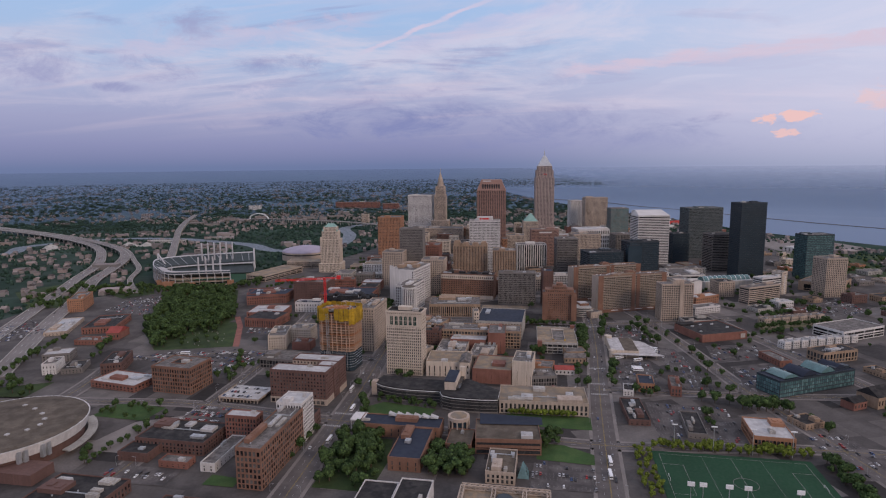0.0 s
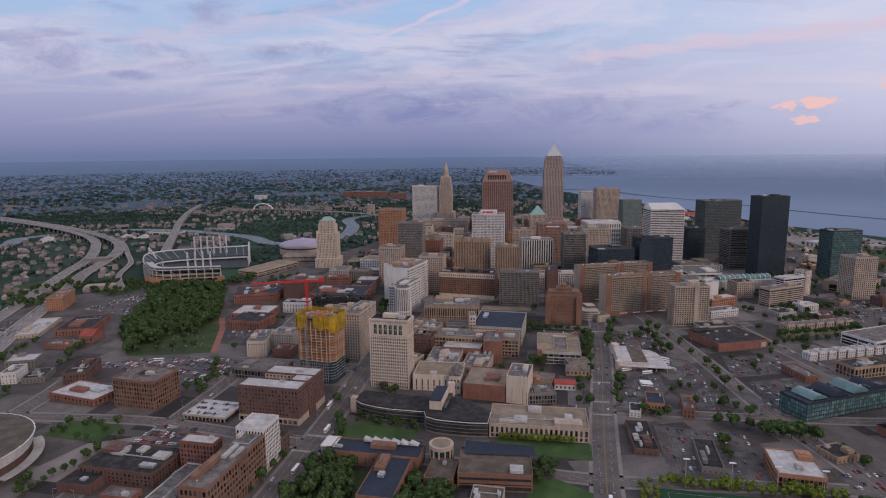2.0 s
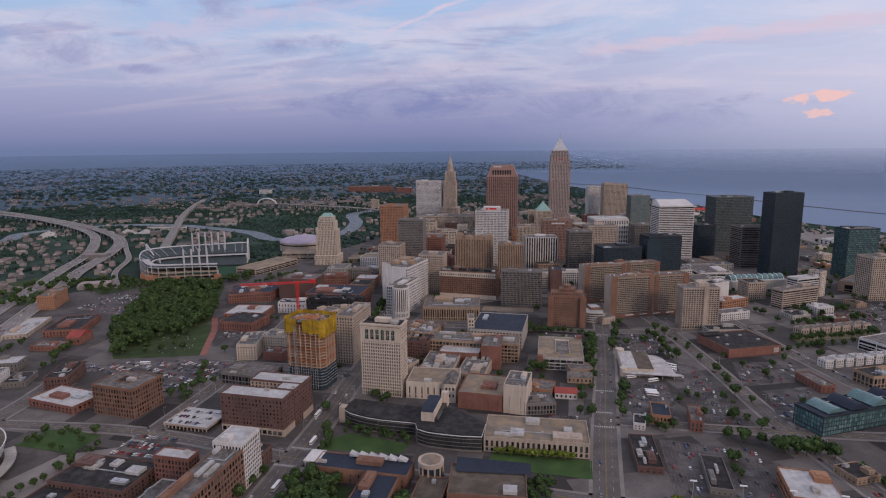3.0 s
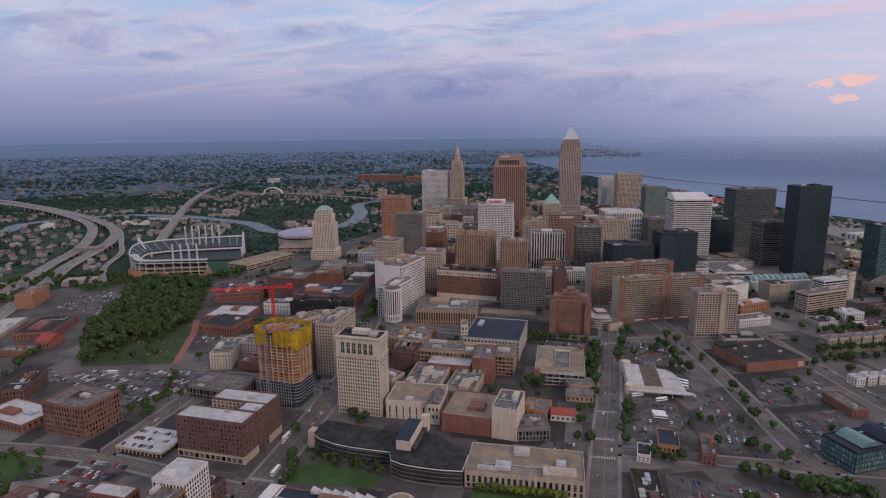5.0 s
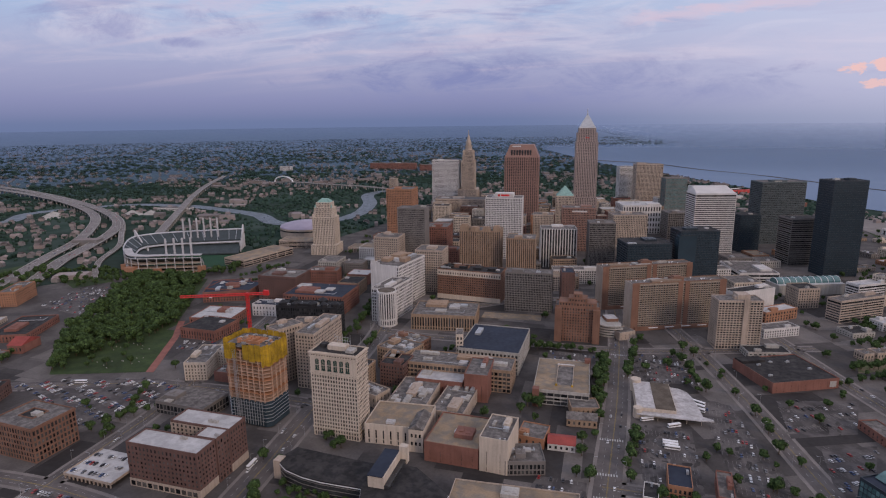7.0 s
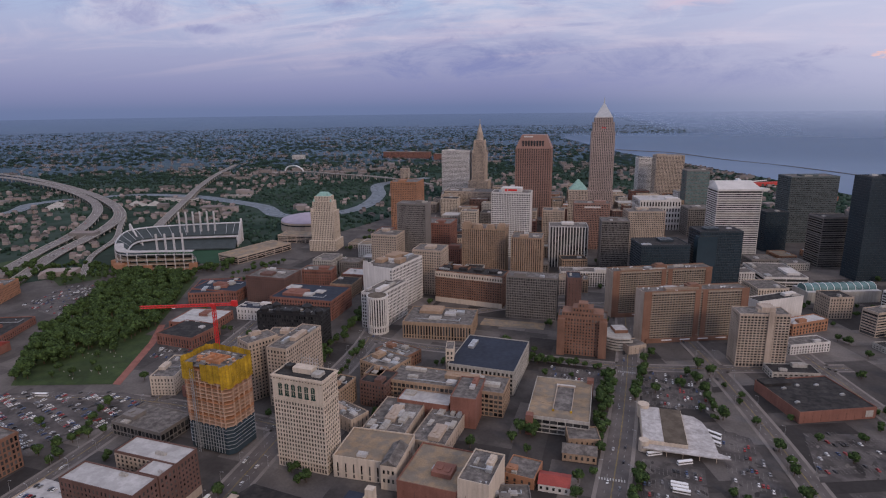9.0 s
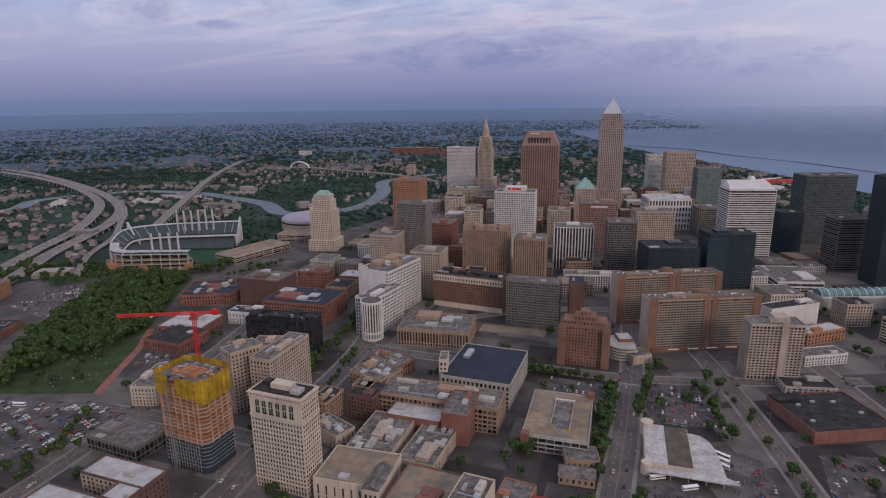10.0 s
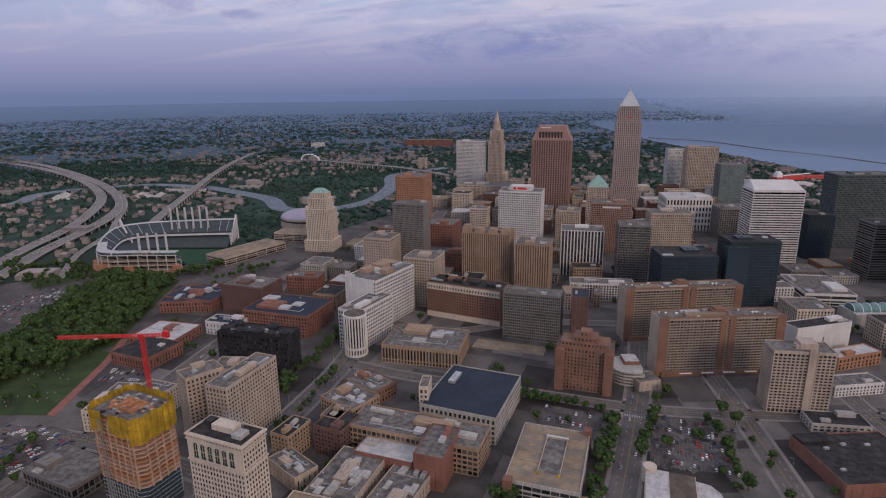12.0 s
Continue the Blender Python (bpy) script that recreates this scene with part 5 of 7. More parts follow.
# ---- tower under construction ----
t = tagged(empty("unfinished_tower", -247, 661, 0, -4), "unfinished concrete tower wrapped in yellow safety netting", "construction site")
cut = lambda w, d, c: [(-w / 2 + c, -d / 2), (w / 2 - c, -d / 2), (w / 2, -d / 2 + c), (w / 2, d / 2 - c), (w / 2 - c, d / 2), (-w / 2 + c, d / 2), (-w / 2, d / 2 - c), (-w / 2, -d / 2 + c)]
part("core", Solid().prism(cut(30, 20, 3), 0, 72), "dark_panel", t)
for i in range(21):
    zz = 6 + i * 3.2
    part("floor_slab", Solid().prism(cut(45, 33, 4) if zz > 24 else cut(44.9, 32.9, 4), zz, zz + (0.75 if zz > 24 else 0.35)), ("slab" if i % 4 else "rust") if zz > 24 else "metal", t)
for i in range(18):
    zz = 6 + i * 3.2
    if i >= 7:
        e = Solid()
        for a, b in zip(cut(45.3, 33.3, 4), cut(45.3, 33.3, 4)[1:] + cut(45.3, 33.3, 4)[:1]):
            e.beam((*a, zz + 1.7), (*b, zz + 1.7), 0.1)
        part("guard_rail", e, "rust", t)
for px, py in [(-17, -16), (-11, -16), (-4, -16), (2, -16), (8, -16), (14, -16), (18, -16), (22, -9), (22, -3), (22, 3), (22, 9), (-22, -9), (-22, 0), (-22, 9), (0, 16), (10, 16), (-10, 16)]:
    part("column", Solid().box(px - 0.45, px + 0.45, py - 0.45, py + 0.45, 24, 70), "slab", t)
g = Solid().prism(cut(44.4, 32.4, 4), 1, 25)
part("glass_cladding", g, "smooth_glass", t)
for i in range(12):
    part("cladding_fin", Solid().box(-15 + i * 2.7, -14.6 + i * 2.7, -16.7, -16.25, 2, 24), "metal", t)
net = cut(48, 36, 5)
for k, (a, b) in enumerate(zip(net, net[1:] + net[:1])):
    zlo = 58 if k in (1, 2, 3) else (62 if k == 0 else 60)
    d = Vector((b[0] - a[0], b[1] - a[1]))
    n = 6 if d.length > 20 else 3
    for i in range(n):
        if k == 0 and i == 2 or k == 7 and i == 1:
            continue
        p, q = Vector(a) + d * (i / n), Vector(a) + d * ((i + 0.94) / n)
        o2 = Vector((d.y, -d.x)).normalized() * 0.15
        part("safety_net", Solid().prism([tuple(p), tuple(q), tuple(q - o2), tuple(p - o2)][::-1], zlo + (i % 2) * 1.2, 77 + (i % 3) * 0.5), "yellow", t, "yellow safety netting panel")
part("top_deck", Solid().prism(cut(44, 32, 4), 73, 73.6), "roof_grey", t)
drng = random.Random(8)
for i in range(46):
    dx, dy = drng.uniform(-19, 19), drng.uniform(-13.5, 13.5)
    dw, dd = drng.uniform(0.3, 2.2), drng.uniform(0.3, 1.4)
    part("building_material", Solid().box(dx - dw, dx + dw, dy - dd, dy + dd, 73.6, 73.9 + drng.random() * 1.1), drng.choice(["rust", "metal", "slab", "roof_dark", "concrete"]), t)
form = Solid()
for i in range(9):
    form.box(-10 + i * 2.2, -9.4 + i * 2.2, -6, 5, 73.6, 74.6 + (i % 3) * 0.8)
form.box(-11, 10, -7, -6.4, 73.6, 76).box(-11, 10, 5, 5.6, 73.6, 76)
part("formwork", form, "rust", t, kind="stuff")
hoist = Solid()
for px in (-10, -7.4):
    for py in (-18.8, -17):
        hoist.beam((px, py, 0), (px, py, 72), 0.12)
for i in range(36):
    hoist.beam((-10, -18.8, i * 2), (-7.4, -18.8, i * 2 + 2), 0.08).beam((-10, -18.8, i * 2), (-7.4, -18.8, i * 2), 0.08)
part("hoist_mast", hoist, "metal", t)

# ---- tower crane ----
t = tagged(empty("tower_crane", -284, 708, 0, 0), "red lattice tower crane beside the building site", "crane")


def lattice(a, b, r, step, bar):
    s = Solid()
    a, b = Vector(a), Vector(b)
    d = (b - a).normalized()
    u = d.cross(Vector((0, 0, 1)) if abs(d.z) < 0.9 else Vector((1, 0, 0))).normalized() * r
    v = d.cross(u).normalized() * r
    corners = [u + v, u - v, -u - v, v - u]
    for c in corners:
        s.beam(a + c, b + c, bar)
    n = int((b - a).length / step)
    for i in range(n):
        p, q = a + d * step * i, a + d * step * (i + 1)
        for k in range(4):
            s.beam(p + corners[k], q + corners[(k + 1) % 4], bar * 0.6)
    return s


part("mast", lattice((0, 0, 0), (0, 0, 99), 1.1, 3, 0.22), "crane_red", t)
JIB = Vector((-58.9, -26.3, 0)).normalized()
part("jib", lattice(JIB * 2 + Vector((0, 0, 100.5)), JIB * 62 + Vector((0, 0, 101)), 0.9, 2.5, 0.2), "crane_red", t)
part("counter_jib", lattice(JIB * -1 + Vector((0, 0, 100.5)), JIB * -20 + Vector((0, 0, 100.5)), 0.9, 2.5, 0.2), "crane_red", t)
cw = JIB * -18
part("counterweight", Solid().box(cw.x - 2.6, cw.x + 2.6, cw.y - 1.3, cw.y + 1.3, 98.6, 103.5), "crane_red", t)
part("cab", Solid().box(-1.4, 1.4, -2.4, 0.4, 99, 102).box(-1.2, 1.2, -2.5, -2.4, 100, 101.6), "crane_red", t)
part("trolley", Solid().box(JIB.x * 34 - 1, JIB.x * 34 + 1, JIB.y * 34 - 1, JIB.y * 34 + 1, 98.6, 99.5), "steel_white", t)

B("link_block", "tan stone office link with a brick back wall", -250.8, 763.2, 30, 24, 57, 16, "beige", "roof_grey", 3.2, 3.5, 0.5, 0.5, units=2)

# ---- stadium ----
SX, SY = -770.0, 1180.0
t = tagged(empty("ballpark", SX, SY, 0, 0), "white steel baseball stadium with tall light towers", "stadium")
# the stands run from the near end round the left corner to the far wing: outer and inner edge
OUT = smooth([(x - SX, y - SY, 29 + 1.0 * k) for k, (x, y) in enumerate([(-645, 1094), (-700, 1071), (-755, 1050), (-800, 1082), (-855, 1140), (-893, 1200), (-880, 1235), (-845, 1260), (-790, 1286), (-738, 1309), (-708, 1316)])], 4)
INN = smooth([(x - SX, y - SY, 3) for x, y in [(-668, 1136), (-718, 1116), (-762, 1100), (-792, 1118), (-815, 1150), (-822, 1172), (-805, 1190), (-775, 1206), (-730, 1222), (-690, 1236), (-672, 1242)]], 4)


def tier(f0, f1, z0, z1, thick, span=(0, 41)):
    """A sloping band between two shares of the way from the field to the outer edge; heights as shares of the rim's."""
    q = Solid()
    rows = list(zip(INN, OUT))[span[0]:span[1]]
    for a, b in rows:
        for f, z in ((f0, z0), (f1, z1)):
            p = (a[0] + (b[0] - a[0]) * f, a[1] + (b[1] - a[1]) * f)
            q.v += [(*p, z * b[2]), (*p, z * b[2] - thick)]
    n = len(rows)
    q.f = [(4 * i + c, 4 * i + d, 4 * i + 4 + d, 4 * i + 4 + c) for i in range(n - 1) for c, d in ((0, 2), (2, 3), (3, 1), (1, 0))] + [(0, 1, 3, 2), (4 * n - 4, 4 * n - 2, 4 * n - 1, 4 * n - 3)]
    q.mi = [0] * len(q.f)
    return q


field = Solid()
ring = [(p[0], p[1]) for p in INN] + [(-655 - SX, 1209 - SY), (-636 - SX, 1150 - SY)]
part("field", field.prism(ring[::-1], 0.02, 0.3), "turf", t)
part("infield", Solid().prism(circle(18, 24, -18, -28), 0.3, 0.36), "dirt", t)
part("lower_stand", tier(0.0, 0.5, 0.1, 0.42, 2.5), "seats", t, "dark green seating tier")
part("mezzanine", tier(0.42, 0.56, 0.52, 0.56, 1.2), "truss", t)
part("upper_stand", tier(0.48, 0.97, 0.62, 0.99, 2.0), "seats", t, "dark green upper seating tier")
part("upper_rim", tier(0.965, 1.01, 1.02, 1.04, 1.3), "truss", t)
part("front_roof", tier(0.55, 0.98, 1.1, 1.16, 0.8, (0, 14)), "roof_worn", t, "pale roof over the near stand")
for zz in (0.2, 0.45, 0.7):
    part("concourse_slab", tier(0.72, 1.03, zz, zz, 1.0), "beige", t)
part("outer_base", tier(0.98, 1.0, 0.16, 0.16, 5.0), "orange_brick", t)
for k, (a, b) in enumerate(zip(INN, OUT)):
    part("outer_column", Solid().beam((b[0], b[1], 0), (b[0], b[1], b[2] * 1.04), 0.55), "truss", t)
    if k % 2 == 0:
        c = (b[0] + (a[0] - b[0]) * 0.5, b[1] + (a[1] - b[1]) * 0.5)
        part("aisle", Solid().beam((*c, b[2] * 0.635), (b[0] + (a[0] - b[0]) * 0.03, b[1] + (a[1] - b[1]) * 0.03, b[2] * 1.0), 0.4), "metal", t)
        part("raker", Solid().beam((*c, b[2] * 0.55), (b[0], b[1], b[2] * 0.9), 0.5).beam((*c, 0), (*c, b[2] * 0.55), 0.5), "truss", t)
for k, w, h in ((0, 5, 14), (5, 5, 13), (8, 9, 17), (11, 6, 15)):
    b = OUT[k]
    part("stair_block", Solid().box(b[0] - w, b[0] + w, b[1] - w, b[1] + w, 0, h), "orange_brick", t, "tan brick stair block")
for k, zz in ((21, 47), (40, 48)):
    a, b = INN[k], OUT[k]
    m = (a[0] + (b[0] - a[0]) * 0.35, a[1] + (b[1] - a[1]) * 0.35)
    fin = Solid().beam((*m, 6), (b[0], b[1], zz), 1.2).beam((b[0], b[1], 0), (b[0], b[1], zz), 1.4).beam((*m, 0), (*m, 22), 1.0)
    for i in range(6):
        f = i / 6
        p, q = (m[0] + (b[0] - m[0]) * f, m[1] + (b[1] - m[1]) * f), (m[0] + (b[0] - m[0]) * (f + 1 / 6), m[1] + (b[1] - m[1]) * (f + 1 / 6))
        zt = 8 + (zz - 8) * (f + 1 / 6)
        fin.beam((*p, 0), (*q, zt), 0.5).beam((*q, 0), (*q, zt), 0.5).beam((*p, zt * 0.5), (*q, zt * 0.5), 0.5)
    part("end_truss", fin, "truss", t, "white steel end truss")
for (x0, y0), (x1, y1), n, base_z, top_z in (((-711, 1087), (-673, 1106), 4, 26, 62), ((-804, 1247), (-742, 1276), 6, 24, 69)):
    for i in range(n):
        f = i / (n - 1)
        m = lattice((0, 0, base_z), (0, 0, top_z), 0.9, 4, 0.32).box(-1.3, 1.3, -0.5, 0.5, base_z + (top_z - base_z) * 0.55, top_z)
        o = part("light_tower", m, "truss", t)
        o.matrix_local = pose(x0 + (x1 - x0) * f - SX, y0 + (y1 - y0) * f - SY, 0)

# ---- far arena with a shallow dome ----
t = tagged(empty("domed_arena", -640, 1470, 0, 10), "tan arena under a shallow lavender roof", "arena")
part("wall", Solid().prism(circle(28, 62), 0, 22), "beige", t)
part("wall_band", Solid().prism(circle(28, 62.5), 15, 18), "glass", t)
dome = Solid()
prev = 62
for k in range(1, 6):
    r = 62 * math.cos(k * math.pi / 12)
    dome.prism(circle(28, prev), 22 + (k - 1) * 2.6, 22 + k * 2.6, 0, circle(28, r))
    prev = r
part("dome", dome, "purple_roof", t)
B("tan_garage", "tan parking garage beside the ballpark", -606, 1218, 52, 128, 13, -14, "beige", "roof_tan", 20, 3.4, 0.05, 0.45, units=0)
B("tan_garage", "long tan parking garage by the arena", -590, 1350, 80, 44, 15, 8, "beige", "roof_tan", 20, 3.4, 0.05, 0.45, units=0)

# ---- round arena by the university ----
t = tagged(empty("round_arena", -470, 413, 0, 0), "round arena with a brown roof and white rim", "arena")
part("wall", Solid().prism(circle(40, 60), 0, 12), "brown_brick", t)
part("rim", Solid().prism(circle(40, 63), 12, 21.5, 0, circle(40, 66)), "white", t, "white flaring concrete rim")
part("roof", Solid().prism(circle(40, 65), 21.5, 22.5, 0, circle(40, 60)), "roof_brown", t, "brown gravel roof")
for a in range(-60, 70, 16):
    part("roof_vent", Solid().box(35 * math.cos(radians(a * 1.7)) - 1.5, 35 * math.cos(radians(a * 1.7)) + 1.5, 40 * math.sin(radians(a)) - 1.5, 40 * math.sin(radians(a)) + 1.5, 22.5, 23.5), "roof_white", t)
for a in (-35, -31, -20, -16):
    part("rim_duct", Solid().box(64.5 * math.cos(radians(a)) - 1.5, 64.5 * math.cos(radians(a)) + 1.5, 64.5 * math.sin(radians(a)) - 1.5, 64.5 * math.sin(radians(a)) + 1.5, 8, 19), "metal", t)
part("stair_ring", Solid().prism(circle(20, 71, a0=-5, a1=60) + circle(20, 63, a0=-5, a1=60)[::-1], 5, 6), "concrete", t)
wing = Solid().box(40, 78, -52, -30, 0, 9)
part("brick_wing", wing, "brown_brick", t)

# ---- campus ----
t = tagged(empty("student_centre", -110, 580, 0, 0), "curved glass student centre with dark roof", "building")
def curved(pts, back, z0, z1):
    return Solid().prism(pts + back, z0, z1)
wing1 = [(-72, 3), (-60, -6), (-44, -11), (-28, -13), (-12, -13), (4, -13)]
wing2 = [(4, -15), (8, -25), (18, -29), (32, -30), (48, -30), (64, -28)]
for nm, pts, back, hh in (("west_wing", wing1, [(4, 16), (-66, 22)], 13.5), ("east_wing", wing2, [(64, -6), (34, 18), (4, 22)], 14.5)):
    w = part(nm, curved(pts, back, 0, hh), "glass", t)
    ctr = Vector((sum(p[0] for p in pts + back) / 8, sum(p[1] for p in pts + back) / 8))
    grow = lambda k: [tuple(ctr + (Vector(p) - ctr) * k) for p in pts + back]
    part("roof", Solid().prism(grow(1.01), hh, hh + 0.8), "roof_dark", w)
    for zz in (0.2, 4.2, 7.6, 11.0):
        part("floor_band", Solid().prism(grow(1.015), zz, zz + (0.45 if zz > 1 else 1.5)), "grey_panel", w)
    part("white_fascia", Solid().prism(grow(1.018), hh - 1.0, hh - 0.4), "steel_white", w)
part("entrance_pier", Solid().box(-74, -68, 0, 8, 0, 15), "beige", t)
part("stair_box", Solid().box(8, 20, -12, 22, 14.5, 24), "cream", t)
part("stair_box_roof", Solid().box(7.6, 19, -12.5, 22.5, 24, 24.6), "roof_blue", t)
part("skylight_strip", Solid().box(20, 24, -12, 24, 14.5, 18), "glass", t)
part("lift_core", Solid().box(19, 25, 22, 27, 14.5, 28), "cream", t)

t = tagged(empty("rotunda", -77, 501, 0, 0), "round drum of pale columns on a brick hall", "building")
part("drum_core", Solid().prism(circle(24, 8.0), 0, 17), "smooth_glass", t)
part("drum_base", Solid().prism(circle(24, 10), 0, 7), "brown_brick", t)
part("drum_ring", Solid().prism(circle(24, 10), 15.5, 18.5), "beige", t)
for a in range(0, 360, 30):
    part("column", Solid().prism(circle(6, 0.7, 9.3 * math.cos(radians(a)), 9.3 * math.sin(radians(a))), 7, 15.5), "beige", t)
part("cap", Solid().prism(circle(24, 7.5), 18.5, 18.8), "roof_tan", t)

B("campus_hall", "brown brick campus hall with blue-black roof", -130, 497, 76, 22, 11, 0, "brick_mid", "roof_blue", 7, 9, 0.85, 0.7, units=2)
B("campus_hall", "brick campus wing with skylight roof strips", -111, 457, 27, 56, 11, 0, "brick_mid", "roof_blue", 7, 9, 0.85, 0.7, units=2)
B("campus_hall", "striped brick campus hall with a long blue-black roof", -32, 490, 56, 40, 13, 6, "brick_mid", "roof_brown", 40, 4, 0.02, 0.75, units=1)
B("campus_hall", "low brick link with dark windows", -72, 478, 22, 30, 9, 0, "brick_mid", "roof_brown", 5, 6, 0.4, 0.5, units=1)
t = tagged(empty("sawtooth_skylight", -120, 507, 12, 0), "white sawtooth skylights on the campus hall roof", "skylight")
for i in range(6):
    x0 = -24 + i * 8
    s = Solid().add([(x0, -3, 0), (x0 + 7, -3, 0), (x0, -3, 2.6), (x0, 3, 0), (x0 + 7, 3, 0), (x0, 3, 2.6)], [(0, 1, 2), (3, 5, 4), (0, 2, 5, 3), (1, 4, 5, 2), (0, 3, 4, 1)])
    part("skylight", s, "roof_white", t)
t = tagged(empty("roof_canopy", -172, 501, 0, 0), "white canopy at the campus corner", "canopy")
part("canopy_slab", Solid().box(-6, 6, -9, 9, 10.5, 11.5), "white", t)
for sx in (-5, 5):
    for sy in (-8, 8):
        part("post", Solid().box(sx - 0.3, sx + 0.3, sy - 0.3, sy + 0.3, 0, 10.5), "white", t)
t = tagged(empty("sloped_roof", -30, 507, 14, 6), "blue-black sloping roof over the campus hall", "roof")
part("slope", Solid().add([(-28, -8, 0), (28, -8, 0), (28, 6, 0), (-28, 6, 0), (-28, 6, 4), (28, 6, 1)], [(0, 3, 2, 1), (0, 1, 5, 4), (2, 3, 4, 5), (0, 4, 3), (1, 2, 5)]), "roof_blue", t)
B("seminar_house", "small beige campus house with a brown roof", -33, 441, 23, 38, 9.5, 0, "beige", "roof_brown", 4, 4, 0.5, 0.45, units=6)
t = tagged(empty("glass_pyramid", -16, 440, 0, 0), "small glass pyramid beside the campus house", "skylight")
part("glass", pyramid(9, 14, 0, 11, 0.5, 0.5), "teal_glass", t)
B("gymnasium", "flat dark roofed campus hall with white edge", -118, 366, 26, 50, 12, 0, "white", "roof_dark", 6, 8, 0.8, 0.6, units=1)
B("gymnasium", "flat dark roofed campus wing with white edge", -92, 370, 24, 52, 13, 0, "white", "roof_dark", 6, 8, 0.8, 0.6, units=1)
t = tagged(empty("truss_roof_hall", -27, 376, 0, 0), "hall under pink steel roof trusses", "building")
part("wall", Solid().box(-32, 32, -26, 22, 0, 9), "beige", t)
part("roof", Solid().box(-31, 31, -25, 21, 9, 9.4), "roof_tan", t)
for yy in (-24, 20):
    part("truss", lattice((-32, yy, 11.5), (32, yy, 11.5), 1.5, 4, 0.35), "beige", t)
for xx in (-31, -8, 14, 31):
    part("truss", lattice((xx, -24, 11.5), (xx, 20, 11.5), 1.3, 4, 0.3), "beige", t)
part("round_vent", Solid().prism(circle(18, 6, 0, 8), 9.4, 12).prism(circle(18, 4.8, 0, 8), 12, 12.6), "dark_panel", t)

# ---- loft block annexes and low blocks south of it ----
B("red_loft_wing", "red brick loft wing with a chimney", -266, 460, 30, 13, 25, 0, "red_brick", "roof_white", 3, 4, 0.45, 0.4, single="s", units=1)
B("white_loft_end", "white loft end with many windows", -223, 474, 24, 26, 37, 0, "white", "roof_white", 2.6, 3.6, 0.4, 0.35, single="e", units=2)
B("long_shed", "long low shed with a grey roof", -268, 428, 13, 50, 7, 0, "white", "roof_grey", 6, 6, 0.8, 0.6, ground=4, units=1)
B("green_brick_block", "small brick block with a green side wall", -341, 419, 28, 20, 7, 0, "brown_brick", "roof_dark", 6, 6, 0.9, 0.6, ground=4, units=1)
B("low_brick", "low red brick garage with grey roof", -300, 410, 26, 12, 5, 0, "red_brick", "roof_grey", 5, 4, 0.7, 0.5, ground=3, units=1)
bb = B("billboard_block", "brown brick flats with a dark roof and wall sign", -340, 350, 60, 36, 9, 0, "brown_brick", "roof_dark", 3.4, 3.4, 0.5, 0.45, ground=4, units=7)
part("wall_sign", Solid().box(-30.4, -30.1, -17, 17, 1.5, 8.5), "white", bb, "white advertising board")
cu = bpy.data.curves.new("sign_word", "FONT")
cu.body, cu.size, cu.extrude, cu.align_x, cu.align_y = "family.", 4.2, 0.03, "CENTER", "CENTER"
cu.materials.append(M["roof_blue"])
bd = part("street_sign", Solid().box(-9, 9, -18.3, -18.05, 1.5, 8.6), "white", bb, "white advertising board with one word")
word = new("sign_word", cu)
word.parent = bd
word.matrix_local = pose(0, -18.36, 5, 90, 0, 0)
B("flat_block", "dark roofed low block beside the loft", -250, 345, 44, 22, 7, 0, "brown_brick", "roof_dark", 4, 4, 0.5, 0.5, ground=3, units=6)

# ---- deck of the small parking garage beside the student housing ----
t = tagged(empty("parking_deck_low", -316, 556, 0, -2), "low concrete parking deck full of cars", "parking deck")
part("deck", Solid().box(-23, 23, -18, 18, 3.4, 4), "roof_white", t)
part("parapet", Solid().box(-23, 23, -18.3, -18, 3, 5).box(-23.3, -23, -18, 18, 3, 5).box(23, 23.3, -18, 18, 3, 5), "beige", t)
for i in range(12):
    part("column", Solid().box(-22.5 + i * 4, -21.7 + i * 4, -18, -17.2, 0, 3.4), "beige", t)

# ---- terminal with curved canopy ----
t = tagged(empty("bus_terminal", 104, 775, 0, 2), "cream streamline bus station with a white curved canopy", "bus station")
part("hall", Solid().prism([(-22, -26), (12, -26), (12, 30), (-22, 30)], 0, 8.5), "cream", t)
part("hall_roof", Solid().box(-21.5, -6, -25.5, 29.5, 8.5, 9.2), "roof_worn", t)
part("hall_roof_dark", Solid().box(-5.6, 11.6, -25.5, 29.5, 8.5, 8.9), "roof_brown", t)
part("corner_drum", Solid().prism(circle(16, 5, -19, 29), 0, 12), "cream", t)
part("corner_drum", Solid().prism(circle(16, 4, -21, -27), 0, 9.5), "cream", t)
part("canopy", Solid().prism([(12.1, -26), (34, -26), (33, -8), (31, 8), (28, 20), (22, 27), (12.1, 29)], 5.0, 5.8), "roof_worn", t, "white curved canopy over the bus bays")
part("front_canopy", Solid().prism([(-22, -33), (30, -34), (42, -33), (40, -29), (34, -26.1), (-22, -26.1)], 4.8, 5.6), "roof_worn", t)
for px in (-16, -4, 8, 20, 32):
    part("canopy_post", Solid().box(px - 0.2, px + 0.2, -32, -31.6, 0, 4.8), "cream", t)
part("window_band", Solid().box(-20, 10, -26.15, -26.0, 2, 5), "glass", t)

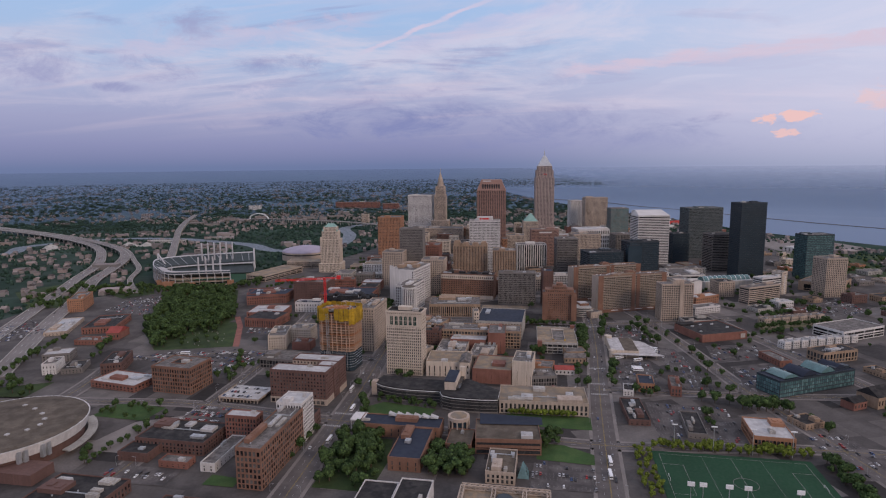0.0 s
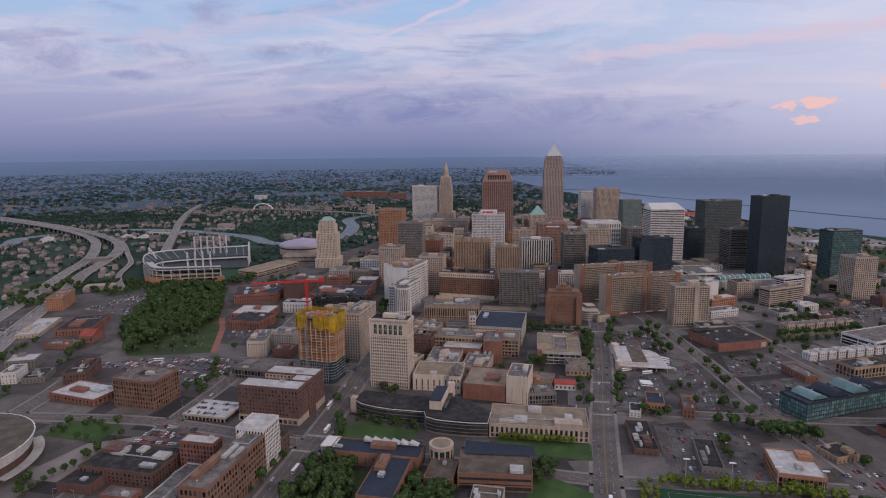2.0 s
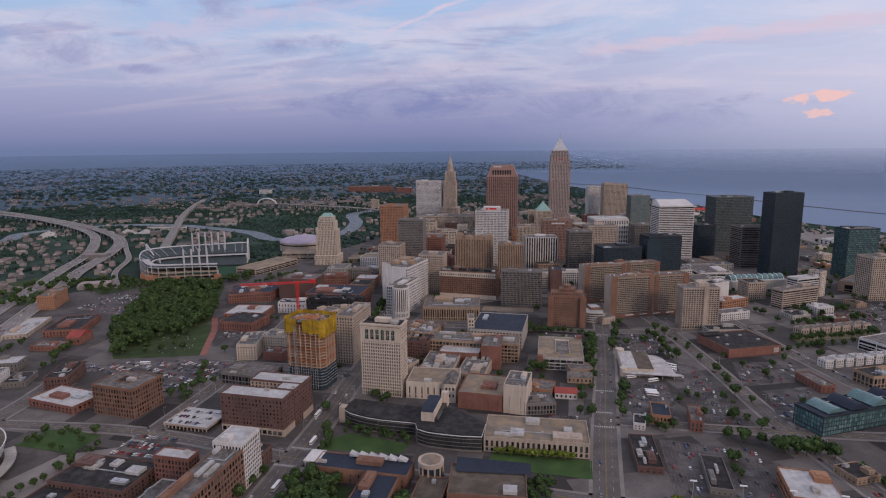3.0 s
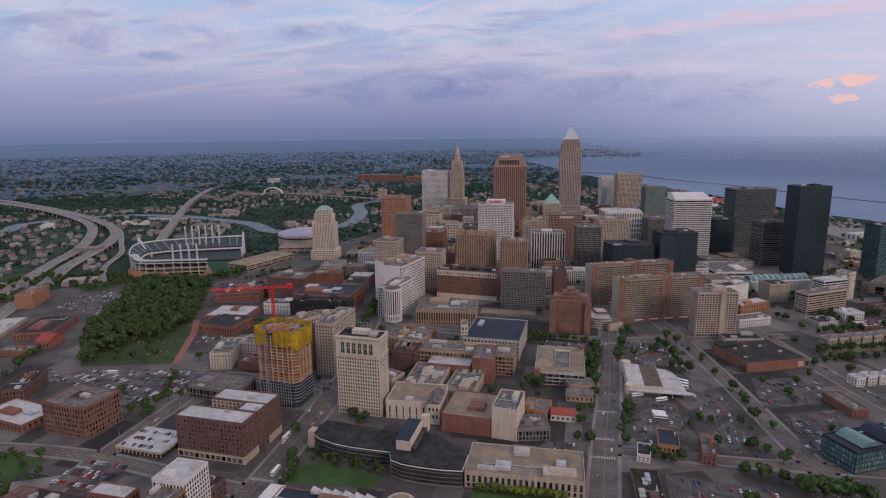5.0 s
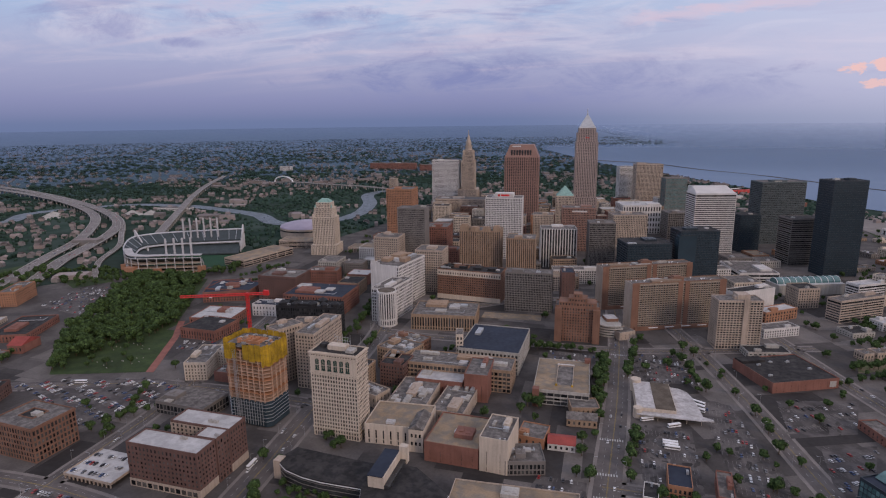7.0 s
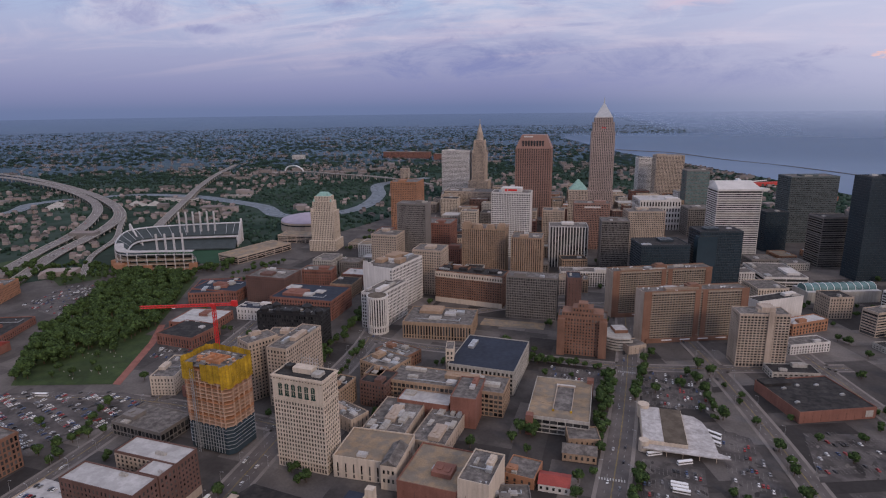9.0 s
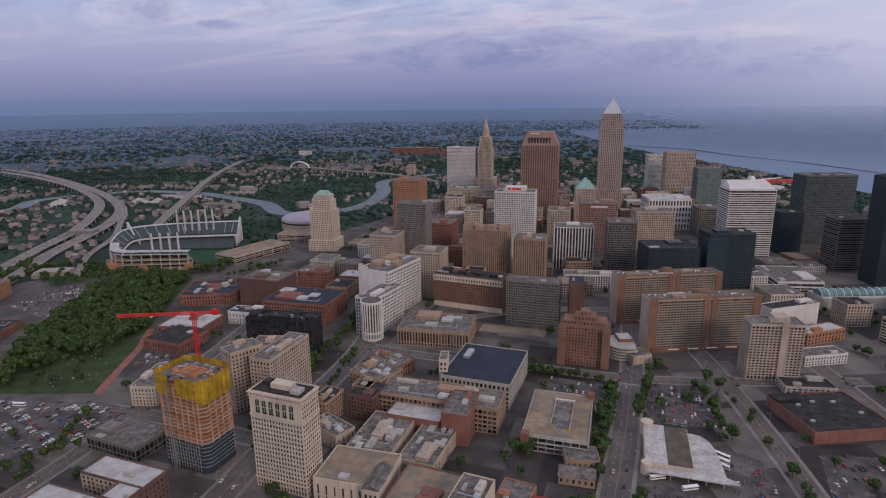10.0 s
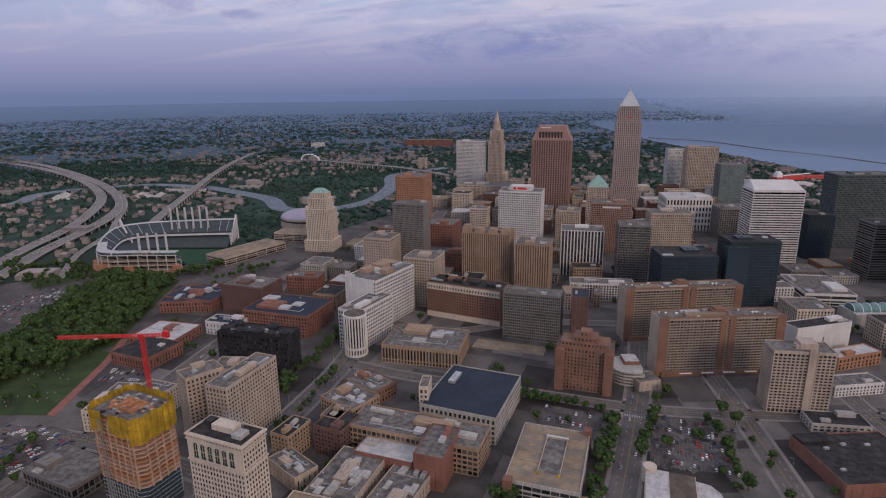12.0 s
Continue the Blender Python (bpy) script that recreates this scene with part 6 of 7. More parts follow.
# ---- gabled pavilion of the cream theatre ----
t = tagged(empty("theatre_pavilion", -92, 655, 0, 3), "cream stone theatre pavilion with a grey pitched roof", "building")
part("wall", Solid().box(-6, 6, -14, 14, 0, 20), "cream", t)
part("roof", Solid().add([(-6.4, -14.4, 20), (6.4, -14.4, 20), (6.4, 14.4, 20), (-6.4, 14.4, 20), (0, -14.4, 24), (0, 14.4, 24)], [(0, 3, 2, 1), (0, 1, 4), (1, 2, 5, 4), (2, 3, 5), (3, 0, 4, 5)]), "roof_grey", t)
for zz in (6, 13):
    for xx in (-3.4, 0, 3.4):
        part("window", Solid().box(xx - 0.8, xx + 0.8, -14.08, -13.9, zz, zz + 3), "pane", t)

# ---- houses with pitched roofs ----
def gabled(name, label, x, y, w, d, h, rise, rot, wall, roof):
    t = tagged(empty(name, x, y, 0, rot), label, "house")
    part("wall", Solid().box(-w / 2, w / 2, -d / 2, d / 2, 0, h), wall, t)
    part("roof", Solid().add([(-w / 2 - .5, -d / 2 - .5, h), (w / 2 + .5, -d / 2 - .5, h), (w / 2 + .5, d / 2 + .5, h), (-w / 2 - .5, d / 2 + .5, h), (-w / 2 - .5, 0, h + rise), (w / 2 + .5, 0, h + rise)],
                             [(0, 3, 2, 1), (0, 1, 5, 4), (2, 3, 4, 5), (0, 4, 3), (1, 2, 5)]), roof, t)
    n = max(2, int(w / 4))
    for i in range(n):
        part("window", Solid().box(-w / 2 + (i + 0.3) * w / n, -w / 2 + (i + 0.7) * w / n, -d / 2 - 0.06, -d / 2 + 0.05, h * 0.3, h * 0.7), "pane", t)
    return t


gabled("red_roof_house", "white house with a red roof", 22, 680, 22, 16, 6, 3, 2, "white", "roof_red")
gabled("stone_chapel", "stone chapel with a grey pitched roof", 36, 722, 26, 14, 7, 4, 4, "tan_brick", "roof_grey")
gabled("brick_church", "old brick church with a dark roof", 340, 640, 46, 22, 12, 8, 30, "tan_brick", "roof_dark")
gabled("brick_rectory", "red brick house with white gables", 305, 622, 18, 14, 8, 4, 30, "red_brick", "roof_dark")
gabled("brick_chapel", "red brick chapel by a green tree", -618, 735, 18, 30, 10, 6, 12, "red_brick", "roof_red")
for i in range(9):
    f = i / 8
    B("townhouse", "white flat-roofed terraced town house", 312 + 100 * f, 818 + 44 * f, 10, 12, 9 + (i % 2), 24, "white", "roof_white", 3.2, 3, 0.5, 0.45, ground=3, units=1, group="row of white town houses")
for i in range(7):
    B("terrace_house", "beige brick terraced house", 330 + 15 * i, 945 + 6.5 * i, 12, 14, 8, 24, "beige", "roof_grey", 3.2, 3, 0.5, 0.45, ground=3, units=1, group="row of beige terraced houses")

# ---- galleria with a glass barrel roof ----
t = tagged(empty("galleria", 345, 1215, 0, 20), "long mall with a glass barrel roof", "mall")
part("wall", Solid().box(-52, 52, -17, 17, 0, 16), "concrete", t)
part("roof", Solid().box(-52, 52, -17, 17, 16, 16.6), "roof_white", t)
arc = [(10 * math.cos(math.pi * k / 10), 10 * math.sin(math.pi * k / 10) * 0.8) for k in range(11)]
s = Solid()
n = len(arc)
s.add([(-50, a, 16.6 + b) for a, b in arc] + [(50, a, 16.6 + b) for a, b in arc], [(i, i + 1, n + i + 1, n + i) for i in range(n - 1)] + [tuple(range(n)), tuple(range(2 * n - 1, n - 1, -1))])
part("barrel_vault", s, "teal_glass", t, "green glass barrel vault")
for i in range(11):
    r = Solid()
    for (a, b), (c, d) in zip(arc, arc[1:]):
        r.beam((-50 + 10 * i, a, 16.7 + b), (-50 + 10 * i, c, 16.7 + d), 0.25)
    part("vault_rib", r, "steel_white", t)

# ---- glass hall: green vaults on the roof ----
o = bpy.data.objects["glass_hall"]
for x0, x1, y0, y1, zz, m in ((-45, -25, -12, 12, 4, "teal_glass"), (-20, 0, -13, 13, 5, "roof_blue"), (6, 26, -13, 13, 6, "teal_glass"), (30, 46, -10, 12, 5, "roof_blue")):
    s = Solid()
    arc2 = [(x0 + (x1 - x0) * k / 8, 19 + zz * math.sin(math.pi * k / 8)) for k in range(9)]
    s.add([(a, y0, b) for a, b in arc2] + [(a, y1, b) for a, b in arc2], [(i, i + 1, 10 + i, 9 + i) for i in range(8)] + [tuple(range(8, -1, -1)), tuple(range(9, 18))])
    part("roof_vault", s, m, o)

# ---- green areas, lots and courts ----
patch("grass_cemetery", [(-522, 684), (-569, 734), (-602, 767), (-628, 836), (-702, 964), (-745, 1050), (-612, 1066), (-505, 863), (-473, 814), (-425, 716)], "grass", -0.05, "old cemetery lawn under trees", "lawn")
patch("brick_walk", [(-425, 716), (-416, 717), (-464, 815), (-498, 868), (-506, 865), (-473, 814)], "brick_pave", 0.05, "red brick walk along the cemetery", "path")
patch("lawn_centre", [(-182, 530), (-112, 536), (-108, 553), (-165, 563), (-182, 546)], "lawn", 0.06, "mown campus lawn", "lawn")
patch("lawn_hall", [(-40, 530), (44, 528), (44, 556), (-36, 556)], "lawn", 0.06, "mown lawn before the long hall", "lawn")
patch("lawn_corner", [(-6, 466), (43, 463), (43, 480), (10, 499), (-6, 499)], "lawn", 0.06, "small lawn beside the street", "lawn")
patch("grass_campus", [(-176, 395), (-130, 395), (-128, 440), (-134, 482), (-178, 482)], "grass", 0.05, "grass under campus trees", "lawn")
patch("grass_arena", [(-446, 484), (-386, 482), (-384, 514), (-440, 520)], "lawn", 0.06, "lawn beside the round arena", "lawn")
patch("grass_loft", [(-262, 385), (-236, 385), (-236, 398), (-262, 400)], "lawn", 0.06, "small lawn by the loft block", "lawn")
patch("grass_verge", [(-600, 380), (-540, 380), (-560, 560), (-640, 520)], "grass", 0.02, "rough grass by the road", "lawn")
patch("grass_ramp", [(-1050, 980), (-900, 860), (-820, 900), (-900, 1010), (-1000, 1150)], "grass", 0.03, "grass beside the highway", "lawn")
patch("grass_verge_far", [(-860, 1000), (-790, 960), (-760, 1010), (-820, 1090)], "grass", 0.03, "grass beside the ballpark", "lawn")
patch("earth_lot", [(310, 900), (420, 950), (440, 1010), (330, 965)], "dirt", 0.02, "bare earth lot with weeds", "ground")
patch("plaza", [(-110, 980), (-30, 985), (-30, 1008), (-110, 1004)], "roof_tan", 0.04, "tan paved plaza", "ground")
patch("plaza_arena", [(-405, 420), (-360, 420), (-352, 500), (-392, 478)], "pavement", 0.03, "pale paved forecourt", "ground")

t = tagged(empty("sports_field", 0, 0, 0, 0), "green artificial turf pitch with white lines", "sports field")
part("turf", Solid().box(90, 216, 405, 497, 0.02, 0.1), "turf", t)
lines = Solid()
for x0, x1, y0, y1 in [(96, 210, 492, 492.3), (96, 96.3, 410, 492), (210, 210.3, 410, 492), (153, 153.3, 410, 492), (112, 112.3, 430, 475), (96, 112, 430, 430.3), (96, 112, 475, 475.3), (194, 194.3, 430, 475), (194, 210, 430, 430.3), (194, 210, 475, 475.3), (130, 130.2, 410, 492), (176, 176.2, 410, 492)]:
    lines.box(x0, x1, y0, y1, 0.1, 0.12)
for a in range(0, 360, 15):
    p, q = (153 + 9 * math.cos(radians(a)), 452 + 9 * math.sin(radians(a)), 0.13), (153 + 9 * math.cos(radians(a + 15)), 452 + 9 * math.sin(radians(a + 15)), 0.13)
    lines.beam(p, q, 0.12)
part("white_lines", lines, "worn_paint", t)
for gx in (97, 209):
    part("goal", Solid().beam((gx, 448, 0.1), (gx, 448, 2.5), 0.08).beam((gx, 456, 0.1), (gx, 456, 2.5), 0.08).beam((gx, 448, 2.5), (gx, 456, 2.5), 0.08), "steel_white", t)


def flood(x, y, h, heads):
    t = tagged(empty("floodlight", x, y), "tall steel floodlight pole beside the pitch", "floodlight", "floodlights round the pitch")
    part("pole", Solid().prism(circle(8, 0.35), 0, h, 0, circle(8, 0.18)), "metal", t)
    for i in range(heads):
        part("lamp_head", Solid().box(-2.4, 2.4, -0.5, 0.3, h - 0.6 - 1.1 * i, h + 0.2 - 1.1 * i), "steel_white", t)


for x in (110, 142, 173, 204):
    flood(x, 502, 23, 1)
for x in (101, 109, 126, 138, 171):
    flood(x, 403, 25, 3)

# ---- river ----
RIVER = [(-1700, 1300, 0), (-1560, 1440, 0), (-1640, 1600, 0), (-1500, 1800, 0), (-1280, 1830, 0), (-1100, 1780, 0), (-930, 1710, 0), (-800, 1600, 0), (-690, 1640, 0), (-650, 1780, 0), (-700, 2000, 0), (-800, 2250, 0), (-700, 2480, 0)]
rv = smooth(RIVER)
ribbon("river", [(x, y) for x, y, _ in rv], 46, "river", 0.25, "brown river winding through the valley", "river")

# ---- highways and bridges ----
HWY = []


def roadway(name, label, pts, width, rail=True, piers=True, step=30.0, pier_w=0.35, markers=True):
    line = smooth(pts, 8)
    HWY.append((line, width))
    t = tagged(new(name), label, "highway")
    d = ribbon("deck", line, width, "highway", thick=1.6)
    d.parent = t
    for sgn in (-1, 1):
        s = Solid()
        for a, b in zip(line, line[1:]):
            v = Vector((b[0] - a[0], b[1] - a[1]))
            q = Vector((-v.y, v.x)).normalized() * (width / 2 - 0.4) * sgn
            s.beam((a[0] + q.x, a[1] + q.y, a[2] + 0.5), (b[0] + q.x, b[1] + q.y, b[2] + 0.5), 0.5)
        part("rail", s, "concrete", t)
    if markers:
        s = Solid()
        for (a, b) in list(zip(line, line[1:])):
            v = Vector((b[0] - a[0], b[1] - a[1]))
            q = Vector((-v.y, v.x)).normalized()
            for f in (-0.25, 0.0, 0.25):
                o = q * width * f
                s.add([(a[0] + o.x - q.x * .2, a[1] + o.y - q.y * .2, a[2] + 0.05), (a[0] + o.x + q.x * .2, a[1] + o.y + q.y * .2, a[2] + 0.05), (a[0] + o.x + q.x * .2 + v.x * .5, a[1] + o.y + q.y * .2 + v.y * .5, (a[2] + b[2]) / 2 + 0.05), (a[0] + o.x - q.x * .2 + v.x * .5, a[1] + o.y - q.y * .2 + v.y * .5, (a[2] + b[2]) / 2 + 0.05)], [(0, 1, 2, 3)])
        part("lane_marking", s, "paint", t, kind="stuff")
    acc = 0.0
    for a, b in zip(line, line[1:]):
        v = Vector((b[0] - a[0], b[1] - a[1]))
        acc += v.length
        if piers and acc > step and a[2] > 5:
            acc = 0.0
            u = v.normalized()
            q = Vector((-u.y, u.x))
            s = Solid()
            for k in (-1, 1):
                c = Vector((a[0], a[1])) + q * width * pier_w * k
                s.box(c.x - 1.3, c.x + 1.3, c.y - 1.3, c.y + 1.3, -0.6, a[2] - 3.4)
            c0, c1 = Vector((a[0], a[1])) + q * width * 0.46, Vector((a[0], a[1])) - q * width * 0.46
            s.beam((c0.x, c0.y, a[2] - 2.5), (c1.x, c1.y, a[2] - 2.5), 1.0)
            part("pier", s, "concrete", t)
    return t


roadway("highway_outbound", "broad concrete highway curving on piers", [(-640, 560, 0.6), (-780, 780, 0.8), (-890, 970, 1.5), (-975, 1105, 4), (-1035, 1235, 7), (-1100, 1355, 10), (-1195, 1470, 12), (-1350, 1590, 12), (-1615, 1748, 12), (-1985, 1925, 12), (-2370, 2073, 12), (-2900, 2200, 12)], 26)
roadway("highway_inbound", "second concrete highway curving on piers", [(-720, 560, 0.6), (-850, 800, 0.8), (-985, 1035, 1.5), (-1035, 1128, 4), (-1090, 1240, 7), (-1170, 1355, 10), (-1300, 1500, 12), (-1473, 1631, 12), (-1750, 1786, 12), (-2087, 1930, 12), (-2400, 2030, 12), (-2920, 2160, 12)], 24)
roadway("highway_ramp", "narrow highway ramp joining the curve", [(-800, 1010, 0.8), (-900, 1120, 2), (-968, 1238, 5), (-1055, 1335, 8), (-1180, 1469, 11.7), (-1330, 1590, 11.7)], 11)
roadway("valley_bridge", "long concrete road bridge over the valley", [(-840, 1160, 2), (-954, 1336, 9), (-1077, 1530, 12), (-1215, 1745, 12), (-1349, 1952, 12), (-1530, 2260, 12), (-1733, 2640, 8), (-1860, 2880, 2)], 20, step=26)
roadway("river_viaduct", "pale stone viaduct over the river", [(-1400, 2510, 6), (-1244, 2465, 14), (-1053, 2401, 15), (-856, 2347, 15), (-700, 2273, 13), (-600, 2230, 8)], 18, step=24, markers=False)
t = tagged(empty("arch_bridge", -1300, 2480, 0, -15), "white steel arch of the viaduct", "bridge")
s = Solid()
for k in range(12):
    a0, a1 = math.pi * k / 12, math.pi * (k + 1) / 12
    s.beam((-55 * math.cos(a0), 0, 10 + 26 * math.sin(a0)), (-55 * math.cos(a1), 0, 10 + 26 * math.sin(a1)), 2.0)
part("arch", s, "steel_white", t)

# ---- masks for what grows and stands where ----
def near_line(x, y, line, r):
    return any((x - p[0]) ** 2 + (y - p[1]) ** 2 < r * r for p in line)


ROAD_PTS = []
for _, line, wd in STREETS:
    for p in smooth([(x, y, 0.0) for x, y in line], 16):
        ROAD_PTS.append((p[0], p[1], wd / 2 + 5))
HWY_PTS = [(p[0], p[1], w / 2 + 10) for line, w in HWY for p in line]


def free(x, y, r, roads=True):
    for bx, by, br, w, d, rot in PLACED:
        if abs(x - bx) < br + r and abs(y - by) < br + r:
            c, s_ = math.cos(radians(-rot)), math.sin(radians(-rot))
            lx, ly = (x - bx) * c - (y - by) * s_, (x - bx) * s_ + (y - by) * c
            if abs(lx) < w / 2 + r and abs(ly) < d / 2 + r:
                return False
    if roads:
        for px, py, pr in ROAD_PTS:
            if (x - px) ** 2 + (y - py) ** 2 < (pr + r) ** 2:
                return False
    return True


for x, y, w, d in [(-12, 1840, 62, 52), (-361, 1970, 58, 56), (-163, 1720, 84, 58), (-502, 1302, 64, 50), (-640, 1470, 130, 130), (-470, 413, 150, 140), (-140, 590, 80, 30), (-76, 572, 66, 46), (-77, 501, 20, 20), (-247, 661, 50, 38), (345, 1215, 110, 70), (104, 775, 60, 70), (-790, 1203, 250, 250), (153, 451, 124, 90), (-316, 556, 46, 36), (-27, 376, 64, 48)]:
    PLACED.append((x, y, math.hypot(w, d) / 2, w, d, 0))

# ---- infill of the inner city ----
rng = random.Random(11)
WALLS = ["red_brick", "tan_brick", "beige", "brown_brick", "concrete", "white", "cream", "orange_brick", "grey_panel", "beige", "tan_brick"]
NOUN = {"red_brick": "red brick", "tan_brick": "tan brick", "beige": "beige stone", "brown_brick": "brown brick", "concrete": "grey concrete", "white": "white stone", "cream": "cream terracotta", "orange_brick": "orange brick", "grey_panel": "grey panelled"}
made = 0
for _ in range(2600):
    if made >= 150:
        break
    yy = rng.uniform(1040, 2060)
    xx = rng.uniform(-470 if yy > 1300 else -440, min(shore(yy) - 420, 330))
    w, d = rng.uniform(24, 54), rng.uniform(24, 46)
    rot = 4 if xx < -30 else 18
    if not free(xx, yy, max(w, d) / 2 + 3):
        continue
    h = rng.choice([9, 12, 14, 16, 20, 24, 28]) if yy < 1500 else rng.choice([12, 16, 22, 28, 36, 44])
    wl_ = rng.choice(WALLS)
    B("city_block", f"{NOUN[wl_]} downtown block with a flat roof", xx, yy, w, d, h, rot, wl_, rng.choice(["roof_grey", "roof_grey", "roof_dark", "roof_white", "roof_tan"]), 3.8, 3.7, rng.choice([0.35, 0.5, 0.55]), rng.choice([0.35, 0.45]), units=1, group="downtown blocks")
    made += 1
made = 0
for _ in range(2200):
    if made >= 84:
        break
    yy = rng.uniform(420, 1000)
    xx = rng.uniform(-900, -480) if rng.random() < 0.45 else rng.uniform(330, 760)
    if xx < 0 and (near_line(xx, yy, HWY_PTS, 55) or (-770 < xx < -425 and yy > 670)):
        continue
    if xx > 0:
        yy = rng.uniform(560, 1700)
        xx = rng.uniform(350, min(780, shore(yy) - 60))
    w, d = rng.uniform(16, 40), rng.uniform(14, 32)
    if not free(xx, yy, max(w, d) / 2 + 10):
        continue
    wl_ = rng.choice(WALLS)
    B("low_block", f"low {NOUN[wl_]} block among parking lots", xx, yy, w, d, rng.choice([5, 6, 8, 10, 14]), 24, wl_, rng.choice(["roof_grey", "roof_dark", "roof_white"]), 4, 3.4, 0.55, 0.5, ground=3.5, units=2, group="low blocks")
    made += 1

# ---- trees ----
ICO = None


def ico():
    global ICO
    if ICO is None:
        bm = bmesh.new()
        bmesh.ops.create_icosphere(bm, subdivisions=1, radius=1)
        ICO = (np.array([v.co[:] for v in bm.verts]), [tuple(v.index for v in f.verts) for f in bm.faces])
        bm.free()
    return ICO


def crown_mesh(seed, mat, height, radius, clumps=380):
    r = random.Random(seed)
    V, F = ico()
    s = Solid()
    lobes = [(0, 0, height * 0.62, radius * 0.72)]
    for k in range(7):
        a = 2 * math.pi * k / 7 + r.uniform(-0.4, 0.4)
        q = radius * r.uniform(0.35, 0.62)
        lobes.append((q * math.cos(a), q * math.sin(a), height * r.uniform(0.42, 0.78), radius * r.uniform(0.36, 0.52)))
    for lx, ly, lz, lr in lobes:
        s.add([(lx + v[0] * lr * r.uniform(0.75, 1.1), ly + v[1] * lr * r.uniform(0.75, 1.1), lz + v[2] * lr * r.uniform(0.7, 1.0)) for v in V], F)
    for _ in range(clumps):
        lx, ly, lz, lr = r.choice(lobes)
        d = Vector((r.gauss(0, 1), r.gauss(0, 1), r.gauss(0.3, 1))).normalized()
        p = Vector((lx, ly, lz)) + d * lr * r.uniform(0.85, 1.22)
        sz = r.uniform(0.35, 0.75) * radius / 5
        u = Vector((r.gauss(0, 1), r.gauss(0, 1), r.gauss(0, 1))).cross(d).normalized() * sz
        w = (d.cross(u).normalized() + d * r.uniform(-0.5, 0.5)) * sz
        s.add([tuple(p + u + w), tuple(p - u + w * 0.8), tuple(p - u * 0.9 - w), tuple(p + u * 0.7 - w)], [(0, 1, 2, 3)])
    return s.mesh("crown", [M[mat]])


def trunk_mesh(height):
    s = Solid().prism(circle(7, 0.035 * height), 0, height * 0.5, 0, circle(7, 0.018 * height))
    for a in (20, 140, 260):
        s.beam((0, 0, height * 0.35), (0.22 * height * math.cos(radians(a)), 0.22 * height * math.sin(radians(a)), height * 0.62), 0.012 * height)
    return s.mesh("trunk", [M["bark"]])


KINDS = []
for k, (hh, rr) in enumerate([(11, 4.6), (13, 5.6), (9, 4.2), (15, 6.4), (12, 5.0)]):
    KINDS.append((trunk_mesh(hh), crown_mesh(k + 1, "leaf", hh, rr)))
BRIGHT = [(trunk_mesh(8), crown_mesh(20 + k, "leaf_bright", 8, 3.4, 260)) for k in range(3)]


JOINED = {}


def join(kind, mesh, m):
    """Adds a mesh at a pose to the one object that holds the many of a kind."""
    s = JOINED.setdefault(kind, Solid())
    s.add([tuple(m @ v.co) for v in mesh.vertices], [tuple(p.vertices) for p in mesh.polygons])


def tree(x, y, scale=1.0, bright=False, group="", label=""):
    k = rng.choice(BRIGHT if bright else KINDS)
    if group in ("cemetery trees", "highway trees", "roadside trees") or y > 960:
        m = pose(x, y, -0.1, 0, 0, rng.uniform(0, 360)) @ Matrix.Scale(scale, 4)
        join("trunks", k[0], m)
        join("crowns", k[1], m)
        return None
    o = new("tree")
    o.matrix_world = pose(x, y, -0.1, 0, 0, rng.uniform(0, 360)) @ Matrix.Scale(scale, 4)
    tagged(o, label or ("young tree with bright yellow-green leaves" if bright else "broad green city tree in full leaf"), "tree", group)
    for nm, me in zip(("trunk", "crown"), k):
        c = bpy.data.objects.new(nm, me)
        scene.collection.objects.link(c)
        c.parent = o
    return o


def inside(x, y, poly):
    c = False
    for (x0, y0), (x1, y1) in zip(poly, poly[1:] + poly[:1]):
        if (y0 > y) != (y1 > y) and x < (x1 - x0) * (y - y0) / (y1 - y0) + x0:
            c = not c
    return c


def grove(poly, n, lo, hi, group, gap=5.0, bright=False):
    xs, ys = [p[0] for p in poly], [p[1] for p in poly]
    got = []
    for _ in range(n * 30):
        if len(got) >= n:
            break
        x, y = rng.uniform(min(xs), max(xs)), rng.uniform(min(ys), max(ys))
        if inside(x, y, poly) and all((x - a) ** 2 + (y - b) ** 2 > gap * gap for a, b in got) and free(x, y, 1.5, False):
            got.append((x, y))
            tree(x, y, rng.uniform(lo, hi), bright, group)


grove([(-530, 692), (-572, 734), (-604, 767), (-630, 836), (-702, 964), (-745, 1045), (-617, 1062), (-505, 868), (-500, 800), (-520, 765)], 420, 0.75, 1.5, "cemetery trees", 5.2)
grove([(-520, 695), (-440, 720), (-478, 806), (-516, 760)], 9, 0.7, 1.0, "cemetery trees", 14)
graves = Solid()
grng = random.Random(6)
for _ in range(34):
    gx, gy = grng.uniform(-525, -440), grng.uniform(705, 800)
    if inside(gx, gy, [(-515, 700), (-440, 722), (-478, 806), (-518, 770)]):
        graves.box(gx - 0.5, gx + 0.5, gy - 0.15, gy + 0.15, -0.05, 1.1)
tagged(part("gravestones", graves, "concrete"), "pale old gravestones standing in the grass", "gravestones", kind="stuff")
grove([(-180, 400), (-132, 398), (-130, 440), (-137, 482), (-178, 484)], 42, 0.8, 1.2, "campus trees", 5.5)
grove([(-97, 425), (-60, 425), (-58, 472), (-92, 472)], 26, 0.8, 1.15, "campus trees", 5.5)
grove([(-176, 562), (-104, 553), (-104, 562), (-170, 574)], 20, 0.45, 0.7, "hedge trees", 4)
grove([(-2, 488), (12, 490), (12, 508), (-4, 508)], 8, 0.6, 0.9, "campus trees", 5)
grove([(74, 420), (90, 420), (92, 505), (76, 505)], 26, 0.6, 0.9, "trees beside the pitch", 4.5, True)
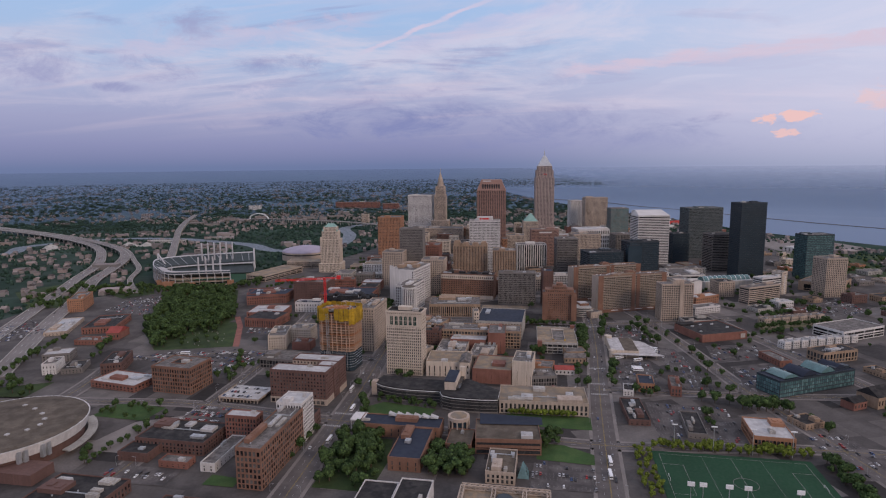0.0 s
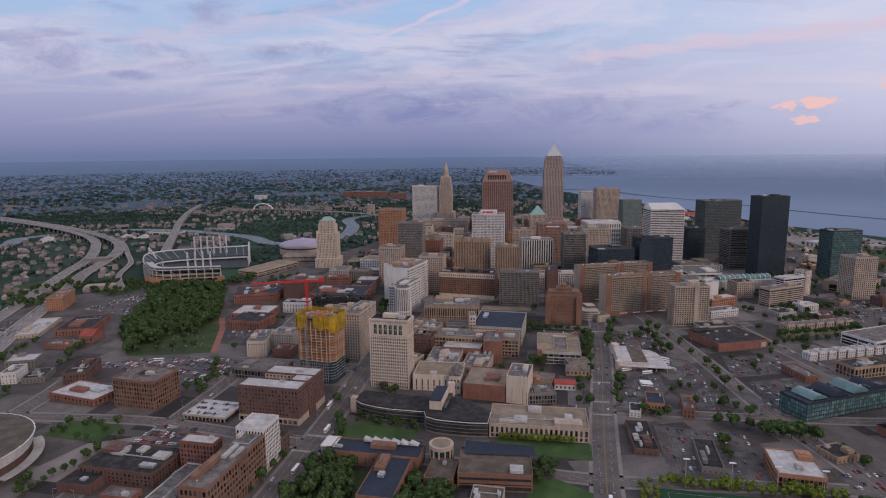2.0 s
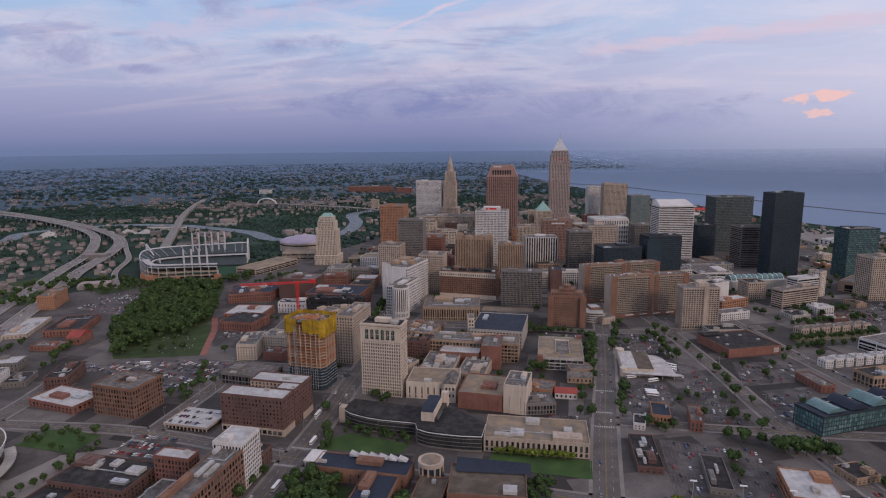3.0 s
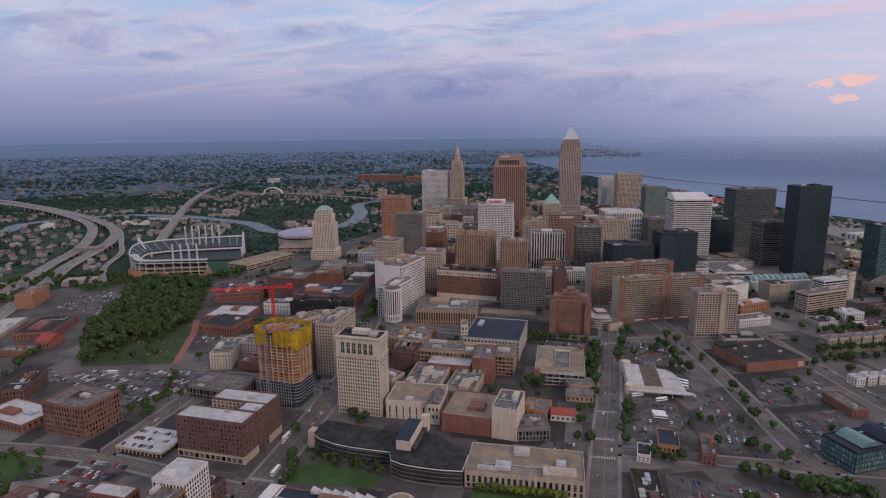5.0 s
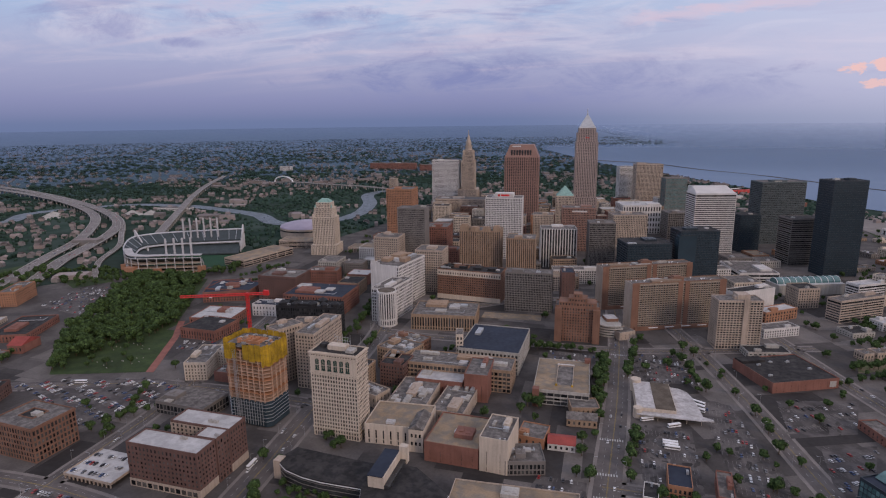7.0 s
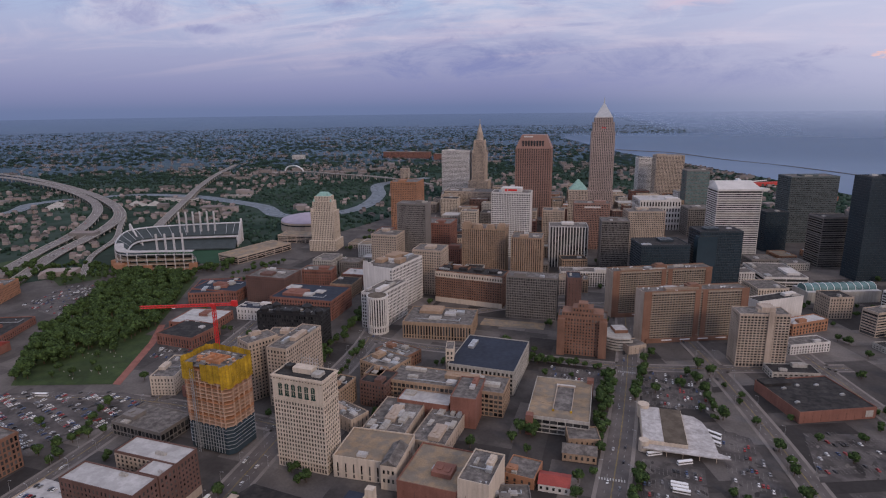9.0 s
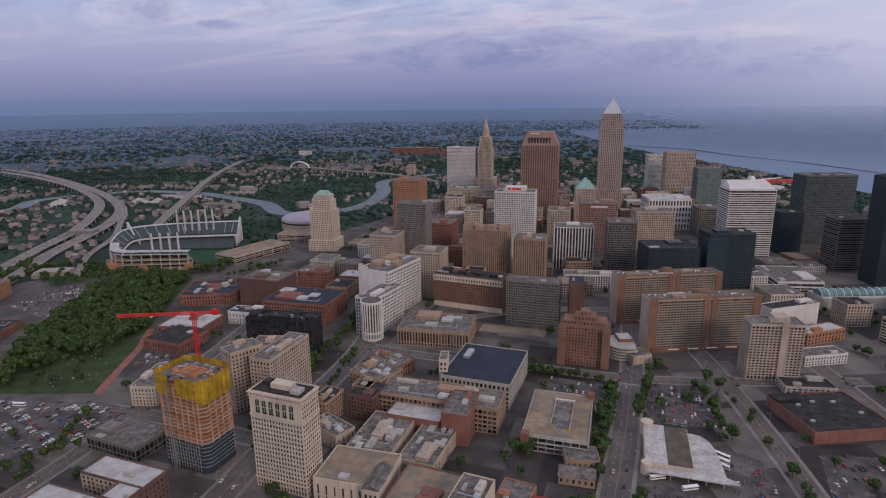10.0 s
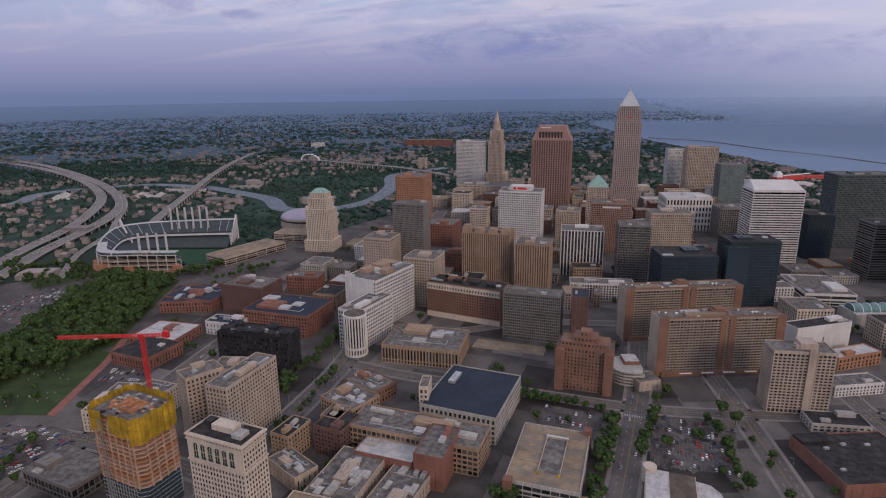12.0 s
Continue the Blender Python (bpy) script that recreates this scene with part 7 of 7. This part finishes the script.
grove([(92, 500), (216, 500), (224, 511), (92, 508)], 44, 0.75, 1.1, "trees beside the pitch", 4.0, True)
grove([(222, 505), (236, 500), (238, 420), (226, 420)], 22, 0.6, 0.9, "trees beside the pitch", 4.5)
grove([(44, 730), (54, 730), (58, 880), (46, 880)], 26, 0.7, 1.0, "street trees", 5.5)
grove([(-30, 888), (46, 884), (46, 891), (-30, 895)], 14, 0.6, 0.85, "street trees", 5)
grove([(-20, 742), (-4, 738), (-4, 748), (-20, 750)], 4, 0.9, 1.2, "street trees", 5)
grove([(-250, 790), (-236, 790), (-268, 1010), (-282, 1010)], 26, 0.7, 1.0, "street trees", 6)
grove([(-640, 380), (-545, 380), (-560, 560), (-650, 540)], 40, 0.8, 1.2, "roadside trees", 7)
grove([(-450, 480), (-390, 478), (-386, 516), (-446, 522)], 12, 0.5, 0.8, "lawn trees", 7)
grove([(-1000, 960), (-880, 850), (-830, 900), (-870, 1000), (-960, 1060)], 40, 0.7, 1.1, "highway trees", 9)
grove([(-870, 1000), (-800, 950), (-760, 1000), (-700, 1060), (-770, 1060), (-840, 1080)], 44, 0.7, 1.1, "highway trees", 7)
grove([(-640, 1090), (-590, 1100), (-590, 1130), (-640, 1125)], 12, 0.7, 0.95, "ballpark trees", 7)
grove([(360, 1040), (440, 1075), (440, 1095), (360, 1065)], 22, 0.6, 0.9, "street trees", 6)
grove([(230, 1130), (420, 1200), (420, 1215), (230, 1150)], 26, 0.5, 0.8, "street trees", 7)
grove([(300, 880), (460, 930), (460, 945), (300, 895)], 22, 0.4, 0.7, "street trees", 6)
for a, b, n, lo, hi in [((-640, 560), (-690, 720), 16, 0.6, 1.0), ((-575, 640), (-640, 760), 12, 0.6, 0.9), ((-430, 470), (-380, 400), 14, 0.5, 0.8), ((-378, 395), (-372, 500), 14, 0.4, 0.7), ((-355, 590), (-395, 690), 12, 0.5, 0.8),
                        ((200, 690), (170, 850), 6, 0.7, 1.0), ((196, 600), (240, 600), 9, 0.9, 1.25), ((250, 845), (330, 890), 10, 0.5, 0.8), ((300, 905), (430, 960), 24, 0.6, 0.9), ((330, 985), (460, 1040), 20, 0.6, 0.95),
                        ((-176, 525), (-186, 560), 8, 0.5, 0.8), ((-205, 720), (-222, 880), 14, 0.5, 0.8), ((-236, 700), (-244, 780), 7, 0.5, 0.7), ((72, 640), (86, 740), 8, 0.7, 1.0), ((78, 830), (84, 905), 9, 0.7, 1.0), ((150, 812), (128, 905), 9, 0.7, 1.0), ((-560, 1085), (-520, 1180), 12, 0.6, 0.9), ((-640, 1060), (-600, 1160), 14, 0.7, 1.0), ((-900, 1010), (-840, 1110), 16, 0.7, 1.0)]:
    for k in range(n):
        f = (k + rng.random()) / n
        x, y = a[0] + (b[0] - a[0]) * f + rng.uniform(-3, 3), a[1] + (b[1] - a[1]) * f + rng.uniform(-3, 3)
        if free(x, y, 1.5, False):
            tree(x, y, rng.uniform(lo, hi), False, "roadside trees")
for i in range(12):
    tree(-33 + i * 5.6, 551 + 0.25 * i, rng.uniform(0.85, 1.05), True, "row of young trees")
for x, y in [(80, 700), (80, 690), (96, 850), (84, 880), (160, 880), (172, 862), (150, 905), (140, 920), (176, 700), (183, 690), (190, 712), (150, 660), (118, 628), (96, 626), (104, 624), (132, 628), (186, 655), (194, 640), (201, 652), (160, 615), (172, 612), (186, 612), (200, 600), (152, 560), (156, 556), (140, 640), (110, 620), (-372, 612), (-368, 622), (-362, 632), (-356, 642), (-350, 650), (-340, 664), (-330, 672), (-378, 600), (-206, 600), (-188, 560), (-184, 590), (36, 640), (46, 636), (38, 690), (48, 700), (-12, 560), (-212, 420), (-210, 435), (-209, 450), (-209, 470), (-208, 485), (-30, 912), (86, 920), (94, 940), (220, 800), (206, 830)]:
    if free(x, y, 0.5, False):
        tree(x, y, rng.uniform(0.6, 0.95), False, "street trees")
for _ in range(420):
    x, y = rng.uniform(-560, 640), rng.uniform(560, 1500)
    if y > 690 and x > shore(y) - 20:
        continue
    if free(x, y, 3.5):
        for _k in range(rng.choice([1, 1, 2, 3])):
            tree(x + rng.uniform(-6, 6), y + rng.uniform(-6, 6), rng.uniform(0.45, 0.9), False, "roadside trees")

patch("grass_shore", [(600, 1500), (780, 1250), (1000, 1180), (1150, 1210), (820, 1760), (640, 1850)], "grass", 0.02, "rough grass by the lake shore", "lawn")
grove([(560, 1420), (760, 1230), (1050, 1200), (800, 1720), (600, 1800)], 110, 0.6, 1.0, "roadside trees", 14)
grove([(420, 1250), (560, 1250), (560, 1420), (430, 1420)], 30, 0.5, 0.8, "roadside trees", 12)

# ---- parked cars ----
body = Solid()
prof = [(-2.2, 0.35), (-2.25, 0.85), (-1.5, 0.98), (1.0, 0.98), (2.15, 0.8), (2.25, 0.35)]
n = len(prof)
body.add([(-0.88, a, b) for a, b in prof] + [(0.88, a, b) for a, b in prof], [tuple(range(n)), tuple(range(2 * n - 1, n - 1, -1))] + [(i, n + i, n + (i + 1) % n, (i + 1) % n) for i in range(n)])
body.prism([(-0.7, -1.25), (0.7, -1.25), (0.7, 0.5), (-0.7, 0.5)], 1.38, 1.46)
CAR_BODY = body.mesh("car", [M["car"]])
CAR_GLASS = Solid().prism([(-0.84, -1.7), (0.84, -1.7), (0.84, 1.0), (-0.84, 1.0)], 0.98, 1.4, 0, [(-0.72, -1.3), (0.72, -1.3), (0.72, 0.55), (-0.72, 0.55)]).mesh("windows", [M["pane"]])
w_ = Solid()
ring_ = [(0.33 * math.cos(2 * math.pi * k / 10), 0.33 * math.sin(2 * math.pi * k / 10)) for k in range(10)]
w_.add([(-0.1, a, b) for a, b in ring_] + [(0.1, a, b) for a, b in ring_], [tuple(range(10)), tuple(range(19, 9, -1))] + [(k, 10 + k, 10 + (k + 1) % 10, (k + 1) % 10) for k in range(10)])
WHEEL = w_.mesh("wheel", [M["rubber"]])


CARS = [0]


def car(x, y, rot, z=0.0, group="parked cars", label="parked car on grey asphalt"):
    CARS[0] += 1
    if x < -360 or y > 830 or x > 240 or CARS[0] % 20 >= 5:
        m = pose(x, y, z, 0, 0, rot)
        tone = "cars_" + rng.choice(["white", "black", "grey", "silver", "blue", "red", "black", "white"])
        join(tone, CAR_BODY, m)
        join("car_windows", CAR_GLASS, m)
        return
    o = new("car", CAR_BODY)
    o.matrix_world = pose(x, y, z, 0, 0, rot)
    tagged(o, label, "car", group)
    put("windows", CAR_GLASS, o, Matrix.Identity(4))
    for sx in (-0.82, 0.82):
        for sy in (-1.35, 1.35):
            put("wheel", WHEEL, o, pose(sx, sy, 0.33))


def lot(name, poly, rot, fill, label, pitch=3.0, aisle=17.0, z=0.05):
    """A parking lot: sheet, stall lines in rows, and cars in part of the stalls."""
    pt = patch(name, poly, "lot", z, label, "parking lot")
    cx, cy = sum(p[0] for p in poly) / len(poly), sum(p[1] for p in poly) / len(poly)
    c, s_ = math.cos(radians(rot)), math.sin(radians(rot))
    lines = Solid()
    for j in range(-9, 10):
        for i in range(-30, 31):
            for side in (-2.6, 2.6):
                lx, ly = i * pitch, j * aisle + side
                x, y = cx + lx * c - ly * s_, cy + lx * s_ + ly * c
                if not inside(x, y, poly) or not free(x, y, 2.2, False):
                    continue
                a = Vector((x - pitch / 2 * c, y - pitch / 2 * s_))
                u = Vector((-s_, c)) * 2.4
                v = Vector((c, s_)) * 0.07
                lines.add([(*(a - u - v), z + 0.03), (*(a - u + v), z + 0.03), (*(a + u + v), z + 0.03), (*(a + u - v), z + 0.03)], [(0, 1, 2, 3)])
                if rng.random() < fill:
                    car(x, y, rot + (180 if rng.random() < 0.5 else 0) + rng.uniform(-2, 2), z)
    if lines.f:
        part("stall_lines", lines, "worn_paint", pt, kind="stuff")


lot("lot_cemetery", [(-545, 655), (-478, 682), (-400, 705), (-360, 704), (-362, 660), (-385, 596), (-430, 600), (-480, 640)], -20, 0.42, "asphalt parking lot beside the cemetery")
lot("lot_terminal", [(84, 640), (126, 640), (128, 735), (84, 735)], 0, 0.18, "asphalt bus parking lot")
lot("lot_corner", [(84, 822), (146, 830), (150, 900), (84, 898)], 0, 0.28, "asphalt parking lot at the crossing")
lot("lot_strip", [(150, 645), (192, 648), (168, 790), (140, 800)], -5, 0.2, "long asphalt parking lot between streets")
lot("lot_warehouse", [(206, 740), (262, 762), (286, 830), (212, 812)], 20, 0.12, "asphalt lot before the red warehouse")
lot("lot_campus", [(-10, 420), (40, 422), (40, 458), (-8, 460)], 0, 0.4, "campus parking lot")
lot("lot_store", [(102, 520), (180, 522), (178, 600), (102, 604)], 0, 0.22, "asphalt lot behind the store")
lot("lot_right", [(238, 470), (290, 480), (262, 560), (230, 540)], 12, 0.2, "asphalt lot by the tan office")
lot("lot_south", [(-352, 376), (-290, 378), (-290, 403), (-352, 402)], 0, 0.3, "small asphalt parking lot")
lot("lot_row", [(-352, 486), (-310, 486), (-310, 524), (-352, 524)], 0, 0.75, "crowded small parking lot")
lot("lot_garage_front", [(-8, 838), (44, 840), (44, 884), (-8, 884)], 0, 0.3, "small lot behind the garage")
lot("lot_hall", [(0, 600), (44, 602), (44, 634), (8, 634)], 0, 0.4, "small lot behind the hall")
lot("lot_north", [(380, 960), (520, 1030), (520, 1140), (440, 1080)], 24, 0.25, "wide parking lot north of the centre")
lot("lot_glass", [(215, 660), (240, 665), (270, 745), (225, 730)], 24, 0.3, "parking lot behind the glass hall")
lot("lot_ramp", [(-755, 870), (-655, 850), (-672, 905), (-725, 985), (-775, 960)], 25, 0.3, "pale parking lot by the highway")
lot("lot_left", [(-860, 700), (-770, 680), (-740, 740), (-830, 800)], 25, 0.45, "parking lot by the highway ramp")
lot("lot_stable", [(-440, 780), (-395, 780), (-405, 830), (-455, 825)], 10, 0.4, "small lot beside the brick hall")
for i in range(12):
    for j in range(3):
        if rng.random() < 0.7:
            car(-336 + i * 3.4, 544 + j * 11, rng.choice([0, 180]), 4.0)
for line, off, count in [(STREETS[0][1], 5, 16), (STREETS[0][1], -4, 14), (STREETS[1][1], 4, 12), (STREETS[1][1], -9, 16), (STREETS[4][1], 3, 12), (STREETS[8][1], 4, 12), (STREETS[2][1], 3, 9), (STREETS[5][1], 6, 14), (STREETS[4][1], -7, 14)]:
    pts = smooth([(x, y, 0.0) for x, y in line], 12)
    for _ in range(count):
        k = rng.randrange(len(pts) - 1)
        a, b = Vector(pts[k]), Vector(pts[k + 1])
        d = (b - a).normalized()
        p = a + (b - a) * rng.random() + Vector((-d.y, d.x, 0)) * -off
        if p.y > 380:
            car(p.x, p.y, math.degrees(math.atan2(-d.x, d.y)) + (180 if off < 0 else 0), 0.19, "cars on the streets", "car on the street asphalt")
for (line, w) in HWY[:2]:
    for _ in range(34):
        k = rng.randrange(8, len(line) - 30)
        a, b = Vector(line[k]), Vector(line[k + 1])
        d = (b - a).normalized()
        p = a + (b - a) * rng.random() + Vector((-d.y, d.x, 0)) * rng.choice([-8, -3.5, 3.5, 8])
        car(p.x, p.y, math.degrees(math.atan2(-d.x, d.y)), p.z + 0.06, "cars on the highway", "car on the concrete highway")


def bus(x, y, rot):
    t = tagged(empty("bus", x, y, 0.2, rot), "white coach with dark windows", "bus", "buses")
    part("body", Solid().box(-1.3, 1.3, -6, 6, 0.4, 1.5).box(-1.28, 1.28, -5.9, 5.9, 2.5, 3.2), "steel_white", t)
    part("window_band", Solid().box(-1.27, 1.27, -5.95, 5.95, 1.5, 2.5), "pane", t)
    for sx in (-1.15, 1.15):
        for sy in (-4, 3.6):
            put("wheel", WHEEL, t, pose(sx, sy, 0.42) @ Matrix.Scale(1.3, 4))


for x, y, r in [(140, 786, 62), (139, 779, 62), (138, 772, 62), (114, 736, -62), (92, 742, -62), (108, 706, 88), (108, 702, 88), (109, 698, 88), (-192, 540, 2), (-190, 470, 1), (54, 470, 2), (52, 448, 2), (-470, 676, -75), (-210, 590, 2)]:
    bus(x, y, r)

TONES = {"white": (0.65, 0.65, 0.65), "black": (0.025, 0.025, 0.03), "grey": (0.2, 0.2, 0.21), "silver": (0.42, 0.42, 0.43), "blue": (0.04, 0.07, 0.16), "red": (0.3, 0.03, 0.03)}
for tone, c in TONES.items():
    M["car_" + tone] = material("car_paint_" + tone, c, 0.35, 0.05, 0.3, 1.0, spec=0.5)
    if "cars_" + tone in JOINED:
        tagged(part("far_cars", JOINED["cars_" + tone], "car_" + tone), f"many {tone} parked cars in far lots", "cars", kind="stuff")
tagged(part("far_car_windows", JOINED["car_windows"], "glass"), "dark windows of the far parked cars", "cars", kind="stuff")
tagged(part("grove_trunks", JOINED["trunks"], "bark"), "brown trunks of the cemetery and roadside trees", "trees", kind="stuff")
tagged(part("grove_crowns", JOINED["crowns"], "leaf"), "dense green crowns of the cemetery and roadside trees", "trees", kind="stuff")

srng = random.Random(21)
for nm, poly, n in [("lot_stain", [(84, 822), (146, 830), (150, 900), (84, 898)], 30), ("lot_stain", [(150, 645), (192, 648), (168, 790), (140, 800)], 30), ("lot_stain", [(206, 740), (262, 762), (286, 830), (212, 812)], 26), ("lot_stain", [(-545, 655), (-478, 682), (-400, 705), (-362, 660), (-385, 596), (-430, 600)], 36), ("lot_stain", [(84, 640), (126, 640), (128, 735), (84, 735)], 22)]:
    stain = Solid()
    xs, ys = [p[0] for p in poly], [p[1] for p in poly]
    for i in range(n * 3):
        x, y = srng.uniform(min(xs), max(xs)), srng.uniform(min(ys), max(ys))
        if inside(x, y, poly) and free(x, y, 3, False):
            a, r = srng.uniform(0, 180), srng.uniform(0.6, 2.6)
            ca, sa = math.cos(radians(a)), math.sin(radians(a))
            ring = [(u * srng.uniform(0.6, 1.3) * r * 2.2, v * srng.uniform(0.6, 1.3) * r) for u, v in circle(9, 1.0)]
            stain.add([(x + u * ca - v * sa, y + u * sa + v * ca, 0.066 + 0.0002 * i) for u, v in ring], [tuple(range(9))])
    tagged(part(nm, stain, "paving"), "dark tar patches and worn spots on the lot", "stains", kind="structure")

# ---- street lamps ----
pole = Solid().prism(circle(6, 0.12), 0, 9, 0, circle(6, 0.07)).beam((0, 0, 9), (2.4, 0, 9.4), 0.06).mesh("pole", [M["metal"]])
head = Solid().box(2.0, 3.0, -0.2, 0.2, 9.3, 9.5).mesh("lamp_head", [M["metal"]])
for line, off in [(STREETS[0][1], 12), (STREETS[1][1], 12), (STREETS[4][1], 10), (STREETS[2][1], 9)]:
    pts = smooth([(x, y, 0.0) for x, y in line], 6)
    for k, (a, b) in enumerate(zip(pts, pts[1:])):
        if a[1] < 380 or a[1] > 1000 or k % 2:
            continue
        d = (Vector(b) - Vector(a)).normalized()
        for sg in (-1, 1):
            p = Vector(a) + Vector((-d.y, d.x, 0)) * off * sg
            t = tagged(new("street_lamp"), "thin grey metal street lamp", "street lamp", "street lamps")
            t.matrix_world = pose(p.x, p.y, 0, 0, 0, math.degrees(math.atan2(d.y, d.x)) + (90 if sg < 0 else -90) + 0)
            put("pole", pole, t, Matrix.Identity(4))
            put("lamp_head", head, t, Matrix.Identity(4))

# ---- far woods and houses ----
def far_land(x, y):
    if y > 690 and x > shore(min(y, 60000)) - 30:
        return False
    if inside(x, y, [(-700, -300), (700, -300), (760, 1900), (-420, 2150), (-560, 1400), (-900, 900)]):
        return False
    return True


AVOID = np.array([(p[0], p[1], 34) for p in rv] + [(p[0], p[1], w / 2 + 9) for line, w in HWY for p in smooth(line[::2], 4)] + [(-792, 1190, 130), (-640, 1470, 72), (-502, 1302, 45), (-590, 1240, 90)])
V0, F0 = ico()
V0 = V0[:]
F0 = np.array(F0)
nrs = np.random.RandomState(5)


def scatter(n, r0, r1, power):
    out = []
    while len(out) < n:
        a = radians(nrs.uniform(-50, 78))
        r = r0 + (r1 - r0) * nrs.rand() ** power
        x, y = HUB.x - r * math.sin(a), HUB.y + r * math.cos(a)
        if not far_land(x, y):
            continue
        if r < 3300 and (((AVOID[:, 0] - x) ** 2 + (AVOID[:, 1] - y) ** 2) < AVOID[:, 2] ** 2).any():
            continue
        out.append((x, y))
    return out


verts, faces = [], []
base_i = 0
for n, r0, r1, pw, size in ((15000, 700, 3000, 0.8, 4.6), (22000, 2600, 9500, 1.0, 6.6)):
    for x, y in scatter(n, r0, r1, pw):
        dens = noise.noise((x * 0.0022, y * 0.0022, 0.3)) + 0.5 * noise.noise((x * 0.008, y * 0.008, 1.3))
        if dens < -0.3 + nrs.uniform(-0.25, 0.25):
            continue
        px, py, pz, k = ter(x, y)
        sz = size * nrs.uniform(0.6, 1.25) * k
        wide = 1.0 if r0 < 1000 else nrs.uniform(1.3, 2.8)
        v = V0 * nrs.uniform(0.72, 1.2, V0.shape[0])[:, None] * np.array([sz * wide, sz * wide, sz * 0.95]) + np.array([px, py, pz + sz * 0.55 - 0.6])
        verts.append(v)
        faces.append(F0 + base_i)
        base_i += len(V0)
woods = Solid()
woods.v, woods.f = np.concatenate(verts).tolist(), np.concatenate(faces).tolist()
woods.mi = [0] * len(woods.f)
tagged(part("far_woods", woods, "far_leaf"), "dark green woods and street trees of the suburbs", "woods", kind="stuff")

houses = Solid()
for n, r0, r1, pw, size in ((2200, 900, 3000, 0.75, 1.0), (4500, 2600, 9500, 1.2, 1.0)):
    for x, y in scatter(n, r0, r1, pw):
        dens = noise.noise((x * 0.0022, y * 0.0022, 0.3))
        big = nrs.rand() < 0.08
        if dens > 0.22:
            continue
        px, py, pz, k = ter(x, y)
        w, d, h = (nrs.uniform(20, 60), nrs.uniform(15, 34), nrs.uniform(6, 14)) if big else (nrs.uniform(8, 12), nrs.uniform(9, 14), nrs.uniform(5, 7.5))
        w, d, h = w * size * k, d * size * k, h * size * k
        a = radians(nrs.choice([20, 24, 110, 16]))
        c, s_ = math.cos(a), math.sin(a)
        P = lambda lx, ly, z: (px + lx * c - ly * s_, py + lx * s_ + ly * c, pz + z)
        b8 = [P(sx * w / 2, sy * d / 2, z) for z in (-0.6, h) for sx, sy in ((-1, -1), (1, -1), (1, 1), (-1, 1))]
        houses.add(b8, [(0, 1, 5, 4), (1, 2, 6, 5), (2, 3, 7, 6), (3, 0, 4, 7)], 0)
        if big:
            houses.add(b8[4:], [(0, 1, 2, 3)], 1)
        else:
            rz = h * 1.55
            houses.add(b8[4:] + [P(-w / 2, 0, rz), P(w / 2, 0, rz)], [(0, 1, 5, 4), (2, 3, 4, 5), (1, 2, 5), (3, 0, 4)], 1)
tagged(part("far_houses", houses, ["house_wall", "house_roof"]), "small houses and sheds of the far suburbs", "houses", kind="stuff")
for x, y, w, d, h, m in [(-1680, 3150, 60, 40, 24, "white"), (-1120, 3350, 260, 50, 34, "red_brick"), (-900, 3300, 90, 40, 30, "red_brick"), (-780, 2440, 30, 26, 40, "beige"), (-1240, 1740, 110, 26, 9, "white"), (-1130, 1850, 60, 20, 7, "concrete")]:
    px, py, pz, k = ter(x, y)
    B("far_block", f"{NOUN.get(m, 'pale stone')} block among the far suburbs", px, py, w * k, d * k, h * k, 6, m, "roof_grey", 5 * k, 4 * k, 0.5, 0.45, ground=4 * k, z=pz - 0.5, units=1, parapet=0.6)
t = tagged(empty("gravel_heap", -1310, 1640, 0), "grey heaps of gravel in the valley", "gravel heap")
for i, (x, y, r) in enumerate([(0, 0, 30), (45, 25, 24), (-190, -110, 30), (-230, -60, 26)]):
    part("mound", Solid().prism(circle(14, r, x, y), -0.5, r * 0.45, 0, circle(14, 1.5, x, y)), "concrete", t)

# ---- harbour ----
bw = [ter(x, y) for x, y in [(-34, 4178), (140, 4060), (302, 3938), (502, 3531), (748, 3174), (1040, 2605), (1500, 2000)]]
ribbon("breakwater", smooth([(p[0], p[1], p[2] + 3.0) for p in bw], 4), 5, "grey_panel", label="dark stone breakwater across the lake", category="breakwater", thick=3.0)
t = tagged(empty("freighter", 480, 2500, 0.4, 29), "long red lake freighter at its berth", "ship")
part("hull", Solid().prism([(-100, -11), (90, -11), (106, 0), (90, 11), (-100, 11)], 0, 10), "red_hull", t)
part("deck_house", Solid().box(-98, -80, -9, 9, 10, 22).box(-94, -84, -7, 7, 22, 27), "steel_white", t)
for i in range(9):
    part("hatch", Solid().box(-72 + i * 17, -60 + i * 17, -8, 8, 10, 11.5), "red_hull", t)
part("boom", Solid().beam((-70, 0, 14), (20, 0, 18), 1.2), "steel_white", t)
B("dock_shed", "long red and white dock shed", 560, 2180, 120, 34, 12, 28, "red_brick", "roof_white", 12, 10, 0.95, 0.8, units=0)
B("dock_shed", "long pale dock shed by the lake", 420, 2330, 110, 34, 11, 28, "white", "roof_white", 12, 10, 0.95, 0.8, units=0)
B("lake_terminal", "low white lakeside terminal", 700, 1760, 90, 40, 12, 24, "white", "roof_white", 12, 10, 0.6, 0.5, units=2)
patch("pier", [(640, 1700), (900, 1830), (850, 1990), (600, 2120)], "pavement", 0.6, "pale concrete harbour pier", "pier")
